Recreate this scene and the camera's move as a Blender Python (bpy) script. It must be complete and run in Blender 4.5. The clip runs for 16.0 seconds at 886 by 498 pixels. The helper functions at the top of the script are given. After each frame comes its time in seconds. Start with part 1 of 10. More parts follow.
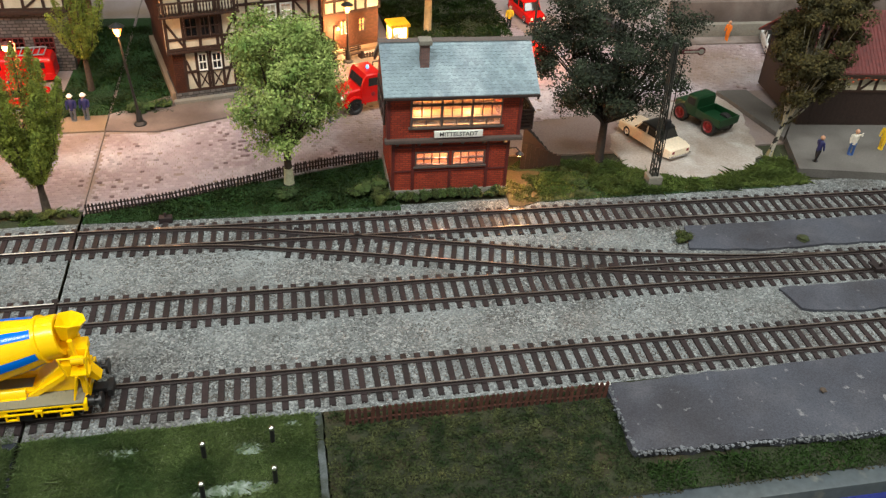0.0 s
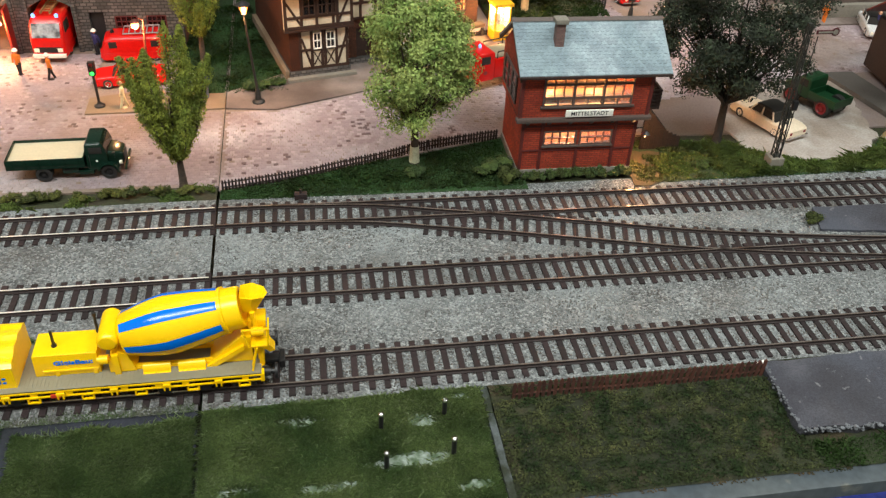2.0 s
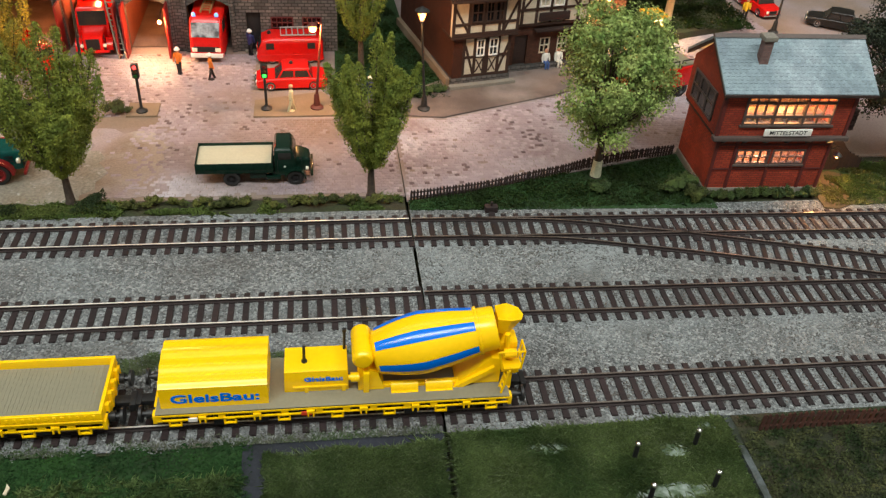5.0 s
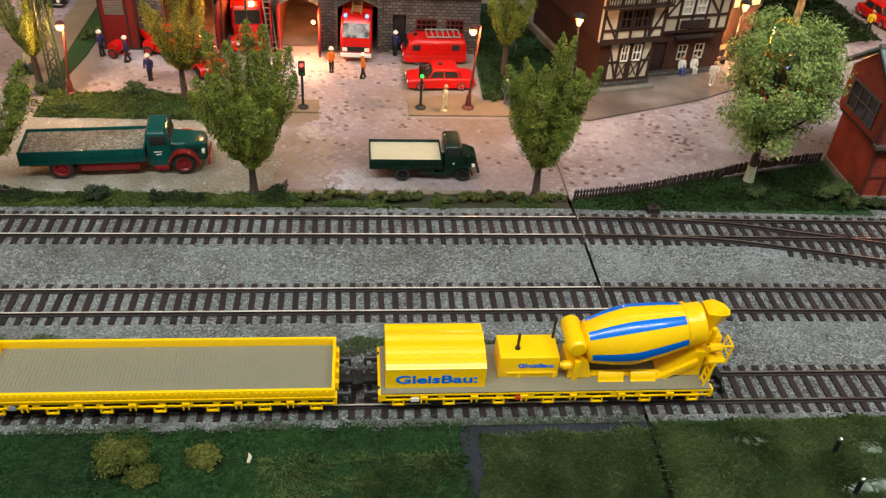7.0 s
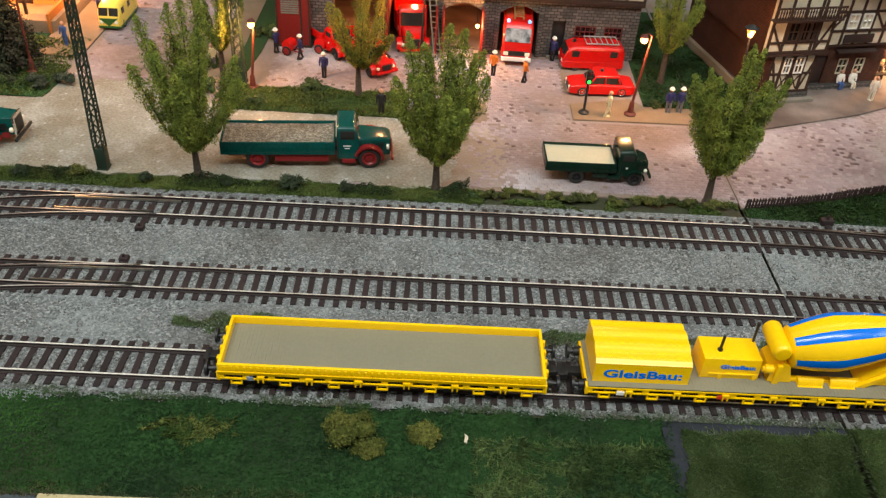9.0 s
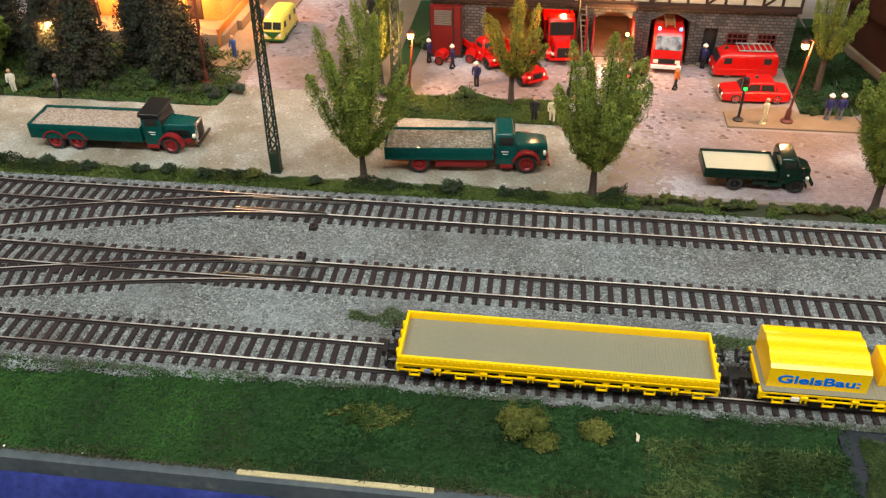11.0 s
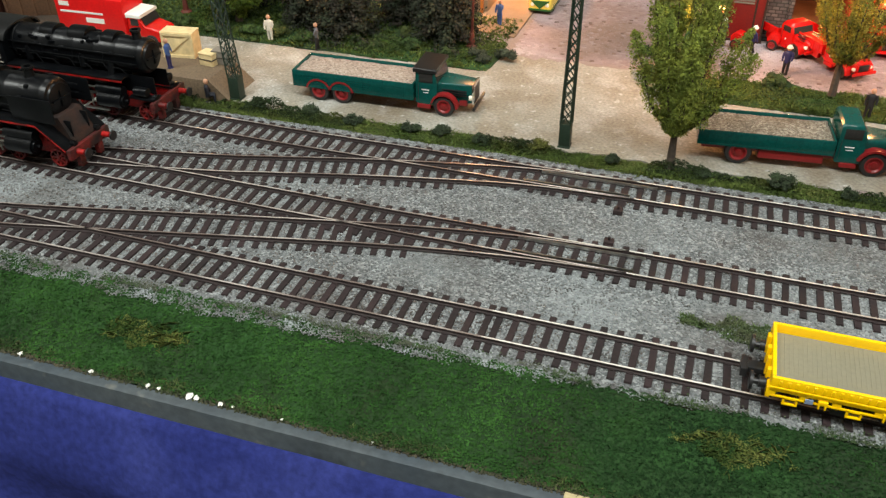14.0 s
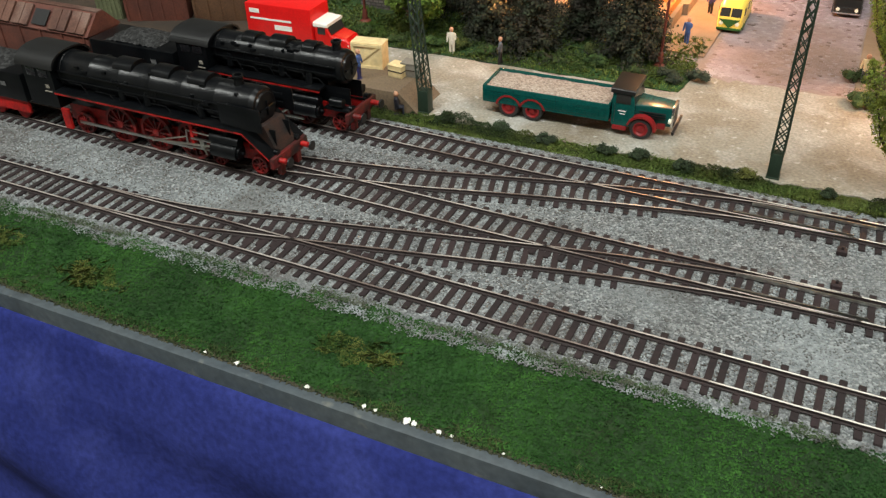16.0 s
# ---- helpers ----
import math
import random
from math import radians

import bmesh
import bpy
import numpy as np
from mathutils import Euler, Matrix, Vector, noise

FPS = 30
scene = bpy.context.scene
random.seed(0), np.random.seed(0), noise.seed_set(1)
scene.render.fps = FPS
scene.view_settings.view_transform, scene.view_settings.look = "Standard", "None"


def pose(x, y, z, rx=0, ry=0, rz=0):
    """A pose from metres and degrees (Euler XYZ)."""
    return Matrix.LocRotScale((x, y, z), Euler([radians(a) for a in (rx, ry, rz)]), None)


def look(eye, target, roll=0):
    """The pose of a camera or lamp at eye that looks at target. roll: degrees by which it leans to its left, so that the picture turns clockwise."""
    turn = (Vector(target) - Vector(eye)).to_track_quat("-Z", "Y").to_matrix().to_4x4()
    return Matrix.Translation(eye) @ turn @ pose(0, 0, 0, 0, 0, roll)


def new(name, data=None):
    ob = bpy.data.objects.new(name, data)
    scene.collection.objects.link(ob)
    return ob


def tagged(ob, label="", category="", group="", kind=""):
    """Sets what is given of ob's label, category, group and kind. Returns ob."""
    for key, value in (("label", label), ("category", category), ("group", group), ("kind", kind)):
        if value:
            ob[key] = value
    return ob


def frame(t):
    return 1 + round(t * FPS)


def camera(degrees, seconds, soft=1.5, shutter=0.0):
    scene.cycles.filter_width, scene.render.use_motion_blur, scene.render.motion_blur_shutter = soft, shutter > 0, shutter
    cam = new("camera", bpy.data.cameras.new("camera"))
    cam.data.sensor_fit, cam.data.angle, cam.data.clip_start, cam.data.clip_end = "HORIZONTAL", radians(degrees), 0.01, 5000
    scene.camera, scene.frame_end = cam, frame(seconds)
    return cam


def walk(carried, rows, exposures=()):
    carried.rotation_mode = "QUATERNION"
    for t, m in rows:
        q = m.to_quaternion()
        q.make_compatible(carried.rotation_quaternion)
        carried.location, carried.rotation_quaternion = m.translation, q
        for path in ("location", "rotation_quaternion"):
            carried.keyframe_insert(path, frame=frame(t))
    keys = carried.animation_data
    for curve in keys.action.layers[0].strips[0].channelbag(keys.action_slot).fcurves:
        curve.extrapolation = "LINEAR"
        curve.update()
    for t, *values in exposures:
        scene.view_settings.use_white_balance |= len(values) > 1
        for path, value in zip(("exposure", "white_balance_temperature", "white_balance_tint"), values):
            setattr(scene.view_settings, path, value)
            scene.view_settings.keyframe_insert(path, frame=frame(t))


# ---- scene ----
cam = camera(54.9, 16.0, soft=1.35)
# eye and target in millimetres, roll in degrees
PATH = [
    (0, (112.6, -405.6, 271.3), (183.2, -88.1, 38.5), 3.37),
    (0.5, (105.9, -407.2, 268.7), (167.9, -89.6, 33.5), 2.71),
    (1, (76.0, -405.0, 262.7), (134.0, -89.1, 24.1), 2.16),
    (1.5, (55.8, -404.1, 268.5), (115.0, -88.9, 29.5), 2.34),
    (2, (49.4, -400.0, 269.1), (110.8, -85.7, 29.3), 3.07),
    (2.5, (35.9, -391.7, 268.0), (98.0, -78.1, 27.7), 3.52),
    (3, (14.4, -386.3, 270.8), (74.3, -72.0, 30.6), 3.65),
    (5.5, (-62.6, -371.9, 265.1), (-9.3, -56.9, 24.4), 4.37),
    (6, (-82.1, -373.3, 266.0), (-32.6, -57.1, 25.9), 4.36),
    (6.5, (-100.8, -376.0, 267.3), (-56.5, -59.1, 27.3), 4.38),
    (7, (-121.5, -380.7, 267.5), (-81.7, -63.2, 27.5), 4.31),
    (7.5, (-136.7, -379.5, 268.0), (-102.4, -62.3, 26.7), 3.74),
    (8, (-149.4, -382.6, 269.0), (-117.5, -65.7, 27.0), 3.60),
    (8.5, (-171.4, -388.1, 270.7), (-148.7, -69.9, 29.3), 3.97),
    (11, (-212.3, -408.7, 275.7), (-253.9, -89.8, 37.8), -0.60),
    (11.5, (-243.7, -395.5, 256.8), (-290.7, -76.3, 20.4), -0.92),
    (12, (-264.1, -387.6, 246.0), (-319.4, -68.4, 11.4), -1.06),
    (12.5, (-278.8, -390.0, 236.2), (-348.6, -71.3, 4.7), -1.02),
    (13, (-288.1, -388.6, 230.3), (-369.8, -72.2, -0.5), -0.69),
    (13.5, (-294.4, -382.5, 224.6), (-385.6, -68.8, -6.2), -0.58),
    (14, (-306.8, -377.1, 220.2), (-410.0, -67.2, -10.7), -0.40),
    (14.5, (-323.1, -373.5, 219.1), (-440.1, -67.8, -10.9), -0.84),
    (15, (-333.7, -373.0, 218.8), (-463.8, -71.8, -10.1), -1.56),
    (15.5, (-345.5, -375.5, 219.9), (-485.1, -78.5, -8.8), -1.77),
    (16, (-355.9, -381.0, 222.2), (-503.3, -87.5, -6.2), -1.80),
]
walk(cam, [(t, look(Vector(eye) * 0.001, Vector(target) * 0.001, roll)) for t, eye, target, roll in PATH],
     exposures=[(0.0, -0.15), (3.0, -0.15), (5.5, -0.45), (8.5, -0.44), (11.0, -0.2), (14.0, -0.08), (16.0, -0.12)])

# ---- light: an exhibition hall with ceiling lights; tiny warm bulbs on the model ----
world = bpy.data.worlds.new("hall_air")
world.use_nodes = True
world.node_tree.nodes["Background"].inputs[0].default_value = (0.9, 0.95, 1.0, 1)
world.node_tree.nodes["Background"].inputs[1].default_value = 0.05
scene.world = world
scene.view_settings.exposure = 0.0


def lamp_area(name, x, y, z, sx, sy, watts, colour):
    """A ceiling light that shines straight down; place in metres."""
    data = bpy.data.lights.new(name, "AREA")
    data.shape, data.size, data.size_y, data.energy, data.color = "RECTANGLE", sx, sy, watts, colour
    ob = new(name, data)
    ob.location = (x, y, z)
    return ob


HALL = (0.97, 1.0, 0.95)
lamp_area("hall_light", -0.6, -0.95, 1.90, 2.6, 0.30, 78, HALL)
# unseen fills: one lifts the background, the other brightens the lots on the right
lamp_area("hall_light", -0.4, 0.55, 1.90, 2.4, 0.30, 9, HALL)
lamp_area("hall_light", 1.3, -0.5, 1.90, 0.30, 1.6, 32, HALL)


def bulb_light(x, y, z, watts, colour=(1.0, 0.46, 0.16), radius=0.0015):
    """A small bulb of the model; place in millimetres."""
    data = bpy.data.lights.new("bulb_light", "POINT")
    data.energy, data.color, data.shadow_soft_size = watts, colour, radius
    ob = new("bulb_light", data)
    ob.location = (x * MM, y * MM, z * MM)
    return ob


# ---- geometry helpers, all in millimetres ----
MM = 0.001
rng = np.random.default_rng(7)


class Geo:
    def __init__(self):
        self.v, self.f, self.m = [], [], []

    def add(self, verts, faces, mat=0, at=None):
        n = len(self.v)
        if at is not None:
            verts = [at @ Vector(p) for p in verts]
        self.v += [tuple(p) for p in verts]
        self.f += [tuple(n + i for i in face) for face in faces]
        self.m += [mat] * len(faces)
        return self

    def box(self, x0, x1, y0, y1, z0, z1, mat=0, at=None, bev=0.0, top=None):
        """A box, with chamfered edges if bev; top: how far the top is drawn in along x and y."""
        if bev <= 0:
            tx, ty = top or (0, 0)
            v = [(x0, y0, z0), (x1, y0, z0), (x1, y1, z0), (x0, y1, z0), (x0 + tx, y0 + ty, z1), (x1 - tx, y0 + ty, z1), (x1 - tx, y1 - ty, z1), (x0 + tx, y1 - ty, z1)]
            return self.add(v, [(3, 2, 1, 0), (4, 5, 6, 7), (0, 1, 5, 4), (1, 2, 6, 5), (2, 3, 7, 6), (3, 0, 4, 7)], mat, at)
        bm = bmesh.new()
        bmesh.ops.create_cube(bm, size=1)
        tx, ty = top or (0, 0)
        for p in bm.verts:
            up = p.co.z > 0
            sx, sy = (x1 - x0) / 2 - (tx if up else 0), (y1 - y0) / 2 - (ty if up else 0)
            p.co = ((x0 + x1) / 2 + math.copysign(sx, p.co.x), (y0 + y1) / 2 + math.copysign(sy, p.co.y), z1 if up else z0)
        bmesh.ops.bevel(bm, geom=bm.edges[:], offset=bev, segments=2, affect="EDGES", profile=0.6)
        return self.take(bm, mat, at)

    def take(self, bm, mat=0, at=None):
        bm.verts.index_update()
        self.add([p.co.copy() for p in bm.verts], [[p.index for p in face.verts] for face in bm.faces], mat, at)
        bm.free()
        return self

    def prism(self, poly, a0, a1, axis="y", mat=0, at=None):
        """A polygon (2D, counter-clockwise) drawn out along an axis. axis y: poly is x, z; axis x: poly is y, z; axis z: poly is x, y."""
        put = {"x": lambda p, a: (a, p[0], p[1]), "y": lambda p, a: (p[0], a, p[1]), "z": lambda p, a: (p[0], p[1], a)}[axis]
        n = len(poly)
        v = [put(p, a0) for p in poly] + [put(p, a1) for p in poly]
        f = [tuple(range(n)), tuple(range(2 * n - 1, n - 1, -1))] + [(i, n + i, n + (i + 1) % n, (i + 1) % n) for i in range(n)]
        if axis != "y":
            f = [tuple(reversed(face)) for face in f]
        return self.add(v, f, mat, at)

    def tube(self, pts, r, n=8, mat=0, at=None, caps=True):
        """A round bar along points; r: one radius, or one for each point."""
        pts = [Vector(p) for p in pts]
        rs = r if isinstance(r, (list, tuple)) else [r] * len(pts)
        v, f = [], []
        for i, p in enumerate(pts):
            d = (pts[min(i + 1, len(pts) - 1)] - pts[max(i - 1, 0)]).normalized()
            a = d.cross(Vector((0, 0, 1)) if abs(d.z) < 0.9 else Vector((1, 0, 0))).normalized()
            b = d.cross(a)
            v += [p + rs[i] * (a * math.cos(2 * math.pi * k / n) + b * math.sin(2 * math.pi * k / n)) for k in range(n)]
        for i in range(len(pts) - 1):
            f += [(i * n + k, (i + 1) * n + k, (i + 1) * n + (k + 1) % n, i * n + (k + 1) % n) for k in range(n)]
        if caps:
            f += [tuple(range(n)), tuple(range(len(v) - 1, len(v) - n - 1, -1))]
        return self.add(v, f, mat, at)

    def cyl(self, p0, p1, r, n=14, mat=0, at=None):
        return self.tube([p0, p1], r, n, mat, at)

    def lathe(self, prof, n=24, mat=0, at=None, ring=False):
        """A profile of (radius, z) turned round the z axis; ring: open in the middle."""
        prof = prof + prof[:1] if ring else prof
        v, f = [], []
        for r, z in prof:
            v += [(r * math.cos(2 * math.pi * k / n), r * math.sin(2 * math.pi * k / n), z) for k in range(n)]
        for i in range(len(prof) - 1):
            f += [(i * n + k, i * n + (k + 1) % n, (i + 1) * n + (k + 1) % n, (i + 1) * n + k) for k in range(n)]
        if not ring:
            f += [tuple(range(n - 1, -1, -1)), tuple(range(len(v) - n, len(v)))]
        return self.add(v, f, mat, at)

    def loft(self, rings, mat=0, at=None, caps=True):
        """Joins rings of points, all of one length."""
        n = len(rings[0])
        v = [p for ring in rings for p in ring]
        f = []
        for i in range(len(rings) - 1):
            f += [(i * n + k, i * n + (k + 1) % n, (i + 1) * n + (k + 1) % n, (i + 1) * n + k) for k in range(n)]
        if caps:
            f += [tuple(range(n - 1, -1, -1)), tuple(range(len(v) - n, len(v)))]
        return self.add(v, f, mat, at)

    def blob(self, c, r, squash=1.0, rough=0.25, sub=2, mat=0):
        bm = bmesh.new()
        bmesh.ops.create_icosphere(bm, subdivisions=sub, radius=1)
        for p in bm.verts:
            k = 1 + rough * noise.noise(p.co * 1.9 + Vector(c))
            p.co = Vector((c[0] + p.co.x * r * k, c[1] + p.co.y * r * k, c[2] + p.co.z * r * k * squash))
        return self.take(bm, mat)

    def mesh(self, name, mats, smooth=35):
        me = bpy.data.meshes.new(name)
        me.from_pydata([(float(x) * MM, float(y) * MM, float(z) * MM) for x, y, z in self.v], [], self.f)
        for m in mats:
            me.materials.append(m)
        if len(mats) > 1:
            me.polygons.foreach_set("material_index", self.m)
        if smooth:
            me.shade_smooth()
            me.set_sharp_from_angle(angle=radians(smooth))
        me.update()
        return me


def thing(name, x, y, z=0.0, rz=0.0, label="", category="", group="", kind=""):
    """An Empty at the base of a thing; place in millimetres."""
    ob = new(name)
    ob.empty_display_size = 0.005
    ob.location, ob.rotation_euler = (x * MM, y * MM, z * MM), (0, 0, radians(rz))
    return tagged(ob, label, category, group, kind)


def part(name, geo, mats, parent, label="", smooth=35, at=None):
    """Links a geometry as ONE mesh object under a thing or a part."""
    mats = mats if isinstance(mats, (list, tuple)) else [mats]
    ob = new(name, geo if isinstance(geo, bpy.types.Mesh) else geo.mesh(name, mats, smooth))
    ob.parent = parent
    if at is not None:
        ob.matrix_basis = Matrix.Translation(Vector(at[:3]) * MM) @ Euler((0, 0, radians(at[3] if len(at) > 3 else 0))).to_matrix().to_4x4()
    if label:
        ob["label"] = label
    return ob


def solo(name, geo, mats, label, category="", kind="", group="", smooth=35):
    """A thing, or a piece of the setting, that is one mesh in world millimetres."""
    mats = mats if isinstance(mats, (list, tuple)) else [mats]
    return tagged(new(name, geo if isinstance(geo, bpy.types.Mesh) else geo.mesh(name, mats, smooth)), label, category, group, kind)


def raw_mesh(name, verts, faces, mats, smooth=False):
    """A mesh from numpy arrays, in millimetres; all faces of one size."""
    me = bpy.data.meshes.new(name)
    verts, faces = np.asarray(verts, np.float32) * MM, np.asarray(faces, np.int32)
    me.vertices.add(len(verts))
    me.vertices.foreach_set("co", verts.ravel())
    me.loops.add(faces.size)
    me.loops.foreach_set("vertex_index", faces.ravel())
    me.polygons.add(len(faces))
    me.polygons.foreach_set("loop_start", np.arange(len(faces), dtype=np.int32) * faces.shape[1])
    me.polygons.foreach_set("loop_total", np.full(len(faces), faces.shape[1], np.int32))
    for m in mats if isinstance(mats, (list, tuple)) else [mats]:
        me.materials.append(m)
    me.update(calc_edges=True)
    if smooth:
        me.shade_smooth()
    return me


def words(name, text, size, mat, parent, at, extrude=0.15, bold=0.0, wide=1.0):
    """Raised writing. at: a matrix whose place is in millimetres."""
    data = bpy.data.curves.new(name, "FONT")
    data.body, data.size, data.extrude, data.offset = text, size * MM, extrude * MM, bold * MM
    data.align_x, data.align_y = "CENTER", "CENTER"
    tmp = new(name + "_tmp", data)
    bpy.context.view_layer.update()
    me = bpy.data.meshes.new_from_object(tmp.evaluated_get(bpy.context.evaluated_depsgraph_get()))
    bpy.data.objects.remove(tmp)
    bpy.data.curves.remove(data)
    me.materials.clear()
    me.materials.append(mat)
    ob = new(name, me)
    ob.parent = parent
    m = at.copy()
    m.translation = m.translation * MM
    ob.matrix_basis = m @ Matrix.Diagonal((wide, 1, 1, 1))
    return ob


# ---- materials ----
def lin(r, g, b):
    return tuple(((c / 12.92) if c <= 0.04045 else ((c + 0.055) / 1.055) ** 2.4) for c in (r, g, b))


def surface(name, colour, rough=0.6, metal=0.0, vary=0.18, grain=900.0, bump=0.15, depth=0.0002, blotch=60.0, second=None, spec=0.5, island=0.0, each=0.0, coat=0.0, mix=(0.35, 0.7), stains=()):
    """A painted, earthy or plastic surface: base colour with fine grain and large blotches; second: a colour that shows in the blotches; stains: (colour, scale, from, to, most)."""
    m = bpy.data.materials.new(name)
    m.use_nodes = True
    nt = m.node_tree
    N, L = nt.nodes, nt.links
    b = N["Principled BSDF"]
    b.inputs["Roughness"].default_value, b.inputs["Metallic"].default_value = rough, metal
    b.inputs["Specular IOR Level"].default_value, b.inputs["Coat Weight"].default_value = spec, coat
    pos = N.new("ShaderNodeNewGeometry")
    n1, n2 = N.new("ShaderNodeTexNoise"), N.new("ShaderNodeTexNoise")
    n1.inputs["Scale"].default_value, n1.inputs["Detail"].default_value = grain, 3
    n2.inputs["Scale"].default_value, n2.inputs["Detail"].default_value = blotch, 4
    for n in (n1, n2):
        L.new(pos.outputs["Position"], n.inputs["Vector"])
    base = N.new("ShaderNodeMix")
    base.data_type = "RGBA"
    base.inputs["A"].default_value = (*colour, 1)
    other = second or tuple(c * (1 - vary) for c in colour)
    base.inputs["B"].default_value = (*other, 1)
    ramp = N.new("ShaderNodeMapRange")
    ramp.inputs["From Min"].default_value, ramp.inputs["From Max"].default_value = mix
    L.new(n2.outputs["Fac"], ramp.inputs["Value"])
    L.new(ramp.outputs["Result"], base.inputs["Factor"])
    hsv = N.new("ShaderNodeHueSaturation")
    val = N.new("ShaderNodeMapRange")
    val.inputs["From Min"].default_value, val.inputs["From Max"].default_value = 0.3, 0.7
    val.inputs["To Min"].default_value, val.inputs["To Max"].default_value = 1 - vary, 1 + vary
    L.new(n1.outputs["Fac"], val.inputs["Value"])
    out = val.outputs["Result"]
    for amount, node, socket in ((island, pos, "Random Per Island"), (each, None, "Random")):
        if amount:
            if node is None:
                node = N.new("ShaderNodeObjectInfo")
            r = N.new("ShaderNodeMapRange")
            r.inputs["To Min"].default_value, r.inputs["To Max"].default_value = 1 - amount, 1 + amount
            L.new(node.outputs[socket], r.inputs["Value"])
            mul = N.new("ShaderNodeMath")
            mul.operation = "MULTIPLY"
            L.new(out, mul.inputs[0])
            L.new(r.outputs["Result"], mul.inputs[1])
            out = mul.outputs[0]
    tone = base.outputs["Result"]
    for k, (stain, scale, lo, hi, most) in enumerate(stains):
        n3 = N.new("ShaderNodeTexNoise")
        n3.noise_dimensions = "4D"
        n3.inputs["W"].default_value, n3.inputs["Scale"].default_value, n3.inputs["Detail"].default_value = 2.3 + 3.1 * k, scale, 5
        L.new(pos.outputs["Position"], n3.inputs["Vector"])
        r3 = N.new("ShaderNodeMapRange")
        r3.inputs["From Min"].default_value, r3.inputs["From Max"].default_value, r3.inputs["To Max"].default_value = lo, hi, most
        L.new(n3.outputs["Fac"], r3.inputs["Value"])
        m3 = N.new("ShaderNodeMix")
        m3.data_type = "RGBA"
        m3.inputs["B"].default_value = (*stain, 1)
        L.new(r3.outputs["Result"], m3.inputs["Factor"])
        L.new(tone, m3.inputs["A"])
        tone = m3.outputs["Result"]
    L.new(out, hsv.inputs["Value"])
    L.new(tone, hsv.inputs["Color"])
    L.new(hsv.outputs["Color"], b.inputs["Base Color"])
    if bump:
        bp = N.new("ShaderNodeBump")
        bp.inputs["Strength"].default_value, bp.inputs["Distance"].default_value = bump, depth
        L.new(n1.outputs["Fac"], bp.inputs["Height"])
        L.new(bp.outputs["Normal"], b.inputs["Normal"])
    return m


def glow(name, colour, strength):
    m = bpy.data.materials.new(name)
    m.use_nodes = True
    b = m.node_tree.nodes["Principled BSDF"]
    b.inputs["Base Color"].default_value = (*colour, 1)
    b.inputs["Emission Color"].default_value = (*colour, 1)
    b.inputs["Emission Strength"].default_value = strength
    return m


def glass(name, colour=(0.9, 0.95, 0.95), rough=0.05, alpha=0.3):
    m = bpy.data.materials.new(name)
    m.use_nodes = True
    b = m.node_tree.nodes["Principled BSDF"]
    b.inputs["Base Color"].default_value = (*colour, 1)
    b.inputs["Roughness"].default_value, b.inputs["Alpha"].default_value = rough, alpha
    return m


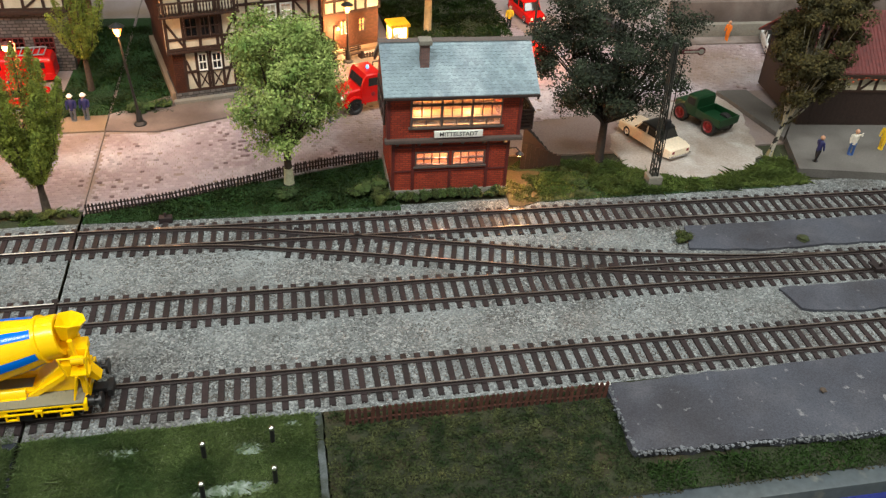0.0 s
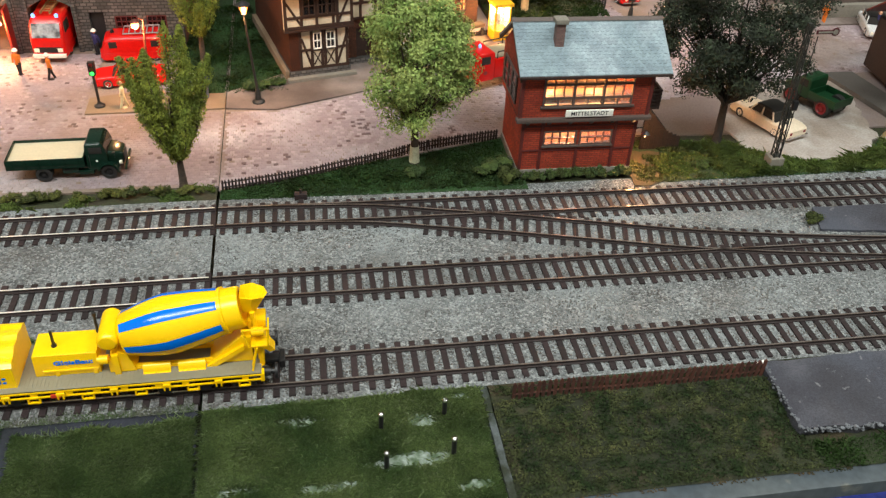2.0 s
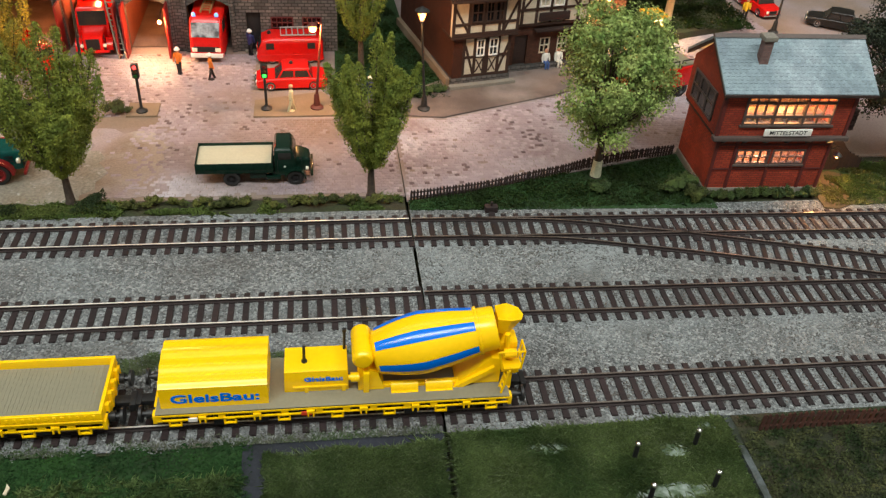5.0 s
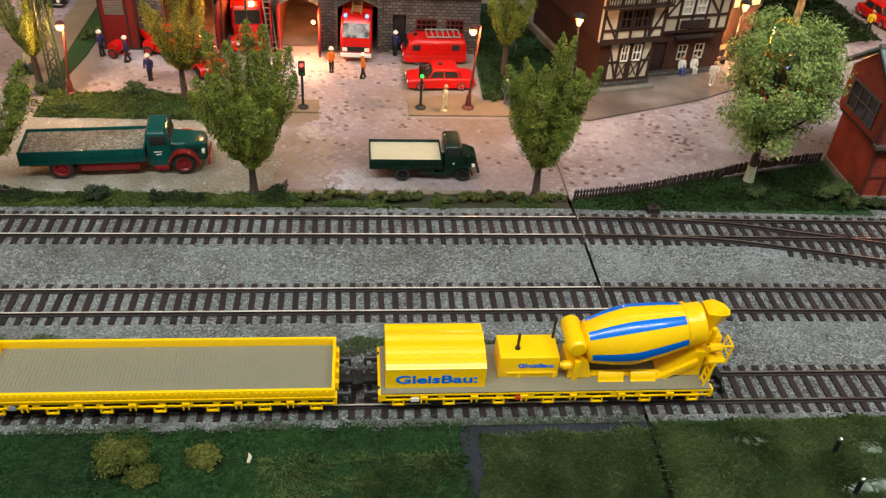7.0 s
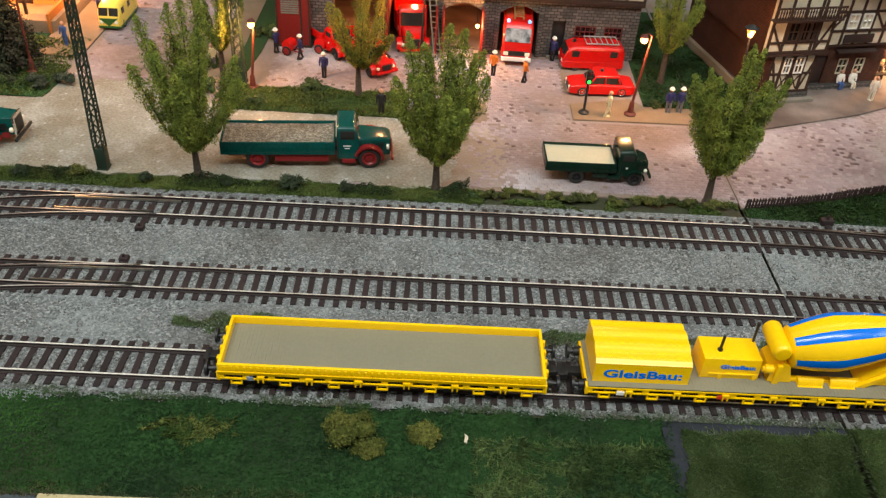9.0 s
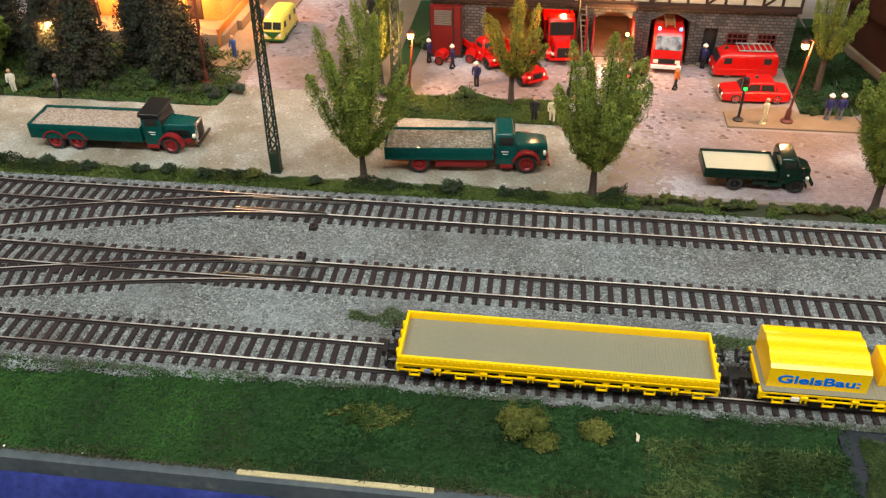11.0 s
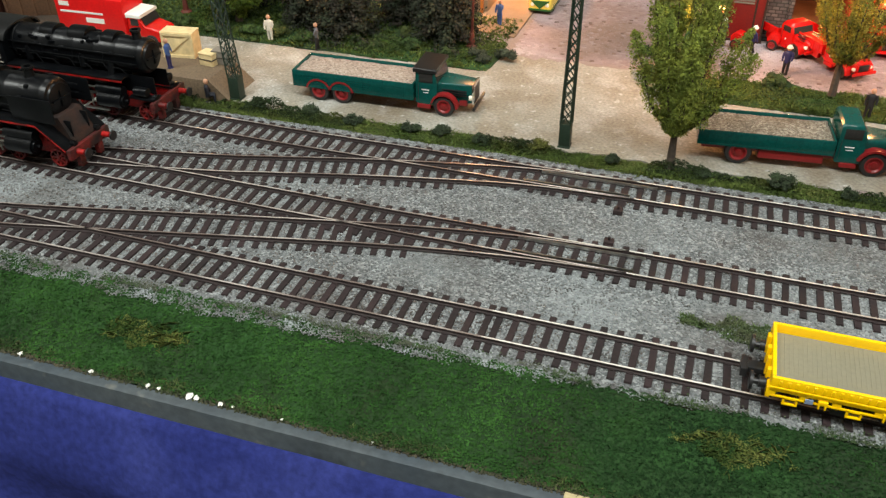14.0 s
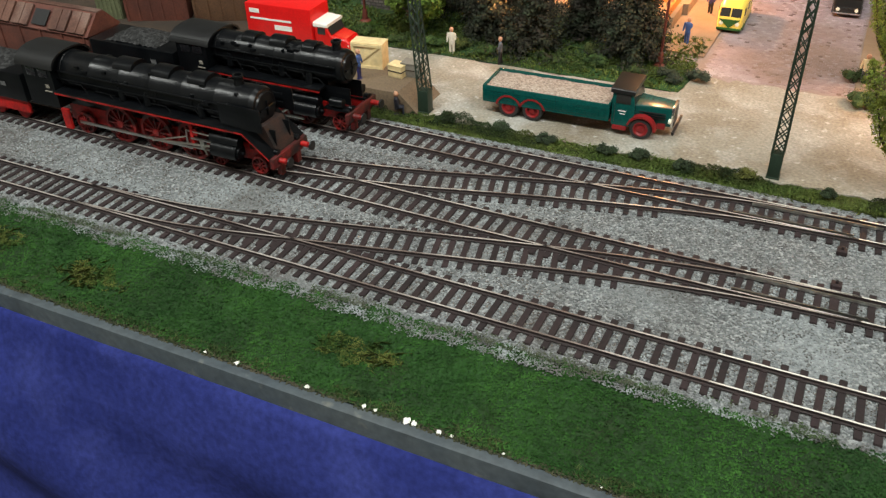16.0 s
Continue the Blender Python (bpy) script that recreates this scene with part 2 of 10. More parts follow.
def gravel(name, cols, cell=1400.0, bump=0.9, depth=0.0005, tint=None, tint_scale=25.0, dirt=None):
    """Grains of stone: cells of differing greys with relief, and large tinted patches."""
    m = bpy.data.materials.new(name)
    m.use_nodes = True
    nt = m.node_tree
    N, L = nt.nodes, nt.links
    b = N["Principled BSDF"]
    b.inputs["Roughness"].default_value, b.inputs["Specular IOR Level"].default_value = 0.85, 0.25
    pos = N.new("ShaderNodeNewGeometry")
    vo = N.new("ShaderNodeTexVoronoi")
    vo.inputs["Scale"].default_value = cell
    L.new(pos.outputs["Position"], vo.inputs["Vector"])
    sep = N.new("ShaderNodeSeparateColor")
    L.new(vo.outputs["Color"], sep.inputs["Color"])
    ramp = N.new("ShaderNodeValToRGB")
    ramp.color_ramp.elements[0].color, ramp.color_ramp.elements[1].color = (*cols[0], 1), (*cols[-1], 1)
    for k, c in enumerate(cols[1:-1]):
        ramp.color_ramp.elements.new((k + 1) / (len(cols) - 1)).color = (*c, 1)
    L.new(sep.outputs["Red"], ramp.inputs["Fac"])
    col = ramp.outputs["Color"]
    if tint:
        n = N.new("ShaderNodeTexNoise")
        n.inputs["Scale"].default_value, n.inputs["Detail"].default_value = tint_scale, 5
        L.new(pos.outputs["Position"], n.inputs["Vector"])
        r = N.new("ShaderNodeMapRange")
        r.inputs["From Min"].default_value, r.inputs["From Max"].default_value = 0.45, 0.72
        r.inputs["To Max"].default_value = 0.75
        L.new(n.outputs["Fac"], r.inputs["Value"])
        mx = N.new("ShaderNodeMix")
        mx.data_type = "RGBA"
        mx.inputs["B"].default_value = (*tint, 1)
        L.new(r.outputs["Result"], mx.inputs["Factor"])
        L.new(col, mx.inputs["A"])
        col = mx.outputs["Result"]
    if dirt:
        n = N.new("ShaderNodeTexNoise")
        n.noise_dimensions = "4D"
        n.inputs["W"].default_value, n.inputs["Scale"].default_value, n.inputs["Detail"].default_value = 3.7, tint_scale * 1.7, 6
        L.new(pos.outputs["Position"], n.inputs["Vector"])
        r = N.new("ShaderNodeMapRange")
        r.inputs["From Min"].default_value, r.inputs["From Max"].default_value, r.inputs["To Max"].default_value = 0.5, 0.72, 0.7
        L.new(n.outputs["Fac"], r.inputs["Value"])
        mx = N.new("ShaderNodeMix")
        mx.data_type = "RGBA"
        mx.inputs["B"].default_value = (*dirt, 1)
        L.new(r.outputs["Result"], mx.inputs["Factor"])
        L.new(col, mx.inputs["A"])
        col = mx.outputs["Result"]
    L.new(col, b.inputs["Base Color"])
    bp = N.new("ShaderNodeBump")
    bp.inputs["Strength"].default_value, bp.inputs["Distance"].default_value = bump, depth
    bp.invert = True
    L.new(vo.outputs["Distance"], bp.inputs["Height"])
    L.new(bp.outputs["Normal"], b.inputs["Normal"])
    return m


YELLOW = surface("yellow_plastic", lin(1.0, 0.80, 0.03), 0.26, vary=0.03, grain=500, bump=0.03, depth=0.0001, blotch=40)
GREYDECK = surface("grey_brown_deck_plastic", lin(0.515, 0.495, 0.415), 0.6, vary=0.05, grain=700, bump=0.1)
BLUEPRINT = surface("blue_print", lin(0.0, 0.43, 0.86), 0.16, vary=0.03, bump=0, spec=0.45)
BLACK = surface("black_plastic", (0.012, 0.012, 0.013), 0.45, vary=0.2, bump=0.05)
LOCOBLACK = surface("weathered_black_paint", (0.0020, 0.0025, 0.0033), 0.29, vary=0.4, grain=700, blotch=120, second=(0.005, 0.0056, 0.0065), bump=0.35, spec=0.3, stains=((lin(0.13, 0.12, 0.115), 60, 0.6, 0.72, 0.35),))
WHEELRED = surface("grimy_red_wheel", lin(0.46, 0.055, 0.045), 0.6, vary=0.3, blotch=160, second=lin(0.20, 0.035, 0.03), mix=(0.4, 0.6), bump=0.05)
LOCORED = surface("red_frame_paint", lin(0.70, 0.075, 0.055), 0.5, vary=0.3, blotch=160, second=lin(0.42, 0.05, 0.045), bump=0.05, stains=((lin(0.13, 0.08, 0.07), 70, 0.54, 0.64, 0.75),))
STEEL = surface("bright_steel", (0.55, 0.54, 0.5), 0.3, metal=1.0, vary=0.1, bump=0.02)
# glints of the hall are put into this colour as pale stretches
RAILTOP = surface("worn_glinting_rail_head", (0.93, 0.89, 0.80), 0.34, metal=0.4, vary=0.15, blotch=16, second=(0.40, 0.33, 0.28), bump=0.02, mix=(0.46, 0.68))
RAILOLD = surface("dull_rail_head", (0.44, 0.38, 0.34), 0.29, metal=0.75, vary=0.25, blotch=40, second=(0.17, 0.125, 0.10), bump=0.02)
RAILSIDE = surface("rusty_rail_side", (0.024, 0.0145, 0.0135), 0.7, vary=0.3, bump=0.1)
TIE = surface("dark_brown_sleeper", (0.0205, 0.0108, 0.0112), 0.75, vary=0.3, grain=600, each=0.35, bump=0.3)
BALLAST = gravel("grey_ballast", [lin(0.27, 0.275, 0.275), lin(0.39, 0.40, 0.405), lin(0.47, 0.48, 0.48), lin(0.62, 0.63, 0.625)], 1050, tint=lin(0.56, 0.585, 0.59), tint_scale=14.0, dirt=lin(0.30, 0.275, 0.255))
STONE = surface("ballast_stone", lin(0.495, 0.51, 0.51), 0.85, vary=0.15, island=0.34, bump=0.2, blotch=120, second=lin(0.38, 0.375, 0.37), mix=(0.42, 0.62), stains=((lin(0.62, 0.645, 0.65), 45, 0.54, 0.66, 0.75), (lin(0.36, 0.34, 0.32), 18, 0.55, 0.68, 0.7)))
SAND = surface("sandy_lot", lin(0.585, 0.57, 0.525), 0.9, vary=0.22, grain=600, bump=1.0, blotch=30, second=lin(0.535, 0.51, 0.455), mix=(0.42, 0.62), depth=0.0006, spec=0.3, stains=((lin(0.44, 0.375, 0.295), 15, 0.52, 0.68, 0.65), (lin(0.70, 0.695, 0.675), 40, 0.50, 0.68, 0.7), (lin(0.80, 0.80, 0.79), 210, 0.60, 0.68, 0.5)))
GROUT = surface("dusty_paving_joint", lin(0.555, 0.505, 0.50), 0.9, vary=0.12, grain=900, bump=0.4, blotch=14, second=lin(0.50, 0.43, 0.37), mix=(0.44, 0.62))
SETT = surface("pinkish_sett", lin(0.605, 0.55, 0.57), 0.8, vary=0.1, grain=1500, bump=0.2, blotch=22, second=lin(0.555, 0.49, 0.50), island=0.08, stains=((lin(0.73, 0.71, 0.735), 16, 0.50, 0.62, 0.7), (lin(0.44, 0.355, 0.285), 8, 0.53, 0.66, 0.7)))
SETT_PIECE = surface("single_sett", lin(0.605, 0.55, 0.57), 0.8, vary=0.1, grain=1500, bump=0.2, blotch=22, second=lin(0.555, 0.49, 0.50), each=0.10, stains=((lin(0.73, 0.71, 0.735), 16, 0.50, 0.62, 0.7), (lin(0.44, 0.355, 0.285), 8, 0.53, 0.66, 0.7)))
SETT_PALE = surface("pale_sett", lin(0.645, 0.59, 0.605), 0.8, vary=0.1, grain=1500, bump=0.2, blotch=30, island=0.1, stains=((lin(0.73, 0.71, 0.735), 16, 0.50, 0.62, 0.7), (lin(0.44, 0.355, 0.285), 8, 0.53, 0.66, 0.7)))
SETT_DARK = surface("dark_sett", lin(0.42, 0.345, 0.35), 0.8, vary=0.15, grain=1500, bump=0.2, island=0.25, stains=((lin(0.73, 0.71, 0.735), 16, 0.50, 0.62, 0.7), (lin(0.44, 0.355, 0.285), 8, 0.53, 0.66, 0.7)))
TAN = surface("tan_pavement", lin(0.53, 0.455, 0.375), 0.85, vary=0.1, grain=1000, bump=0.2, blotch=50, second=lin(0.47, 0.39, 0.30))
GREYPAVE = surface("grey_pavement", lin(0.455, 0.40, 0.375), 0.85, vary=0.1, grain=1000, bump=0.2, blotch=40, second=lin(0.37, 0.325, 0.30), mix=(0.42, 0.62), stains=((lin(0.56, 0.52, 0.50), 25, 0.50, 0.64, 0.7), (lin(0.30, 0.255, 0.235), 14, 0.54, 0.66, 0.6)))
ASPHALT = surface("dark_asphalt", lin(0.30, 0.31, 0.345), 0.9, vary=0.22, grain=1500, bump=0.9, depth=0.0004, blotch=22, second=lin(0.25, 0.25, 0.275), spec=0.2, stains=((lin(0.36, 0.36, 0.385), 40, 0.50, 0.66, 0.5), (lin(0.20, 0.19, 0.195), 14, 0.52, 0.64, 0.6), (lin(0.52, 0.52, 0.53), 190, 0.64, 0.70, 0.7)))
PLASTER = surface("rough_grey_edge", lin(0.46, 0.475, 0.50), 0.85, vary=0.25, grain=700, bump=0.8, depth=0.0006, blotch=70, second=lin(0.34, 0.35, 0.36))
SOIL = surface("dark_soil", lin(0.22, 0.195, 0.14), 0.95, vary=0.3, grain=900, bump=0.6, depth=0.0006, blotch=40, second=lin(0.20, 0.24, 0.13))
TURF = surface("green_turf_base", lin(0.13, 0.27, 0.09), 0.95, vary=0.35, grain=900, bump=0.9, depth=0.0009, blotch=22, second=lin(0.10, 0.17, 0.07), stains=((lin(0.17, 0.15, 0.09), 34, 0.6, 0.72, 0.7),))
FLOCK = surface("grass_flock", lin(0.215, 0.36, 0.155), 0.9, vary=0.22, grain=200, blotch=26, second=lin(0.125, 0.24, 0.10), island=0.15, bump=0, mix=(0.38, 0.66), spec=0.15, stains=((lin(0.10, 0.16, 0.085), 60, 0.55, 0.7, 0.7),))
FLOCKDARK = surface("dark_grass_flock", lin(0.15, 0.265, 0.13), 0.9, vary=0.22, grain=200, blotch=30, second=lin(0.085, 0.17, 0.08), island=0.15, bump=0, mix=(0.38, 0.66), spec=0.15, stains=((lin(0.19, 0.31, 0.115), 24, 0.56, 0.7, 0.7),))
MATGRASS = surface("worn_olive_turf", lin(0.30, 0.34, 0.17), 0.85, vary=0.2, blotch=35, second=lin(0.20, 0.27, 0.12), island=0.4, bump=0)
MATFOAM = surface("mottled_turf_foam", lin(0.27, 0.285, 0.175), 0.9, vary=0.25, grain=300, blotch=110, second=lin(0.13, 0.185, 0.09), mix=(0.40, 0.60), island=0.3, bump=0, spec=0.2, stains=((lin(0.13, 0.185, 0.10), 22, 0.48, 0.62, 0.85), (lin(0.38, 0.37, 0.23), 130, 0.60, 0.70, 0.7)))
MATBASE = surface("dark_olive_turf_base", lin(0.165, 0.19, 0.105), 0.95, vary=0.35, grain=900, bump=0.9, depth=0.0008, blotch=40, second=lin(0.12, 0.13, 0.075), stains=((lin(0.24, 0.20, 0.13), 50, 0.52, 0.64, 0.7),))
RAILMID = surface("dull_pinkish_rail_head", (0.66, 0.60, 0.55), 0.32, metal=0.5, vary=0.2, blotch=22, second=(0.26, 0.205, 0.18), bump=0.02, mix=(0.42, 0.6))
DARKPAVE = surface("dark_platform_paving", lin(0.40, 0.385, 0.37), 0.8, vary=0.14, grain=1000, bump=0.3, blotch=40, second=lin(0.33, 0.315, 0.30))
LONGGRASS = surface("long_dry_green_grass", lin(0.435, 0.515, 0.29), 0.85, vary=0.2, blotch=30, second=lin(0.27, 0.375, 0.175), mix=(0.42, 0.6), island=0.3, bump=0)
LAWNGREEN = surface("dark_lawn_flock", lin(0.18, 0.275, 0.12), 0.9, vary=0.25, grain=260, blotch=28, second=lin(0.17, 0.195, 0.105), island=0.25, bump=0, spec=0.2)
FRESHGRASS = surface("fresh_yellow_green_grass", lin(0.40, 0.46, 0.20), 0.85, vary=0.2, blotch=35, second=lin(0.26, 0.35, 0.13), island=0.35, bump=0)
DRYGRASS = surface("olive_dry_grass", lin(0.40, 0.42, 0.20), 0.9, vary=0.2, blotch=40, second=lin(0.21, 0.28, 0.11), island=0.25, bump=0)
SHRUB = surface("dark_shrub_flock", lin(0.20, 0.27, 0.14), 0.95, vary=0.3, grain=1500, island=0.45, bump=0.4, blotch=60, second=lin(0.25, 0.31, 0.13))
SHRUBY = surface("olive_shrub_flock", lin(0.265, 0.30, 0.125), 0.95, vary=0.3, grain=1500, island=0.4, bump=0.4, blotch=60, second=lin(0.20, 0.235, 0.10))
FASCIA = surface("dark_grey_board_edge", lin(0.235, 0.27, 0.295), 0.55, vary=0.2, grain=300, bump=0.25, blotch=30, second=lin(0.29, 0.315, 0.325), stains=((lin(0.42, 0.42, 0.39), 90, 0.62, 0.7, 0.7), (lin(0.15, 0.165, 0.17), 40, 0.56, 0.68, 0.7)))
BARE = surface("bare_wood_edge", lin(0.72, 0.66, 0.50), 0.8, vary=0.15)
BLUECLOTH = surface("royal_blue_cloth", lin(0.125, 0.155, 0.375), 0.9, vary=0.22, grain=320, bump=0.7, depth=0.0006, blotch=9, second=lin(0.165, 0.195, 0.43), spec=0.12, stains=((lin(0.21, 0.24, 0.48), 30, 0.5, 0.72, 0.5),))
WHITE = surface("white_paint", lin(0.92, 0.91, 0.88), 0.6, vary=0.05, bump=0.05)

# ---- hall round the layout ----
g = Geo().box(-2500, 2100, -2100, 1700, -1060, -1050)
solo("floor", g, surface("hall_floor", lin(0.42, 0.40, 0.38), 0.5, blotch=3), "grey hall floor under the layout table", "floor", "structure")
HALLWALL = surface("hall_wall_paint", lin(0.58, 0.565, 0.53), 0.8, blotch=3)
for nm, b in (("wall_south", (-2500, 2100, -2160, -2100)), ("wall_north", (-2500, 2100, 1700, 1760)), ("wall_west", (-2560, -2500, -2160, 1760)), ("wall_east", (2100, 2160, -2160, 1760))):
    solo(nm, Geo().box(*b, -1060, 2000), HALLWALL, "plain pale wall of the exhibition hall", "wall", "structure")
solo("ceiling", Geo().box(-2560, 2160, -2160, 1760, 2000, 2050), HALLWALL, "pale ceiling of the exhibition hall", "ceiling", "structure")

# ---- the layout table: two boards that meet at x = 0 ----
XL, XR, YB = -1150.0, 720.0, 470.0
for x0, x1, yf in ((XL, -0.7, -192.0), (0.7, XR, -207.0)):
    solo("table_board", Geo().box(x0, x1, yf, YB, -60, -11), SOIL, "plywood board that carries the model railway", "board", "structure")
    g = Geo().box(x0, x1, yf - (5.2 if x0 < -10 else 8), yf + (-0.3 if x0 < -10 else 1.2), -70, -6.5 if x0 < -10 else -3.0, bev=0.7)
    solo("board_edge", g, FASCIA, "dark grey painted front edge of the layout board, worn", "trim", "structure")
solo("board_edge_chip", Geo().box(-327, -245, -194.6, -191.9, -9, -5.9, bev=0.5), BARE, "bare wooden strip where the edge paint has come off", "trim", "structure")


LEGWOOD = surface("pine_table_leg", lin(0.62, 0.50, 0.34), 0.7, vary=0.15, grain=200)
for x, board in ((-1100, "table_board"), (-620, "table_board"), (-60, "table_board"), (60, "table_board.001"), (660, "table_board.001")):
    for y in (-150, 420):
        part("leg", Geo().box(x - 22, x + 22, y - 22, y + 22, -1050, -60.2, bev=2), LEGWOOD, bpy.data.objects[board], "square pine leg")


def cloth_y(x, z):
    """Where the skirt hangs: it leaves the edge and falls in long slack folds."""
    top = -15.0 if x < 0 else -9.5
    k = min(1.0, max(0.0, (top - z) / 200))
    fold = 7 * k * math.sin(x * 0.021 + 1.6 * noise.noise((x * 0.004, z * 0.003, 1))) + 4 * k * noise.noise((x * 0.009, z * 0.012, 5)) + 5 * k * math.sin(z * 0.07 + 0.006 * x + noise.noise((x * 0.006, z * 0.01, 8)))
    fold += 6.5 * min(1.0, max(0.0, (top - z) / 55)) * math.sin(0.030 * (0.5 * x + 1.9 * z) + 1.3 * noise.noise((x * 0.005, z * 0.008, 4)))
    return (-215.8 if x > 0 else -198.4) - 12 * min(1.0, max(0.0, (top - z) / 30)) - 26 * k + fold


def cloth():
    xs, us = np.linspace(XL, XR, 240), np.linspace(0, 1, 60) ** 1.5
    v, f = [], []
    for u in us:
        for x in xs:
            top = (-15.0 if x < 0 else -9.5) + 0.6 * noise.noise((x * 0.03, 0, 3))
            z = top + (-760 - top) * u
            v.append((x, cloth_y(x, z) + (2.4 if u == 0 else 0.0), z))
    nx = len(xs)
    for j in range(len(us) - 1):
        f += [(j * nx + i, (j + 1) * nx + i, (j + 1) * nx + i + 1, j * nx + i + 1) for i in range(nx - 1)]
    return Geo().add(v, f)


cl = solo("table_skirt", cloth(), BLUECLOTH, "royal blue cloth skirt hung from the board's front edge", "cloth", smooth=180)
md = cl.modifiers.new("thick", "SOLIDIFY")
md.thickness = 0.0003
for (x, z), (dx, dz) in (((-390, -34), (9, -3)), ((-398, -27), (12, -3))):
    solo("pin", Geo().tube([(x, cloth_y(x, z) - 0.5, z), (x + dx, cloth_y(x + dx, z + dz) - 0.9, z + dz)], 0.35, 6), STEEL, "thin bright steel pin stuck in the blue cloth", "pin")


# ---- ground ----
def relief(x, y):
    return 0.5 * noise.noise((x * 0.05, y * 0.05, 0)) + 0.25 * noise.noise((x * 0.2, y * 0.2, 4))


def front_z(x, y):
    """The height of the ground in front of the tracks, which falls to the edge."""
    lo, run = (-6.6, 44.0) if x < 0 else (-2.4, 50.0)
    k = min(1.0, max(0.0, (-147 - y) / run))
    return -0.6 + (lo + 0.6) * k * k * (3 - 2 * k)


def lumps(x, y):
    """The soft humps of the foam flock on the bank."""
    fall = min(1.0, max(0.15, (y + 192) / 9.0))
    return fall * (1.8 * noise.noise((x * 0.055, y * 0.075, 7)) + 2.4 * noise.noise((x * 0.13, y * 0.16, 17)) + 1.9 * noise.noise((x * 0.29, y * 0.33, 3)) + 1.0 * noise.noise((x * 0.62, y * 0.7, 13)))


def sheet(x0, x1, y0, y1, step, height, keep=None):
    nx, ny = int((x1 - x0) / step) + 1, int((y1 - y0) / step) + 1
    xs, ys = np.linspace(x0, x1, nx), np.linspace(y0, y1, ny)
    v = [(x, y, height(x, y)) for y in ys for x in xs]
    f = [(j * nx + i, j * nx + i + 1, (j + 1) * nx + i + 1, (j + 1) * nx + i) for j in range(ny - 1) for i in range(nx - 1)]
    return raw_mesh("sheet", v, f, [], True)


def ground(name, x0, x1, y0, y1, step, height, mat, label, category="ground"):
    me = sheet(x0, x1, y0, y1, step, height)
    me.materials.append(mat)
    return solo(name, me, mat, label, category, "structure")


for x0, x1 in ((XL, -0.8), (0.8, XR)):
    ground("ground", x0, x1, -147, YB, 6, lambda x, y: -1.6 + 0.4 * relief(x, y), SOIL, "dark earth under the model scenery")
    ground("ballast_bed", x0, x1, -146.5, 12, 4, lambda x, y: -0.55 + 0.5 * relief(x, y), BALLAST, "fine grey ballast between and under the tracks", "ballast")
ground("front_bank", XL, -80, -192, -145, 1.2, lambda x, y: front_z(x, y) + lumps(x, y), TURF, "green flocked grass bank sloping to the front edge", "grass")
ground("front_bank", -80, -0.6, -192, -145, 3, lambda x, y: front_z(x, y) + 0.2 * relief(x, y), surface("dark_blue_sheet", lin(0.20, 0.21, 0.245), 0.9, vary=0.2, blotch=30, second=lin(0.15, 0.16, 0.165), spec=0.12), "bare dark sheet at the board's corner", "ground")
ground("front_bank", 0.6, 118, -207, -145, 3, lambda x, y: front_z(x, y) + 0.5 * relief(x, y), surface("dark_mat_backing", lin(0.20, 0.25, 0.13), 0.9, blotch=45, second=lin(0.14, 0.18, 0.09)), "dark backing under a worn grass mat", "ground")
ground("front_bank", 122, XR, -207, -145, 3, lambda x, y: front_z(x, y) + 0.6 * relief(x, y), MATBASE, "short brownish-green turf at the front edge", "grass")
solo("mat_border", Geo().prism([(118.2 + 0.7 * noise.noise((y * 0.1, 1, 1)), y) for y in range(-207, -145, 4)] + [(121.2 + 0.9 * noise.noise((y * 0.12, 2, 1)), y) for y in range(-147, -208, -4)], -4, 0.1, "z"), surface("dull_grey_strip", lin(0.32, 0.345, 0.35), 0.85, vary=0.25, blotch=80, second=lin(0.17, 0.19, 0.15), mix=(0.4, 0.58), spec=0.2), "grey strip between two grass mats", "trim", "structure")


def slab(name, poly, z0, z1, mat, label, category, bev=0.0, rough=0.0):
    """A thin plate on the ground, from a counter-clockwise outline; rough: how uneven its outline is."""
    pts = []
    for (xa, ya), (xb, yb) in zip(poly, poly[1:] + poly[:1]):
        n = max(1, int(math.hypot(xb - xa, yb - ya) / 6)) if rough else 1
        for k in range(n):
            x, y = xa + (xb - xa) * k / n, ya + (yb - ya) * k / n
            pts.append((x + rough * noise.noise((x * 0.13, y * 0.13, 2)), y + rough * noise.noise((x * 0.13, y * 0.13, 9))))
    return solo(name, Geo().prism(pts, z0, z1, "z"), mat, label, category, "structure", smooth=0)


GLUE = ((41, -158, 11, 3.2), (91, -162, 9, 3.8), (84, -182, 19, 4.2), (109, -152, 6, 2.4), (16, -189, 10, 2.6), (52, -191, 14, 2.6), (108, -197, 8, 3.0))
FROST = surface("frosted_glue_patch", lin(0.53, 0.575, 0.54), 0.6, vary=0.25, blotch=170, second=lin(0.27, 0.34, 0.24), mix=(0.44, 0.60))
for x, y, rx, ry in GLUE:
    pts = [(x + rx * math.cos(a) * (1 + 0.5 * noise.noise((x + 2 * math.cos(a), math.sin(a) * 2, 3))), y + ry * math.sin(a) * (1 + 0.5 * noise.noise((y + 2 * math.cos(a), math.sin(a) * 2, 5)))) for a in np.linspace(0, 2 * math.pi, 25)[:-1]]
    solo("bare_patch", Geo().prism(pts, front_z(x, y) - 1.5, front_z(x, y) + 0.55, "z"), FROST, "pale bare patch in the worn grass mat", "ground", "structure", smooth=0)
slab("paved_yard_west", [(XL, 26), (-0.3, 26), (-0.3, YB), (XL, YB)], -1.4, -0.25, GROUT, "dusty pinkish paved yard and street", "paving")
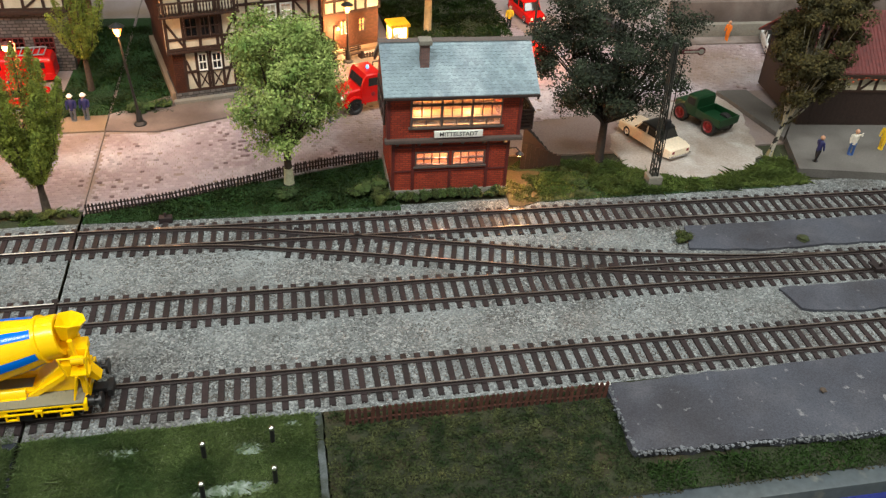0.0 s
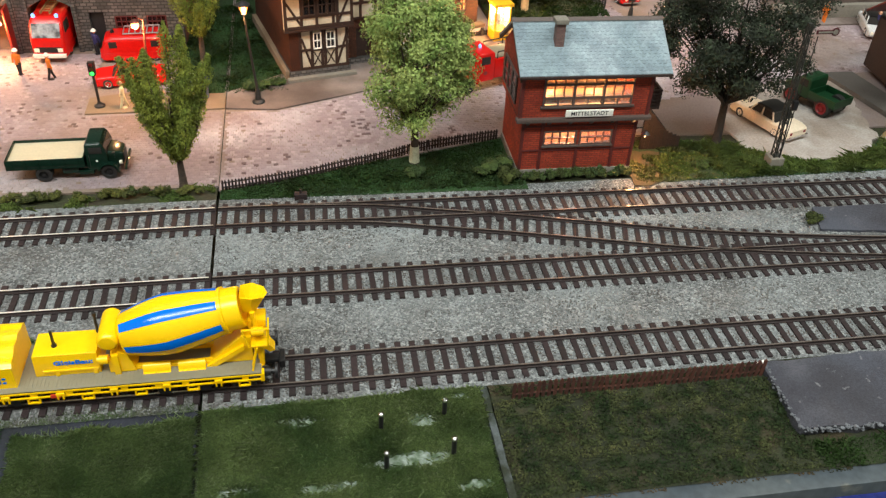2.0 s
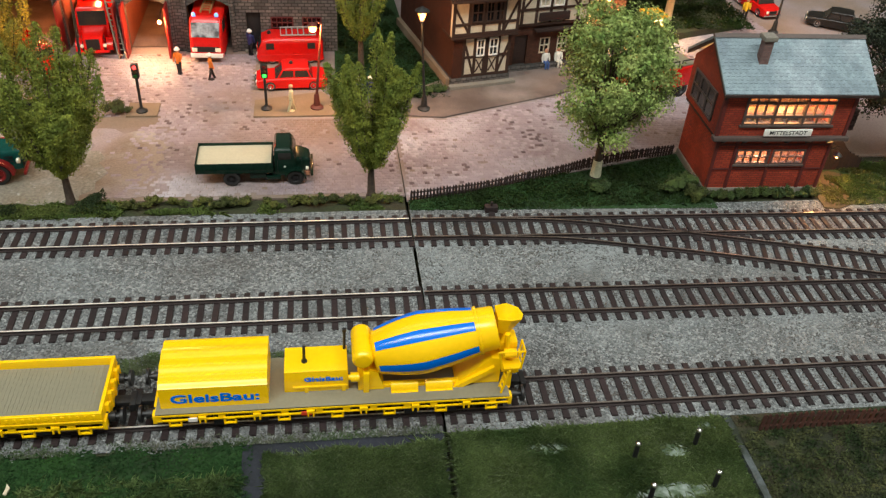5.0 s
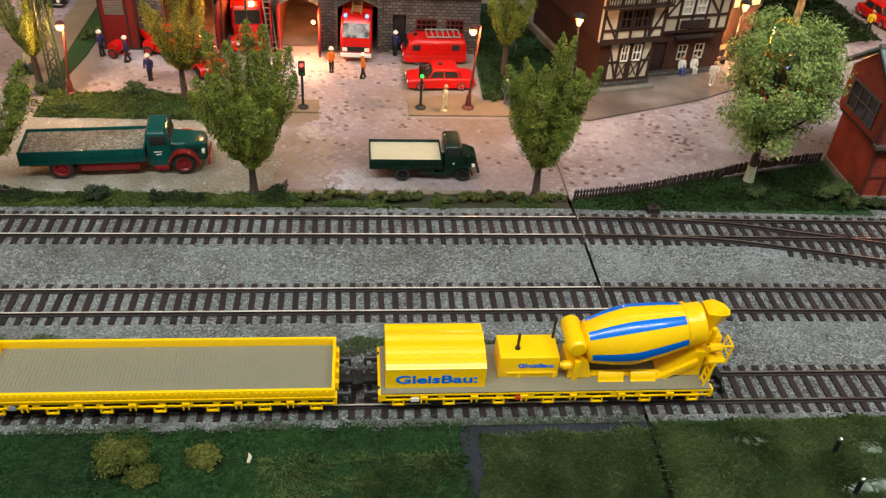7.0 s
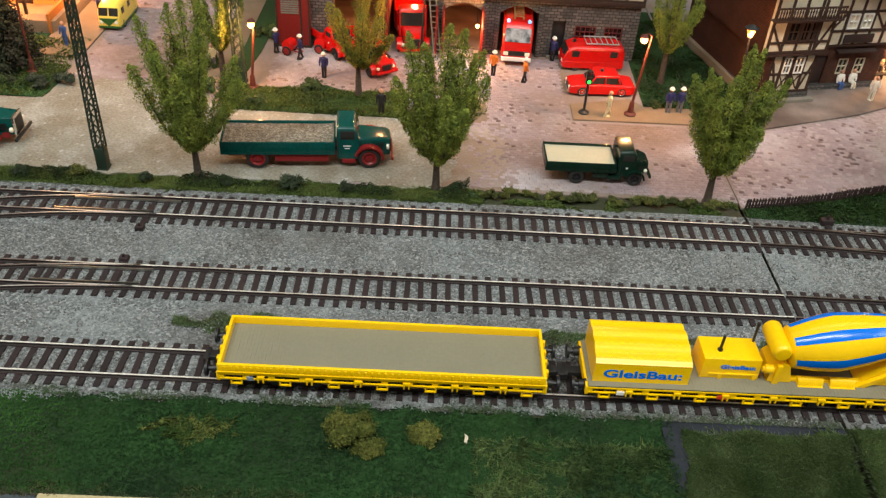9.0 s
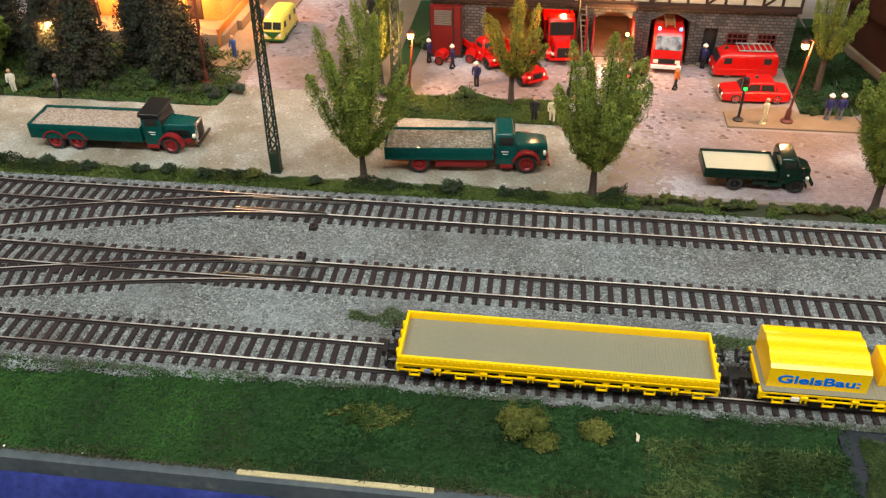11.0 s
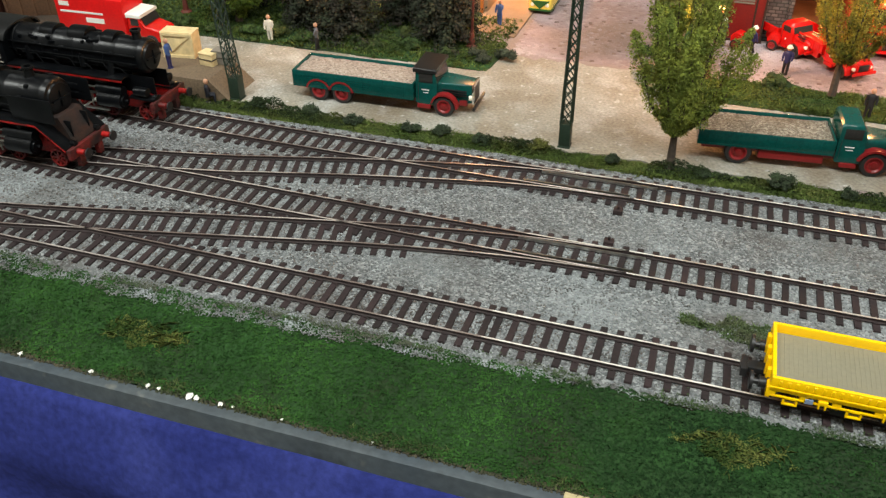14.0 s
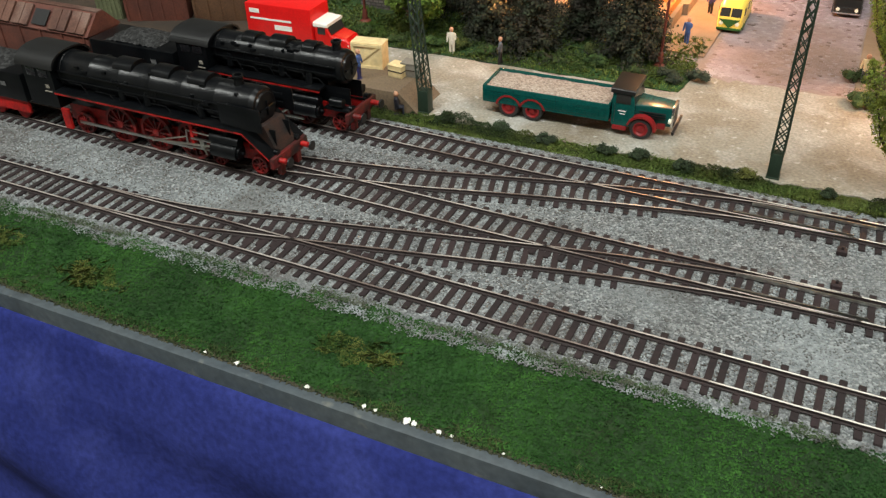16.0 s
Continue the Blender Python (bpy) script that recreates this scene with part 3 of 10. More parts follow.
slab("paved_yard", [(0.3, 21), (80, 41), (178, 69), (300, 60), (440, 60), (XR, 60), (XR, YB), (0.3, YB)], -1.4, -0.25, GROUT, "dusty brownish-pink paved street", "paving")
slab("sandy_lot", [(XL, 24), (-176, 26), (-168, 50), (-172, 78), (-196, 98), (-205, 110), (-322, 110), (-345, 140), (-436, 142), (-440, 112), (XL, 108)], -1.0, 0.15, SAND, "pale sandy lorry lot beside the tracks", "ground", rough=5)
slab("dusty_verge", [(-180, 27), (-132, 29), (-128, 48), (-140, 66), (-136, 84), (-152, 102), (-198, 104), (-172, 78), (-168, 50)], -1.0, -0.02, surface("sandy_dust", lin(0.585, 0.525, 0.475), 0.9, vary=0.15, grain=900, bump=0.6, blotch=26, second=lin(0.48, 0.405, 0.33), mix=(0.42, 0.62), stains=((lin(0.68, 0.655, 0.63), 30, 0.50, 0.66, 0.8), (lin(0.60, 0.545, 0.56), 20, 0.5, 0.62, 0.7))), "tan sandy dust swept over the yard paving", "ground", rough=6)
# the shade among the yard's freight is laid down as a dark brown slab
slab("yard_ground", [(XL, 16), (-755, 20), (-742, 60), (-752, 112), (-740, 165), (XL, 170)], -1.0, 0.45, surface("shaded_yard_brown", lin(0.25, 0.195, 0.145), 0.95, vary=0.25, blotch=40, second=lin(0.17, 0.14, 0.11), bump=0.6), "dark brown slab standing in for shaded ground under the freight yard", "ground", rough=5)
# pinker than the other lot: the warm lamplight is tinted into this sand
slab("sandy_lot", [(331, 37), (345, 27), (360, 19), (408, 26), (428, 46), (446, 122), (437, 136), (355, 117), (342, 94), (327, 65)], -1.0, 0.15, surface("warm_lit_sand", lin(0.675, 0.64, 0.615), 0.85, vary=0.16, grain=700, bump=1.0, blotch=24, second=lin(0.59, 0.54, 0.495), mix=(0.42, 0.66), depth=0.0005, stains=((lin(0.76, 0.745, 0.73), 30, 0.52, 0.66, 0.8), (lin(0.44, 0.38, 0.31), 18, 0.58, 0.7, 0.7))), "pale sandy parking lot", "ground", rough=4)
slab("pavement", [(-88, 118), (-0.35, 119), (-0.35, 141), (-36, 141), (-45, 152), (-88, 140)], -0.5, 0.9, TAN, "tan pavement island with street lamps", "pavement")
slab("pavement", [(-166, 120), (-147, 120), (-147, 137), (-166, 137)], -0.5, 0.9, TAN, "tan pavement pad under a traffic light", "pavement")
slab("pavement", [(0.35, 119), (33, 115), (118, 147), (196, 190), (222, 232), (150, 232), (140, 205), (40, 170), (0.35, 142)], -0.5, 0.9, GREYPAVE, "worn grey pavement before the timbered house", "pavement")
slab("pavement", [(-470, 176), (-437, 172), (-433, 330), (-470, 330)], -0.5, 0.9, TAN, "tan pavement beside the station street", "pavement")
slab("pavement", [(-344, 146), (-326, 146), (-326, 330), (-343, 330)], -0.5, 0.9, TAN, "tan pavement beside the station street", "pavement")
slab("platform", [(438, 18), (500, 5), (XR, -2), (XR, 78), (470, 84), (452, 60)], -1, 5.0, DARKPAVE, "grey paved platform with raised edge", "platform")
slab("asphalt_area", [(248, -150), (247, -189), (300, -191), (420, -196), (XR, -204), (XR, -146), (420, -146.5)], -2, 2.4, ASPHALT, "dark grey asphalt plate with rough plaster edge", "asphalt", rough=1.6)
slab("asphalt_area", [(338, -31), (333, -52), (360, -57), (XR, -64), (XR, -36)], -1, 1.0, ASPHALT, "dark grey asphalt infill between tracks", "asphalt", rough=2.0)
slab("asphalt_area", [(366, -92), (368, -110), (400, -115), (XR, -119), (XR, -97)], -1, 1.0, ASPHALT, "dark grey asphalt infill between tracks", "asphalt", rough=2.0)
for x0, y0, x1, y1 in ((247.5, -189, 249, -151), (248, -189.6, 300, -191.4), (300, -191.4, 420, -196.2), (420, -196.2, 700, -203.5)):
    g = Geo()
    for k in range(int(3.2 * math.hypot(x1 - x0, y1 - y0))):
        u = rng.random()
        x, y = x0 + (x1 - x0) * u, y0 + (y1 - y0) * u
        g.blob((x + rng.normal(0, 0.5), y - 0.2 + rng.normal(0, 0.5), 2.5 - 2.4 * rng.random() ** 2), 0.3 + 0.75 * rng.random() ** 3, 0.7, 0.7, 1)
    solo("plaster_crumbs", g, PLASTER, "rough broken plaster along the asphalt edge", "debris", "stuff")

# ---- tracks ----
def curve(pts, step=2.0):
    """A smooth line through points, in even steps."""
    p = [np.array(q, float) for q in pts]
    p = [2 * p[0] - p[1]] + p + [2 * p[-1] - p[-2]]
    out = []
    for i in range(1, len(p) - 2):
        n = max(2, int(np.linalg.norm(p[i + 1] - p[i]) / step))
        for k in range(n):
            t = k / n
            a, b, c, d = p[i - 1], p[i], p[i + 1], p[i + 2]
            out.append(0.5 * (2 * b + (c - a) * t + (2 * a - 5 * b + 4 * c - d) * t**2 + (3 * b - a - 3 * c + d) * t**3))
    return np.array(out + [p[-2]])


def sweep(line, off, prof, mats_top):
    """A rail profile (across, z, material) along a line at a sideways offset."""
    d = np.gradient(line, axis=0)
    d /= np.linalg.norm(d, axis=1)[:, None]
    nrm = np.stack([-d[:, 1], d[:, 0]], 1)
    g = Geo()
    n = len(prof)
    v = [(*(line[i] + nrm[i] * (off + a)), z) for i in range(len(line)) for a, z in prof]
    f = [(i * n + k, (i + 1) * n + k, (i + 1) * n + k + 1, i * n + k + 1) for i in range(len(line) - 1) for k in range(n - 1)]
    g.add(v, f)
    g.m = [1 if k == mats_top else 0 for i in range(len(line) - 1) for k in range(n - 1)]
    g.add([v[k] for k in range(n)], [tuple(range(n))])
    g.add([v[-n + k] for k in range(n)], [tuple(range(n - 1, -1, -1))])
    return g


RAILPROF = [(0.85, 0.25), (0.85, 0.5), (0.3, 0.75), (0.3, 1.5), (0.46, 1.62), (0.42, 2.05), (-0.42, 2.05), (-0.46, 1.62), (-0.3, 1.5), (-0.3, 0.75), (-0.95, 0.5), (-0.95, 0.25)]
TIEMESH = Geo().box(-1.55, 1.55, -14.3, 14.3, -1.1, 0.3, top=(0.22, 0.3)).box(-1.0, 1.0, -9.9, -6.6, 0.3, 0.62).box(-1.0, 1.0, 6.6, 9.9, 0.3, 0.62).mesh("sleeper", [TIE], 0)


def track(pts, label, top=None, rails=(8.25, -8.25), skip=lambda x, y: False, drop=0.0, ties=True, cut=(0, None)):
    line = curve(pts)
    mid = line[len(line) // 2]
    tr = thing("railway_track", 0, 0, 0, 0, label, "track")
    seg = line[cut[0] : cut[1]]
    for off in rails:
        # heads with the painted glints only between x = -340 and 0
        part("rail", sweep(seg, off, RAILPROF, 5), [RAILSIDE, top or (RAILTOP if -340 < mid[0] < 0 else RAILMID if mid[0] < 0 else RAILOLD)], tr, smooth=0)
    s = np.r_[0, np.cumsum(np.linalg.norm(np.diff(line, axis=0), axis=1))]
    if ties:
        for a in np.arange(3.4, s[-1], 6.8):
            x, y = np.interp(a, s, line[:, 0]), np.interp(a, s, line[:, 1])
            if skip(x, y):
                continue
            x2, y2 = np.interp(a + 2, s, line[:, 0]), np.interp(a + 2, s, line[:, 1])
            o = new("sleeper", TIEMESH)
            o.parent = tr
            o.location = (x * MM, y * MM, (drop + rng.normal(0, 0.05)) * MM)
            o.rotation_euler = (0, 0, math.atan2(y2 - y, x2 - x) + rng.normal(0, 0.012))
    return tr


def y_rear(x):
    return -8 - 0.019 * max(x, 0) - (0.03 * min(0, x + 520) if x > -900 else -11)


def y_mid(x):
    return -69 - 0.016 * max(x, 0) - 0.012 * min(0, x + 450)


def y_front(x):
    return -128.6 - 0.0075 * max(x, 0) - 0.004 * min(x, 0)


STRAIGHT = "straight track with weathered rails on dark brown sleepers"
for fn, lab in ((y_rear, "rear "), (y_mid, "middle "), (y_front, "front ")):
    for x0, x1 in ((XL + 4, -560), (-560, -372), (-372, -0.8), (0.8, XR - 4)):
        xs = np.linspace(x0, x1, 12)
        track([(x, fn(x)) for x in xs], lab + STRAIGHT)
BR = [(30, -8.6), (80, -12.5), (119, -20.7), (160, -30), (209, -42.5), (260, -55), (316, -65), (370, -72.3), (430, -76)]
track(BR, "diverging turnout track on dark sleepers", skip=lambda x, y: abs(y - y_rear(x)) < 9 or abs(y - y_mid(x)) < 9, drop=-0.12)
BL = [(-330, -8), (-380, -10.5), (-424, -18), (-470, -28), (-513, -39), (-541, -46), (-604, -57.5), (-660, -64.5), (-720, -66)]
track(BL, "diverging turnout track on dark sleepers", skip=lambda x, y: abs(y - y_rear(x)) < 9 or abs(y - y_mid(x)) < 9, drop=-0.12)
BM = [(-325, -69), (-370, -71.5), (-420, -78.5), (-468, -88), (-520, -99.5), (-575, -111.5), (-630, -122), (-690, -126)]
track(BM, "diverging turnout track on dark sleepers, front crossover", skip=lambda x, y: abs(y - y_mid(x)) < 9 or abs(y - y_front(x)) < 9, drop=-0.12)


# ---- the yellow track-building train ----
def wheelset(parent, x):
    for s in (-1, 1):
        w = part("wheel", Geo().lathe([(3.6, 0), (4.4, 0.1), (4.4, 0.9), (4.0, 1.0), (4.0, 2.6), (1.9, 2.4), (1.7, 2.9), (0.8, 2.9)], 20, at=Matrix.Translation((x, s * 7.0, 4.0)) @ Euler((radians(-90 * s), 0, 0)).to_matrix().to_4x4()), BLACK, parent)
    part("axle", Geo().cyl((x, -8, 4.0), (x, 8, 4.0), 0.9, 8), BLACK, parent)
    for s in (-1, 1):
        part("axle_box", Geo().box(x - 2.6, x + 2.6, s * 11.4 - 1.0, s * 11.4 + 1.0, 1.8, 6.4, bev=0.4), BLACK, parent)


def buffer(parent, x, side, y, z=8.6):
    g = Geo().cyl((x, y, z), (x + side * 0.8, y, z), 2.9, 12).cyl((x, y, z), (x + side * 3.2, y, z), 2.1, 12).cyl((x + side * 3.2, y, z), (x + side * 5.2, y, z), 1.2, 10)
    g.cyl((x + side * 5.2, y, z), (x + side * 6.3, y, z), 3.4, 16)
    part("buffer", g, BLACK, parent)


def underframe(w, L, W, z):
    """Sill, stake pockets, steps, coupler and running gear of a flat wagon; z: underside of the deck."""
    g = Geo()
    h = W / 2
    for s in (-1, 1):
        g.box(-L / 2, L / 2, s * (h - 0.8) - 0.5, s * (h - 0.8) + 0.5, z - 0.8, z + 0.2, bev=0.2)
        g.box(-L / 2, L / 2, s * (h - 0.7) - 0.35, s * (h - 0.7) + 0.35, z - 3.4, z - 2.6, bev=0.2)
        x = -L / 2 + 1
        while x < L / 2:
            g.box(x - 1.4, x + 1.4, s * (h - 1.0) - 0.5, s * (h - 1.0) + 0.5, z - 2.6, z - 1.0)
            x += L / 13.0 * (1.0 if int(x) % 2 else 1.25)
    for s in (-1, 1):
        g.box(s * (L / 2) - 0.8, s * (L / 2) + 0.8, -h + 0.4, h - 0.4, z - 4.2, z + 0.3, bev=0.25)
    part("frame_sill", g, YELLOW, w)
    part("belly", Geo().box(-L / 2 + 3, L / 2 - 3, -5.5, 5.5, z - 4.5, z - 0.2, bev=0.5), BLACK, w)
    for k in range(7):
        x = -L / 2 + 7.5 + k * (L - 15) / 6
        for s in (-1, 1):
            st = Geo()
            y = s * (h - 0.3)
            st.box(x - 2.5, x - 1.8, y - 0.4, y + 0.4, z - 5.2, z - 2.6).box(x + 1.8, x + 2.5, y - 0.4, y + 0.4, z - 5.2, z - 2.6)
            st.box(x - 2.5, x + 2.5, y - 0.5, y + 0.5, z - 5.7, z - 5.0, bev=0.15).box(x - 2.5, x + 2.5, y - 0.4, y + 0.4, z - 3.1, z - 2.4)
            part("step", st, YELLOW, w)
            if k < 6:
                xb = x + (L - 15) / 12
                b = Geo().box(xb - 1.6, xb + 1.6, y - 0.7, y + 0.5, z - 2.4, z - 0.9, bev=0.3).box(xb - 1.4, xb - 0.7, y - 0.7, y + 0.3, z - 4.4, z - 2.2, bev=0.2).box(xb + 0.7, xb + 1.4, y - 0.7, y + 0.3, z - 4.4, z - 2.2, bev=0.2)
                part("hinge_bracket", b, YELLOW, w)
    for s in (-1, 1):
        for y in (-10, 10):
            buffer(w, s * L / 2, s, y, z - 2.4)
        c = Geo().box(s * L / 2 + min(0, s * 9), s * L / 2 + max(0, s * 9), -2.2, 2.2, z - 6.0, z - 3.6, bev=0.4).box(s * (L / 2 + 8) - 1.2, s * (L / 2 + 8) + 1.2, -4, 4, z - 7.0, z - 3.2, bev=0.5)
        part("coupler", c, BLACK, w)
    for x in (-L / 2 + 24, -L / 2 + 40, L / 2 - 40, L / 2 - 24):
        wheelset(w, x)


def deck(w, x0, x1, y0, y1, z):
    """Deck planks, laid across, over a thin floor."""
    n = int((x1 - x0) / 1.55)
    p = (x1 - x0) / n
    me = Geo().box(-p / 2 + 0.02, p / 2 - 0.02, y0, y1, -0.8, 0, top=(0.035, 0)).mesh("plank", [GREYDECK], 0)
    d = part("deck", Geo().box(x0, x1, y0, y1, z - 1.2, z - 0.1), GREYDECK, w, "grey-brown planked deck")
    for k in range(n):
        part("plank", me, GREYDECK, d, at=(x0 + (k + 0.5) * p, 0, z))


def flat_wagon(x, y):
    L, W = 137.2, 31.0
    w = thing("flat_wagon", x, y, 2.0, 0, "bright yellow low-sided flat wagon with empty grey-brown deck", "wagon")
    underframe(w, L, W, 10.4)
    deck(w, -L / 2 + 1.4, L / 2 - 1.4, -W / 2 + 1.4, W / 2 - 1.4, 12.0)
    for s in (-1, 1):
        g = Geo().box(-L / 2, L / 2, s * (W / 2 - 0.7) - 0.7, s * (W / 2 - 0.7) + 0.7, 10.2, 15.8, bev=0.35)
        part("side_board", g, YELLOW, w)
        g = Geo()
        for k in range(48):
            xx = -L / 2 + 3 + k * (L - 6) / 47
            g.box(xx - 0.55, xx + 0.55, s * W / 2 - 0.3, s * W / 2 + 0.55, 12.6, 15.0, bev=0.18)
        g.box(-L / 2, L / 2, s * W / 2 - 0.3, s * W / 2 + 0.5, 11.2, 12.0, bev=0.2)
        part("side_ribs", g, YELLOW, w)
        part("end_board", Geo().box(s * (L / 2 - 0.7) - 0.7, s * (L / 2 - 0.7) + 0.7, -W / 2 + 1.4, W / 2 - 1.4, 9.4, 15.8, bev=0.35), YELLOW, w)
        for yy in (-9, -3, 3, 9):
            part("end_stake", Geo().box(s * (L / 2 + 0.55) - 0.85, s * (L / 2 + 0.55) + 0.85, yy - 1.1, yy + 1.1, 6.5, 14.2, bev=0.4), YELLOW, w)
    part("data_plate", Geo().box(-L / 2 + 12, -L / 2 + 14.6, -W / 2 - 0.35, -W / 2 + 0.2, 7.4, 9.2), surface("grey_blue_plate", lin(0.5, 0.56, 0.66)), w, "small grey-blue data plate")
    return w


def mixer_wagon(x, y):
    L, W = 139.0, 29.0
    w = thing("mixer_wagon", x, y, 2.0, 0, "bright yellow works wagon carrying a blue-striped concrete mixer drum", "wagon")
    underframe(w, L, W, 10.1)
    deck(w, -L / 2 + 0.3, L / 2 - 0.3, -W / 2 + 0.5, W / 2 - 0.5, 10.9)
    # tool house with an arched roof
    x0, x1, y0, y1, z0 = -L / 2 + 2.2, -L / 2 + 43.0, -11.0, 14.3, 10.9
    sec = [(y0, z0), (y1, z0)] + [(y1 - (y1 - y0) * u, z0 + 12.4 - 2.0 * u + 2.9 * math.sin(math.pi * u) ** 0.8 + (0.38 * math.sin(2 * math.pi * 3.5 * u) if 0.06 < u < 0.94 else 0)) for u in np.linspace(0, 1, 34)]
    house = part("tool_house", Geo().prism(sec, x0, x1, "x"), YELLOW, w, "yellow tool house with wavy roof and blue lettering", smooth=28)
    front = Euler((radians(90), 0, 0)).to_matrix().to_4x4()
    words("lettering", "GleisBau:", 6.0, BLUEPRINT, house, Matrix.Translation(((x0 + x1) / 2 + 0.4, y0 - 0.12, z0 + 4.6)) @ front, 0.1, 0.15, 1.5)
    # generator box
    x0, x1 = -20.6, 5.0
    gb = part("generator_box", Geo().box(x0, x1, -6.0, 8.8, z0, z0 + 10.9, bev=0.5, top=(0.4, 0.3)), YELLOW, w, "yellow generator box with lettering and black exhaust pipes")
    g = Geo().box(x0 + 3.5, x1 - 0.6, -6.5, -5.8, z0 + 2.2, z0 + 3.2, bev=0.2).box(x0 + 8, x0 + 9.6, -6.6, -5.8, z0, z0 + 2.3, bev=0.2).box(x1 - 3, x1 - 1.2, -6.6, -5.8, z0, z0 + 2.3, bev=0.2)
    part("foot_rail", g, YELLOW, gb)
    words("lettering", "GleisBau:", 2.9, BLUEPRINT, gb, Matrix.Translation((x0 + 15.6, -6.02, z0 + 6.6)) @ front, 0.1, 0.08, 1.4)
    part("exhaust_pipe", Geo().cyl((x0 + 8.2, 0, z0 + 10.6), (x0 + 8.2, 0, z0 + 11.5), 1.2, 12).tube([(x0 + 8.2, 0, z0 + 11.2), (x0 + 8.3, 0, z0 + 19)], 0.62, 10), BLACK, gb, "black exhaust pipe")
    part("exhaust_pipe", Geo().tube([(x1 - 1.4, 6.4, z0 + 10.5), (x1 - 1.3, 6.6, z0 + 21)], 0.6, 10).cyl((x1 - 1.3, 6.6, z0 + 20), (x1 - 1.3, 6.6, z0 + 21.4), 0.85, 10), BLACK, gb, "black exhaust pipe")
    z0 = 10.3
    # mixer: base frame, water tank, drum, hopper, ladder
    g = Geo().box(8.6, 62, -6, -3.6, z0, z0 + 2.2, bev=0.3).box(8.6, 62, 3.6, 6, z0, z0 + 2.2, bev=0.3)
    g.prism([(8.6, z0 + 1), (19, z0 + 1), (16.5, z0 + 10), (13, z0 + 12), (8.6, z0 + 7)], -7, 7, "y")
    g.prism([(48, z0 + 1), (66, z0 + 1), (66, z0 + 14), (62, z0 + 14.5)], -6.4, 6.4, "y")
    g.prism([(47, z0 + 0.6), (51, z0 + 0.6), (63, z0 + 8.6), (63, z0 + 11)], -8.0, -6.4, "y")
    g.prism([(47, z0 + 0.6), (51, z0 + 0.6), (63, z0 + 8.6), (63, z0 + 11)], 6.4, 8.0, "y")
    mx = part("mixer_frame", g, YELLOW, w)
    part("water_tank", Geo().lathe([(0.6, -9.4), (3.1, -9.1), (4.0, -8.3), (4.2, -7.5), (4.2, 7.5), (4.0, 8.3), (3.1, 9.1), (0.6, 9.4)], 22, at=Matrix.Translation((10.4, 0.4, z0 + 18.2)) @ Euler((radians(90), 0, 0)).to_matrix().to_4x4()), YELLOW, mx)
    part("tank_motor", Geo().cyl((9, -7, z0 + 8.5), (5.6, -7, z0 + 8.5), 2.0, 14).cyl((5.6, -7, z0 + 8.5), (4.6, -7, z0 + 8.5), 1.2, 12).box(10.5, 13, -8.2, -5.6, z0, z0 + 11, bev=0.4), YELLOW, mx)
    axis0, axis1 = Vector((15.4, 0, z0 + 15.0)), Vector((64.0, 0, z0 + 25.6))
    turn = (axis1 - axis0).to_track_quat("Z", "Y").to_matrix().to_4x4()
    at = Matrix.Translation(axis0) @ turn
    Ld = (axis1 - axis0).length
    prof = [(0.5, -1.2), (4.5, -1.0), (8.4, 0.2), (9.2, 1.2), (11.3, 9.5), (12.3, 15.5), (12.6, 19.5), (12.2, 23.5), (11.2, 31.5), (9.4, 41.6), (9.9, 41.6), (9.9, 42.6), (9.0, 42.8), (8.7, Ld - 1.2), (8.2, Ld - 0.4), (6.6, Ld - 0.4), (6.2, Ld - 4)]
    drum = part("mixer_drum", Geo().lathe(prof, 72, at=at), YELLOW, mx, "yellow mixer drum with blue stripes")
    body = [(z, r) for r, z in prof[3:10]]
    for ang in range(6):
        g, rows = Geo(), []
        a0 = 2 * math.pi * ang / 6 + 0.08
        for z in np.linspace(1.4, 41.0, 14):
            r = float(np.interp(z, [b[0] for b in body], [b[1] for b in body])) + 0.13
            rows.append([(r * math.cos(a0 + t), r * math.sin(a0 + t), z) for t in np.linspace(-0.185, 0.185, 9)])
        v = [p for row in rows for p in row]
        f = [(i * 9 + k, i * 9 + k + 1, (i + 1) * 9 + k + 1, (i + 1) * 9 + k) for i in range(13) for k in range(8)]
        g.add(v, f, at=at)
        part("stripe", g, BLUEPRINT, drum, "blue stripe", smooth=60)
    part("drum_hatch", Geo().lathe([(2.0, 0), (2.0, 0.5), (1.5, 0.7), (0.3, 0.7)], 16, at=at @ Matrix.Translation((0, -12.4, 20)) @ Euler((radians(90), 0, 0)).to_matrix().to_4x4()), YELLOW, drum)
    # hopper: an open chute on the neck
    hx, hz = 64.6, z0 + 28.2
    outer = [[(hx - 1.5, -4.2, hz + 5), (hx + 3.5, -5.4, hz + 5.0), (hx + 8.0, -3.6, hz + 4.0), (hx + 9.4, 0, hz + 3.6), (hx + 8.0, 3.6, hz + 4.0), (hx + 3.5, 5.4, hz + 5.0), (hx - 1.5, 4.2, hz + 5)],
             [(hx - 1, -3, hz - 3), (hx + 2, -3.5, hz - 3.6), (hx + 4, -2, hz - 4), (hx + 4.5, 0, hz - 4), (hx + 4, 2, hz - 4), (hx + 2, 3.5, hz - 3.6), (hx - 1, 3, hz - 3)]]
    inner = [[(hx + (p[0] - hx) * 0.86, p[1] * 0.86, p[2] + 0.05) for p in outer[0]], [(hx + 1, p[1] * 0.5, hz - 1.5) for p in outer[1]]]
    part("hopper", Geo().loft([outer[1], outer[0], inner[0], inner[1]]), YELLOW, mx, "open loading hopper")
    g = Geo()
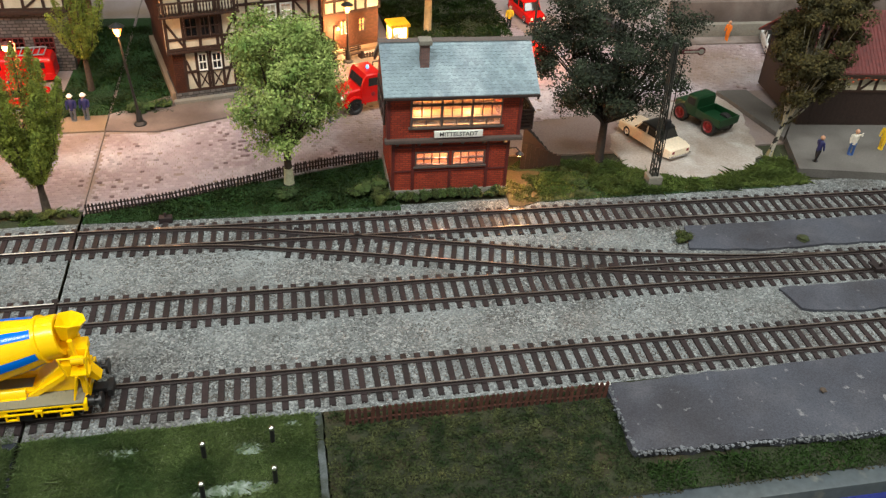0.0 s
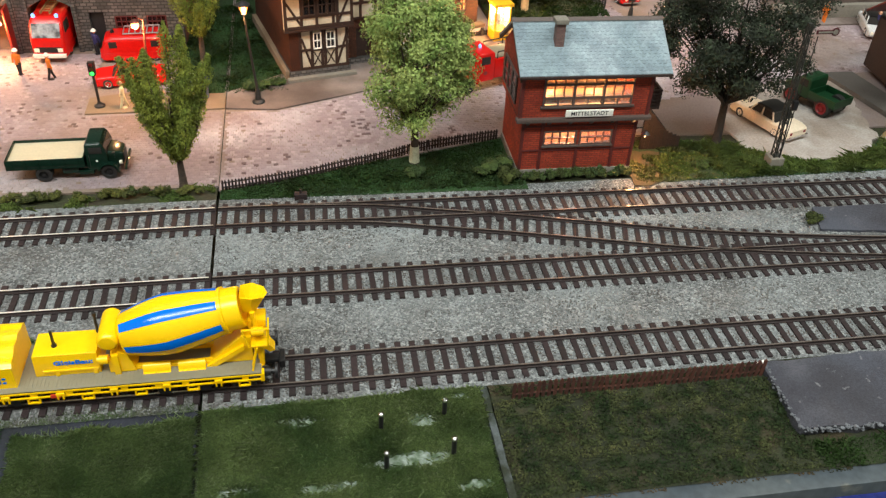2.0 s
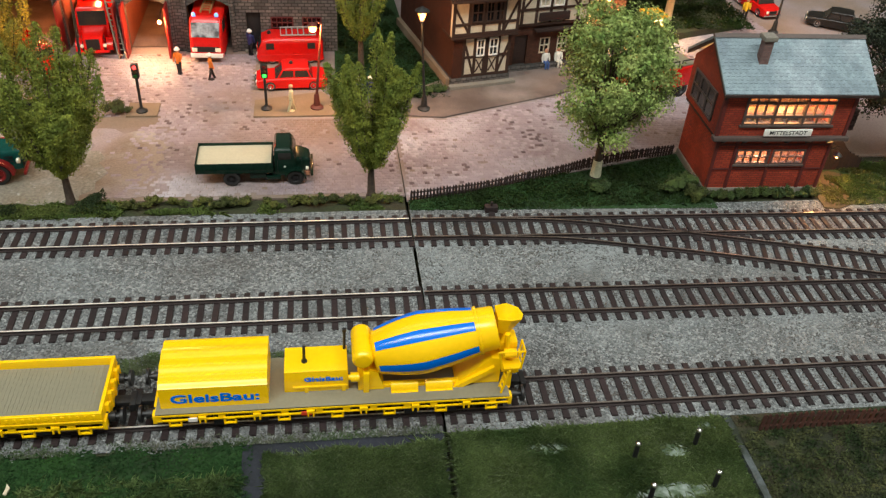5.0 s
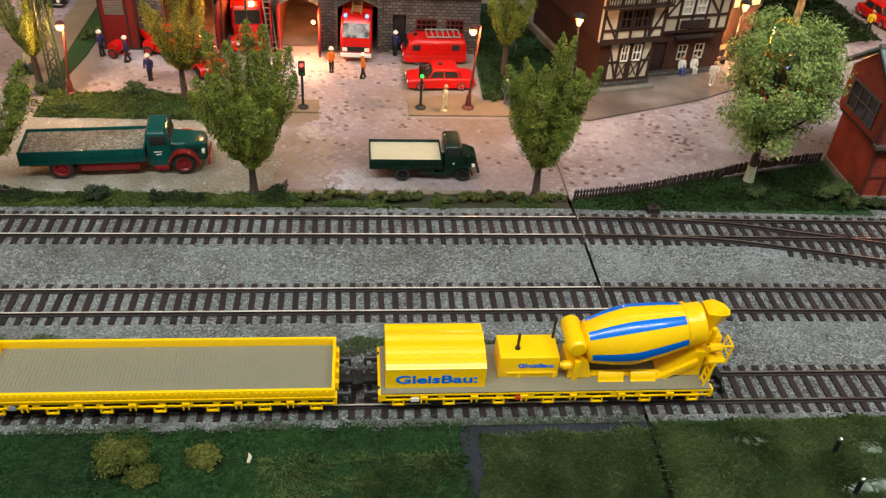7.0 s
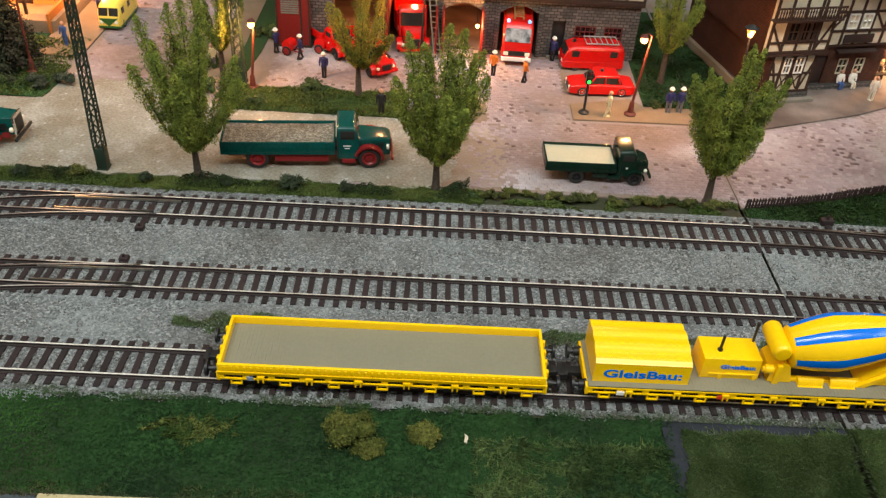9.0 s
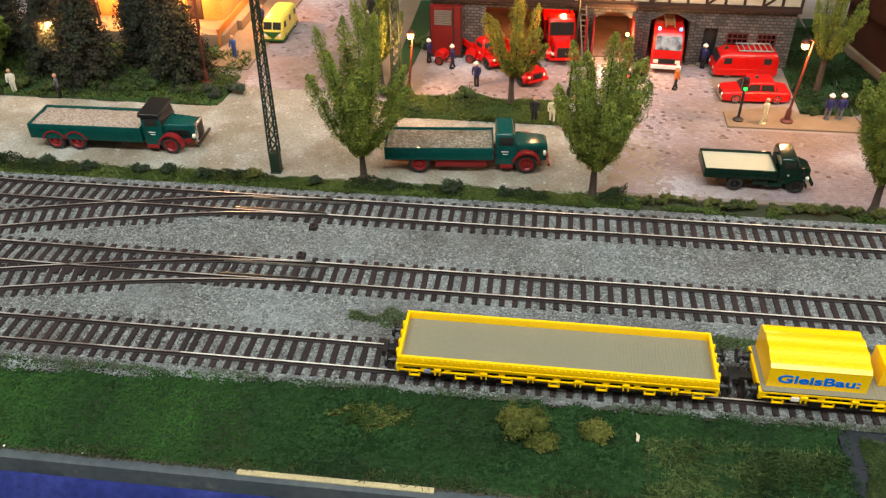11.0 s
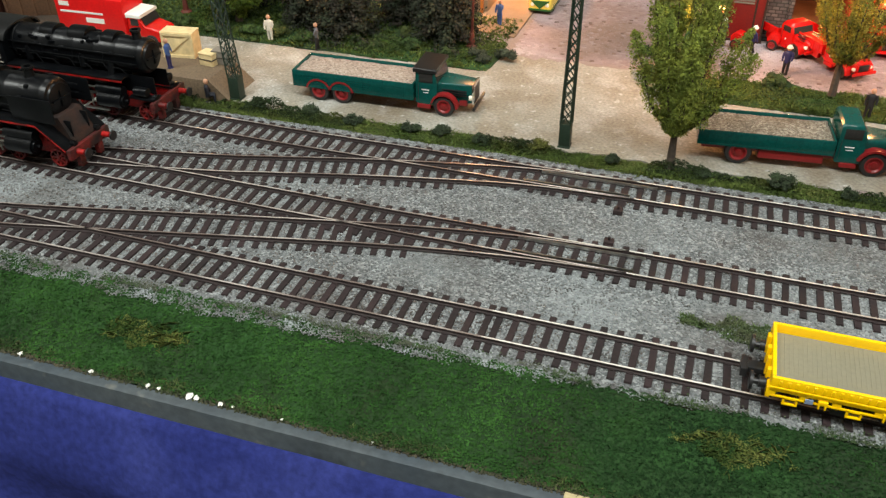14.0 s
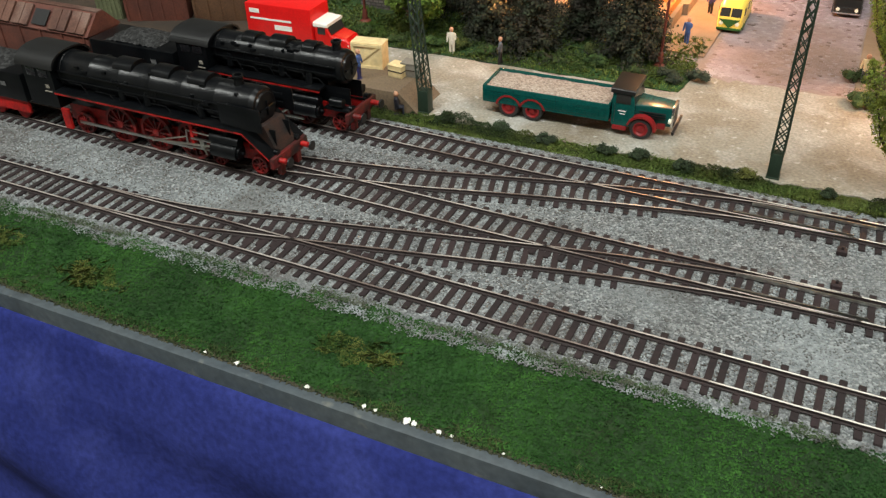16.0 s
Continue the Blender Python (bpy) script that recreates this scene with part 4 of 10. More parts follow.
    for yy in (-4.8, 4.8):
        g.tube([(69.0, yy, z0), (68.6, yy, z0 + 12), (67.4, yy, z0 + 26)], 1.1, 8)
    g.box(66.5, 71.5, -6, 6, z0 + 6.0, z0 + 8.4, bev=0.4).box(65.0, 72.5, -4, 4, z0 + 16, z0 + 20.5, bev=0.8).box(66.0, 73.6, -11, -5, z0 + 12.0, z0 + 13.0, bev=0.3)
    g.box(68.5, 70.6, -8.5, -5.5, z0 - 0.4, z0 + 9.9, bev=0.4).cyl((66.5, -6.5, z0 + 17), (71.5, -6.5, z0 + 17), 1.9, 12)
    part("rear_frame", g, YELLOW, mx)
    part("discharge_chute", Geo().prism([(66.5, z0 + 10), (71.5, z0 + 8), (75, z0 + 2.2), (73, z0 + 1.4), (66.5, z0 + 7)], -2.6, 2.6, "y"), YELLOW, mx)
    g = Geo()
    for yy in (-12.4, -8.8):
        g.tube([(65.8, yy, z0 + 0.8), (68.4, yy + 0.6, z0 + 12.5)], 0.5, 6)
    for k in range(4):
        u = (k + 0.5) / 4.2
        g.tube([(65.8 + 2.6 * u, -12.4 + 0.6 * u, z0 + 0.8 + 11.7 * u), (65.8 + 2.6 * u, -8.8 + 0.6 * u, z0 + 0.8 + 11.7 * u)], 0.42, 6)
    part("ladder", g, YELLOW, mx)
    g = Geo()
    for xx in (65.2, 72.8):
        g.tube([(xx, -11.4, z0 + 13), (xx + (0.8 if xx > 70 else -2.0), -11.6, z0 + 22.5)], 0.45, 6)
    g.tube([(63.2, -11.6, z0 + 22.5), (73.6, -11.6, z0 + 22.5)], 0.42, 6).tube([(72.8, -11.4, z0 + 17.5), (72.8, -5, z0 + 17.5)], 0.4, 6).tube([(73.6, -11.6, z0 + 22.5), (73.6, -5, z0 + 22.5)], 0.42, 6)
    g.tube([(73.0, -5, z0 + 13), (73.6, -5, z0 + 22.5)], 0.42, 6).tube([(72.9, -8.2, z0 + 17.5), (73.6, -8.2, z0 + 22.5)], 0.4, 6)
    part("platform_railing", g, YELLOW, mx)
    for xx in (21.6, 35.6):
        sec = [(-8.4 + 3.4 * u, z0 + 0.2 + 3.6 * abs(math.sin(math.pi * (0.12 + 0.6 * u))) ** 0.8) for u in np.linspace(0, 1, 7)] + [(-5.0, z0 - 0.2), (-8.4, z0 - 0.2)]
        g = Geo().prism(list(reversed(sec)), xx, xx + 11, "x").box(xx, xx + 11, -9.4, -8.2, z0 - 0.1, z0 + 0.7, bev=0.15)
        part("mudguard", g, YELLOW, w)
    part("red_sign", Geo().box(-14, -10, -W / 2 - 0.3, -W / 2 + 0.2, 7.0, 8.8), surface("red_sign", lin(0.85, 0.25, 0.12)), w, "small red plate")
    part("data_plate", Geo().box(-57, -53.6, -W / 2 - 0.35, -W / 2 + 0.2, 6.8, 8.6), WHITE, w, "small white data plate")
    return w


TRAIN_X, TRAIN_Y = -270.0, -127.4
flat_wagon(TRAIN_X + 70.9, TRAIN_Y)
mixer_wagon(TRAIN_X + 157.5 + 69.5, TRAIN_Y + 0.6)


# ---- buildings ----
def bricks(name, c1, c2, mortar, w=2.6, h=0.9, gap=0.12, bump=0.5):
    """Courses on upright walls, whichever way they face."""
    m = bpy.data.materials.new(name)
    m.use_nodes = True
    N, L = m.node_tree.nodes, m.node_tree.links
    b = N["Principled BSDF"]
    b.inputs["Roughness"].default_value, b.inputs["Specular IOR Level"].default_value = 0.75, 0.3
    pos, sep, add, com = N.new("ShaderNodeNewGeometry"), N.new("ShaderNodeSeparateXYZ"), N.new("ShaderNodeMath"), N.new("ShaderNodeCombineXYZ")
    L.new(pos.outputs["Position"], sep.inputs[0])
    L.new(sep.outputs["X"], add.inputs[0])
    L.new(sep.outputs["Y"], add.inputs[1])
    L.new(add.outputs[0], com.inputs["X"])
    L.new(sep.outputs["Z"], com.inputs["Y"])
    t = N.new("ShaderNodeTexBrick")
    t.inputs["Scale"].default_value = 1000.0
    t.inputs["Brick Width"].default_value, t.inputs["Row Height"].default_value, t.inputs["Mortar Size"].default_value = w, h, gap
    for k, c in (("Color1", c1), ("Color2", c2), ("Mortar", mortar)):
        t.inputs[k].default_value = (*c, 1)
    L.new(com.outputs[0], t.inputs["Vector"])
    n = N.new("ShaderNodeTexNoise")
    n.inputs["Scale"].default_value, n.inputs["Detail"].default_value = 70, 5
    L.new(pos.outputs["Position"], n.inputs["Vector"])
    r = N.new("ShaderNodeMapRange")
    r.inputs["From Min"].default_value, r.inputs["From Max"].default_value = 0.3, 0.7
    r.inputs["To Min"].default_value, r.inputs["To Max"].default_value = 0.7, 1.15
    L.new(n.outputs["Fac"], r.inputs["Value"])
    hs = N.new("ShaderNodeHueSaturation")
    L.new(t.outputs["Color"], hs.inputs["Color"])
    L.new(r.outputs["Result"], hs.inputs["Value"])
    L.new(hs.outputs["Color"], b.inputs["Base Color"])
    bp = N.new("ShaderNodeBump")
    bp.invert = True
    bp.inputs["Strength"].default_value, bp.inputs["Distance"].default_value = bump, 0.0002
    L.new(t.outputs["Fac"], bp.inputs["Height"])
    L.new(bp.outputs["Normal"], b.inputs["Normal"])
    return m


REDBRICK = bricks("red_brick_wall", lin(0.66, 0.26, 0.17), lin(0.57, 0.21, 0.15), lin(0.40, 0.20, 0.16), 3.4, 1.35, 0.16)
STONEWALL = bricks("grey_rubble_stone", lin(0.44, 0.42, 0.41), lin(0.31, 0.305, 0.305), lin(0.24, 0.23, 0.22), 4.6, 2.4, 0.35, 0.8)
BROWNTILE = bricks("brown_hung_tiles", lin(0.36, 0.20, 0.13), lin(0.30, 0.16, 0.11), lin(0.18, 0.10, 0.07), 2.2, 1.6, 0.2, 0.8)
BROWNBRICK = bricks("brown_brick", lin(0.36, 0.23, 0.17), lin(0.29, 0.18, 0.14), lin(0.22, 0.15, 0.12), 2.8, 1.0, 0.12)
BEAM = surface("dark_timber_beam", lin(0.22, 0.14, 0.10), 0.75, vary=0.25, bump=0.3)
DARKWOOD = surface("dark_stained_boards", lin(0.20, 0.14, 0.12), 0.7, vary=0.3, bump=0.3, blotch=50)
CREAM = surface("cream_infill_plaster", lin(0.83, 0.795, 0.71), 0.85, vary=0.08, bump=0.2, blotch=70, second=lin(0.74, 0.69, 0.59))
FRAME = surface("grey_brown_window_frame", lin(0.34, 0.29, 0.27), 0.6, vary=0.15)
REDTRIM = surface("dark_red_trim", lin(0.36, 0.13, 0.11), 0.65, vary=0.2)
SLATE = surface("blue_grey_shingle", lin(0.50, 0.57, 0.60), 0.6, vary=0.15, blotch=50, second=lin(0.43, 0.49, 0.525), island=0.12, stains=((lin(0.64, 0.69, 0.72), 35, 0.52, 0.68, 0.7),))
SLATE_PIECE = surface("blue_grey_single_shingle", lin(0.50, 0.57, 0.60), 0.6, vary=0.15, blotch=50, second=lin(0.43, 0.49, 0.525), each=0.14, stains=((lin(0.64, 0.69, 0.72), 35, 0.52, 0.68, 0.7),))
ROOFRED = surface("dark_red_roof_tile", lin(0.42, 0.17, 0.16), 0.6, vary=0.2, island=0.18)
INTERIOR = surface("pale_room_paint", lin(0.86, 0.76, 0.62), 0.8)
PANE = glass("window_glass", alpha=0.16)
PANEDARK = surface("dark_window_glass", (0.012, 0.012, 0.014), 0.12, vary=0.1, bump=0)
WARM = glow("warm_bulb", (1.0, 0.55, 0.19), 4.5)
CONCRETE = surface("grey_concrete", lin(0.50, 0.48, 0.44), 0.85, vary=0.15, bump=0.3)


def holed(x0, x1, z0, z1, y0, y1, holes):
    """A wall along x, as one closed shell, with openings (xa, xb, za, zb) that go through it."""
    xs = sorted({x0, x1, *[h[0] for h in holes], *[h[1] for h in holes]})
    zs = sorted({z0, z1, *[h[2] for h in holes], *[h[3] for h in holes]})
    nx, nz = len(xs), len(zs)
    v = [(x, y, z) for y in (y0, y1) for z in zs for x in xs]
    at = lambda k, j, i: k * nx * nz + j * nx + i

    def solid(i, j):
        if not (0 <= i < nx - 1 and 0 <= j < nz - 1):
            return False
        return not any(h[0] <= xs[i] and xs[i + 1] <= h[1] and h[2] <= zs[j] and zs[j + 1] <= h[3] for h in holes)

    f = []
    for i in range(nx - 1):
        for j in range(nz - 1):
            if not solid(i, j):
                continue
            f += [(at(0, j, i), at(0, j, i + 1), at(0, j + 1, i + 1), at(0, j + 1, i)), (at(1, j, i + 1), at(1, j, i), at(1, j + 1, i), at(1, j + 1, i + 1))]
            for di, dj, a, b in ((-1, 0, (j, i), (j + 1, i)), (1, 0, (j + 1, i + 1), (j, i + 1)), (0, -1, (j, i + 1), (j, i)), (0, 1, (j + 1, i), (j + 1, i + 1))):
                if not solid(i + di, j + dj):
                    f.append((at(0, *a), at(0, *b), at(1, *b), at(1, *a)))
    return Geo().add(v, f)


def window(parent, x0, x1, z0, z1, y, nx=2, nz=2, mat=FRAME, pane=PANE, w=0.9, d=1.6, bars=0.45, name="window"):
    """A window whose outside is at y (facing -y): frame with glazing bars in one piece, and its pane."""
    px, pz = (x1 - x0 - 2 * w + bars) / nx, (z1 - z0 - 2 * w + bars) / nz
    holes = [(x0 + w + i * px, x0 + w + (i + 1) * px - bars, z0 + w + j * pz, z0 + w + (j + 1) * pz - bars) for i in range(nx) for j in range(nz)]
    fr = part(name, holed(x0, x1, z0, z1, y - 0.4, y + d, holes), mat, parent, smooth=0)
    p = part("pane", Geo().box(x0 + w * 0.5, x1 - w * 0.5, y + 0.85, y + 1.05, z0 + w * 0.5, z1 - w * 0.5), pane, fr)
    p.visible_shadow = pane is not PANE
    return fr


def signal_box():
    h = thing("signal_box", 174, 20.5, 0, -1.2, "two-storey red brick signal box with slate roof and lit windows", "building")
    W, D = 69.0, 46.0
    low = [(13.5, 33.4, 20.2, 29.6), (35.2, 55, 20.2, 29.6)]
    up = [(10.4, 62.4, 46.6, 63.6)]
    part("wall", holed(0, W, -1, 37, 0, 2.4, low), REDBRICK, h, smooth=0)
    part("wall", holed(-3, W + 4.6, 39.2, 66, -1.6, 0.8, up), REDBRICK, h, smooth=0)
    for x0, x1, z0, z1, ya, yb in ((0, 2.4, -1, 37, 2.4, D), (W - 2.4, W, -1, 37, 2.4, D), (-3, -0.6, 39.2, 66, 0.8, D + 2), (W + 2.2, W + 4.6, 39.2, 66, 0.8, D + 2)):
        g = Geo().box(x0, x1, ya, yb, z0, z1)
        if z0 > 30:
            g.prism([(ya, z1), (yb, z1), ((ya + yb) / 2 + 1, z1 + 18)], x0, x1, "x")
        part("wall", g, REDBRICK, h, smooth=0)
    part("wall", Geo().box(2.4, W - 2.4, D - 2.4, D, -1, 37), REDBRICK, h)
    part("wall", Geo().box(-0.6, W + 2.2, D - 0.4, D + 2, 39.2, 66), INTERIOR, h)
    part("inner_wall", Geo().box(2.6, W - 2.6, 22, 23, -1, 37), INTERIOR, h)
    part("upper_floor", Geo().box(-2.4, W + 4.0, -1.0, D + 1.4, 36.9, 39.2, bev=0.2), BEAM, h)
    # the ledge with its brackets
    part("ledge", Geo().box(-4.6, W + 6.4, -4.4, 0, 37.2, 39.6, bev=0.4), FRAME, h, "grey-brown timber ledge")
    for k in range(6):
        x = 3 + k * 12.6
        part("bracket", Geo().prism([(-4, 37.1), (0.2, 37.1), (0.2, 33.4)], x - 0.8, x + 0.8, "x"), FRAME, h)
    part("plinth", Geo().box(-0.8, W + 0.8, -0.8, D + 0.4, -1, 4.2, bev=0.3), CONCRETE, h)
    for x in (-0.2, 11.4, 55.4, W - 1.6):
        part("pilaster", Geo().box(x, x + 1.8, -0.7, 0.2, 4.2, 37), REDTRIM, h)
    part("pilaster", Geo().box(33.5, 35.1, -0.7, 0.2, 4.2, 19), REDTRIM, h)
    for z in (16.5, 32.4):
        part("string_course", Geo().box(0, W, -0.55, 0.2, z, z + 0.9), REDTRIM, h)
    for x in (-3.3, W + 3.0):
        part("corner_post", Geo().box(x, x + 2.0, -2.2, 0.2, 39.4, 66), REDTRIM, h)
    for a, b, c, d in low:
        window(h, a, b, c, d, -0.2, 4, 2)
        part("window_sill", Geo().box(a - 0.8, b + 0.8, -1.4, 0.4, c - 1.2, c, bev=0.2), FRAME, h)
    for k in range(3):
        a = 10.4 + k * 52.0 / 3
        b = a + 52.0 / 3
        window(h, a, b, 60.0, 63.6, -1.9, 3, 1, bars=0.5, w=0.7)
        window(h, a, b, 51.8, 60.0, -1.9, 3, 1, bars=0.5, w=0.7)
        window(h, a, b, 46.6, 51.8, -1.9, 2, 1, bars=0.5, w=0.8)
        part("mullion", Geo().box(a - 0.5, a + 0.5, -2.9, -1.7, 46.6, 63.6), FRAME, h)
    part("window_sill", Geo().box(8.8, 64.0, -3.0, -1.2, 45.4, 46.6, bev=0.2), FRAME, h)
    # side windows on the gable
    g = Geo().box(-3.7, -3.0, 8, 40, 44, 60)
    part("side_window", g, PANEDARK, h, "dark side window")
    for y in (8, 18.5, 29, 39):
        part("window_bar", Geo().box(-4.2, -2.9, y, y + 1.2, 43.4, 60.6), FRAME, h)
    for z in (43.4, 52, 60):
        part("window_bar", Geo().box(-4.1, -2.9, 8, 40.2, z, z + 1.0), FRAME, h)
    # interior
    part("desk", Geo().box(6, 62, 6, 14, 46.5, 49.5, bev=0.3).box(6, 62, 13.2, 14, 39.2, 46.5), surface("desk_wood", lin(0.6, 0.42, 0.25), 0.5), h)
    part("wall_cupboard", Geo().box(24, 46, D - 4, D - 0.6, 50, 62, bev=0.3), surface("pale_cupboard", lin(0.8, 0.7, 0.5)), h)
    # roof: two slopes of shingles
    y0, yr, y1, ze, zr, xa, xb = -5.2, 25.5, 55.0, 66.8, 87.0, -5.4, W + 13.4
    g = Geo().prism([(y0, ze), (y0, ze - 1.4), (yr, zr - 1.6), (y1, ze - 1.4), (y1, ze), (yr, zr)], xa, xb, "x")
    roof = part("roof", g, SLATE, h, "weathered blue-grey shingle roof", smooth=0)
    ang = math.atan2(zr - ze, yr - y0)
    sl = math.hypot(zr - ze, yr - y0)
    rows, sw = 17, 3.0
    lift = 0.30
    rise = lambda u, up: (math.cos(ang) * u - math.sin(ang) * up, math.sin(ang) * u + math.cos(ang) * up)
    (ya, za), (yb, zb) = rise(0, lift), rise(sl * 1.25 / rows, 0.05)
    ym, zm, wd = ya + (yb - ya) * 0.2, za + (zb - za) * 0.2, sw - 0.12
    top = [(0.5, ya, za), (wd - 0.5, ya, za), (wd, ym, zm), (wd, yb, zb), (0, yb, zb), (0, ym, zm)]
    shingle = Geo().add(top + [(p[0], p[1], p[2] - 0.4) for p in top], [tuple(range(6)), (0, 6, 7, 1)]).mesh("shingle", [SLATE_PIECE], 0)
    for r in range(10):
        for k in range(int((xb - xa) / sw) - (r % 2)):
            y, z = rise(sl * r / rows, 0.0)
            part("shingle", shingle, SLATE_PIECE, roof, at=(xa + (k + (0.5 if r % 2 else 0)) * sw, y0 + y, ze + z + 0.06 * rng.random()))
    g = Geo()
    for side in (0, 1):
        for r in range(0 if side else 10, rows):
            for k in range(int((xb - xa) / sw)):
                u0, u1 = sl * r / rows, sl * (r + 1.25) / rows
                x = xa + (k + (0.5 if r % 2 else 0)) * sw
                x1s = min(x + sw - 0.12, xb)
                if x1s - x < 0.6:
                    continue
                up, pts = 0.26 + 0.08 * rng.random(), []
                for u, lift in ((u0, up), (u1, 0.05)):
                    yy, zz = y0 + math.cos(ang) * u - math.sin(ang) * lift, ze + math.sin(ang) * u + math.cos(ang) * lift
                    if side:
                        yy = yr + (yr - yy) * (y1 - yr) / (yr - y0)
                    pts.append((yy, min(zz, zr + 0.3)))
                (ya, za), (yb, zb) = pts
                ym, zm = ya + (yb - ya) * 0.2, za + (zb - za) * 0.2
                top = [(x + 0.5, ya, za), (x1s - 0.5, ya, za), (x1s, ym, zm), (x1s, yb, zb), (x, yb, zb), (x, ym, zm)]
                g.add(top + [(p[0], p[1], p[2] - 0.4) for p in top], [tuple(range(6))[:: -1 if side else 1], (0, 6, 7, 1)[:: 1 if not side else -1]])
    tagged(part("shingles", g, SLATE, roof, smooth=0), kind="stuff")
    part("ridge_cap", Geo().prism([(yr - 2, zr - 0.4), (yr + 2, zr - 0.4), (yr, zr + 1.3)], xa - 0.4, xb + 0.4, "x"), FRAME, roof)
    part("gutter", Geo().box(xa, xb, y0 - 1.0, y0 + 0.2, ze - 1.7, ze - 0.2, bev=0.3), DARKWOOD, roof)
    for x in (xa + 0.2, xb - 1.4):
        part("barge_board", Geo().prism([(y0, ze - 1.5), (y0, ze - 3.6), (yr, zr - 3.8), (y1, ze - 3.6), (y1, ze - 1.5), (yr, zr - 1.7)], x, x + 1.2, "x"), DARKWOOD, roof)
    c = part("chimney", Geo().box(16.4, 21.4, 10, 15, 70, 90.5), bricks("chimney_brick", lin(0.52, 0.40, 0.38), lin(0.45, 0.33, 0.31), lin(0.4, 0.36, 0.35), 2.2, 1.0), h, "weathered brick chimney")
    part("chimney_cap", Geo().box(15.2, 22.6, 8.8, 16.2, 90.3, 93, bev=0.5), CONCRETE, c)
    # sign
    s = part("name_sign", Geo().box(23.4, 51.4, -5.0, -4.2, 41.0, 45.2, bev=0.15), WHITE, h, "white station name sign")
    words("lettering", "MITTELSTADT", 3.5, BLACK, s, Matrix.Translation((37.4, -5.06, 43.0)) @ Euler((radians(90), 0, 0)).to_matrix().to_4x4(), 0.05, 0.03, 1.0)
    # balcony and steps on the gable
    g = Geo().box(W + 4.6, W + 15.5, 8, 36, 37.4, 39.0, bev=0.2)
    bal = part("balcony", g, DARKWOOD, h, "dark timber balcony")
    for y in (8.6, 14, 20, 26, 32, 35.6):
        part("post", Geo().box(W + 14.4, W + 15.4, y - 0.5, y + 0.5, 39, 50), DARKWOOD, bal)
    for z in (40.2, 42.4, 44.6, 46.8, 49.2):
        part("rail", Geo().box(W + 14.2, W + 15.6, 8, 36, z, z + 0.9), DARKWOOD, bal)
        part("rail", Geo().box(W + 4.6, W + 15.4, 8.0, 8.9, z, z + 0.9), DARKWOOD, bal)
    STAIRWOOD = surface("blackened_stair_wood", lin(0.12, 0.09, 0.08), 0.8, vary=0.3)
    st = part("stair", Geo().prism([(W + 16, 30), (W + 16, -1), (W + 41, -1), (W + 41, 3)], 26, 27, "y").prism([(W + 16, 30), (W + 16, 26), (W + 38, -1), (W + 41, -1)], 36, 37, "y"), STAIRWOOD, h, "dark boarded outside stair")
    for k in range(8):
        z = 27 - k * 3.5
        part("tread", Geo().box(W + 16 + k * 3.0, W + 19.4 + k * 3.0, 27, 36, z, z + 0.7), STAIRWOOD, st)
    for k in range(9):
        x = W + 16 + k * 2.9
        part("side_board", Geo().box(x, x + 2.7, 25.4, 26, -0.5, 19 - k * 1.3), STAIRWOOD, st)
    # lamp beside the door
    l = part("wall_lamp", Geo().tube([(W, 3, 28), (W + 5.0, 2, 29.0), (W + 7.0, 1, 27)], 0.4, 6).lathe([(0.5, 0.6), (2.6, -1.2), (2.6, -1.5), (0.4, -1.0)], 14, at=Matrix.Translation((W + 7.2, 1, 26.4))), BLACK, h)
    part("bulb", Geo().blob((W + 7.2, 1, 24.6), 1.2, 1, 0, 2), WARM, l)
    return h


signal_box()
bulb_light(174 + 75.6, 20.5 - 0.4, 22.6, 0.11)
bulb_light(174 + 20, 20.5 + 26, 60, 0.20, (1.0, 0.40, 0.12))
bulb_light(174 + 52, 20.5 + 26, 60, 0.20, (1.0, 0.40, 0.12))
bulb_light(174 + 34, 20.5 + 14, 32, 0.12, (1.0, 0.36, 0.16))


def timber_front(parent, x0, x1, z0, z1, y, posts, rails, braces=(), infill=CREAM, wall=True, holes=()):
    """A half-timbered wall face at y: infill with proud dark beams. posts: xs; rails: zs; braces: (xa, za, xb, zb)."""
    if wall:
        part("wall", holed(x0, x1, z0, z1, y, y + 3, list(holes)), infill, parent, smooth=0)
    for x in posts:
        part("timber_post", Geo().box(x - 1.0, x + 1.0, y - 0.55, y + 0.3, z0, z1), BEAM, parent)
    for z in rails:
        part("timber_rail", Geo().box(x0, x1, y - 0.7, y + 0.25, z - 0.9, z + 0.9), BEAM, parent)
    for xa, za, xb, zb in braces:
        d = Vector((xb - xa, 0, zb - za))
        n = Vector((-d.z, 0, d.x)).normalized() * 0.8
        p = [(xa - n.x, za - n.z), (xb - n.x, zb - n.z), (xb + n.x, zb + n.z), (xa + n.x, za + n.z)]
        part("timber_brace", Geo().prism(p, y - 0.5, y + 0.2, "y"), BEAM, parent)


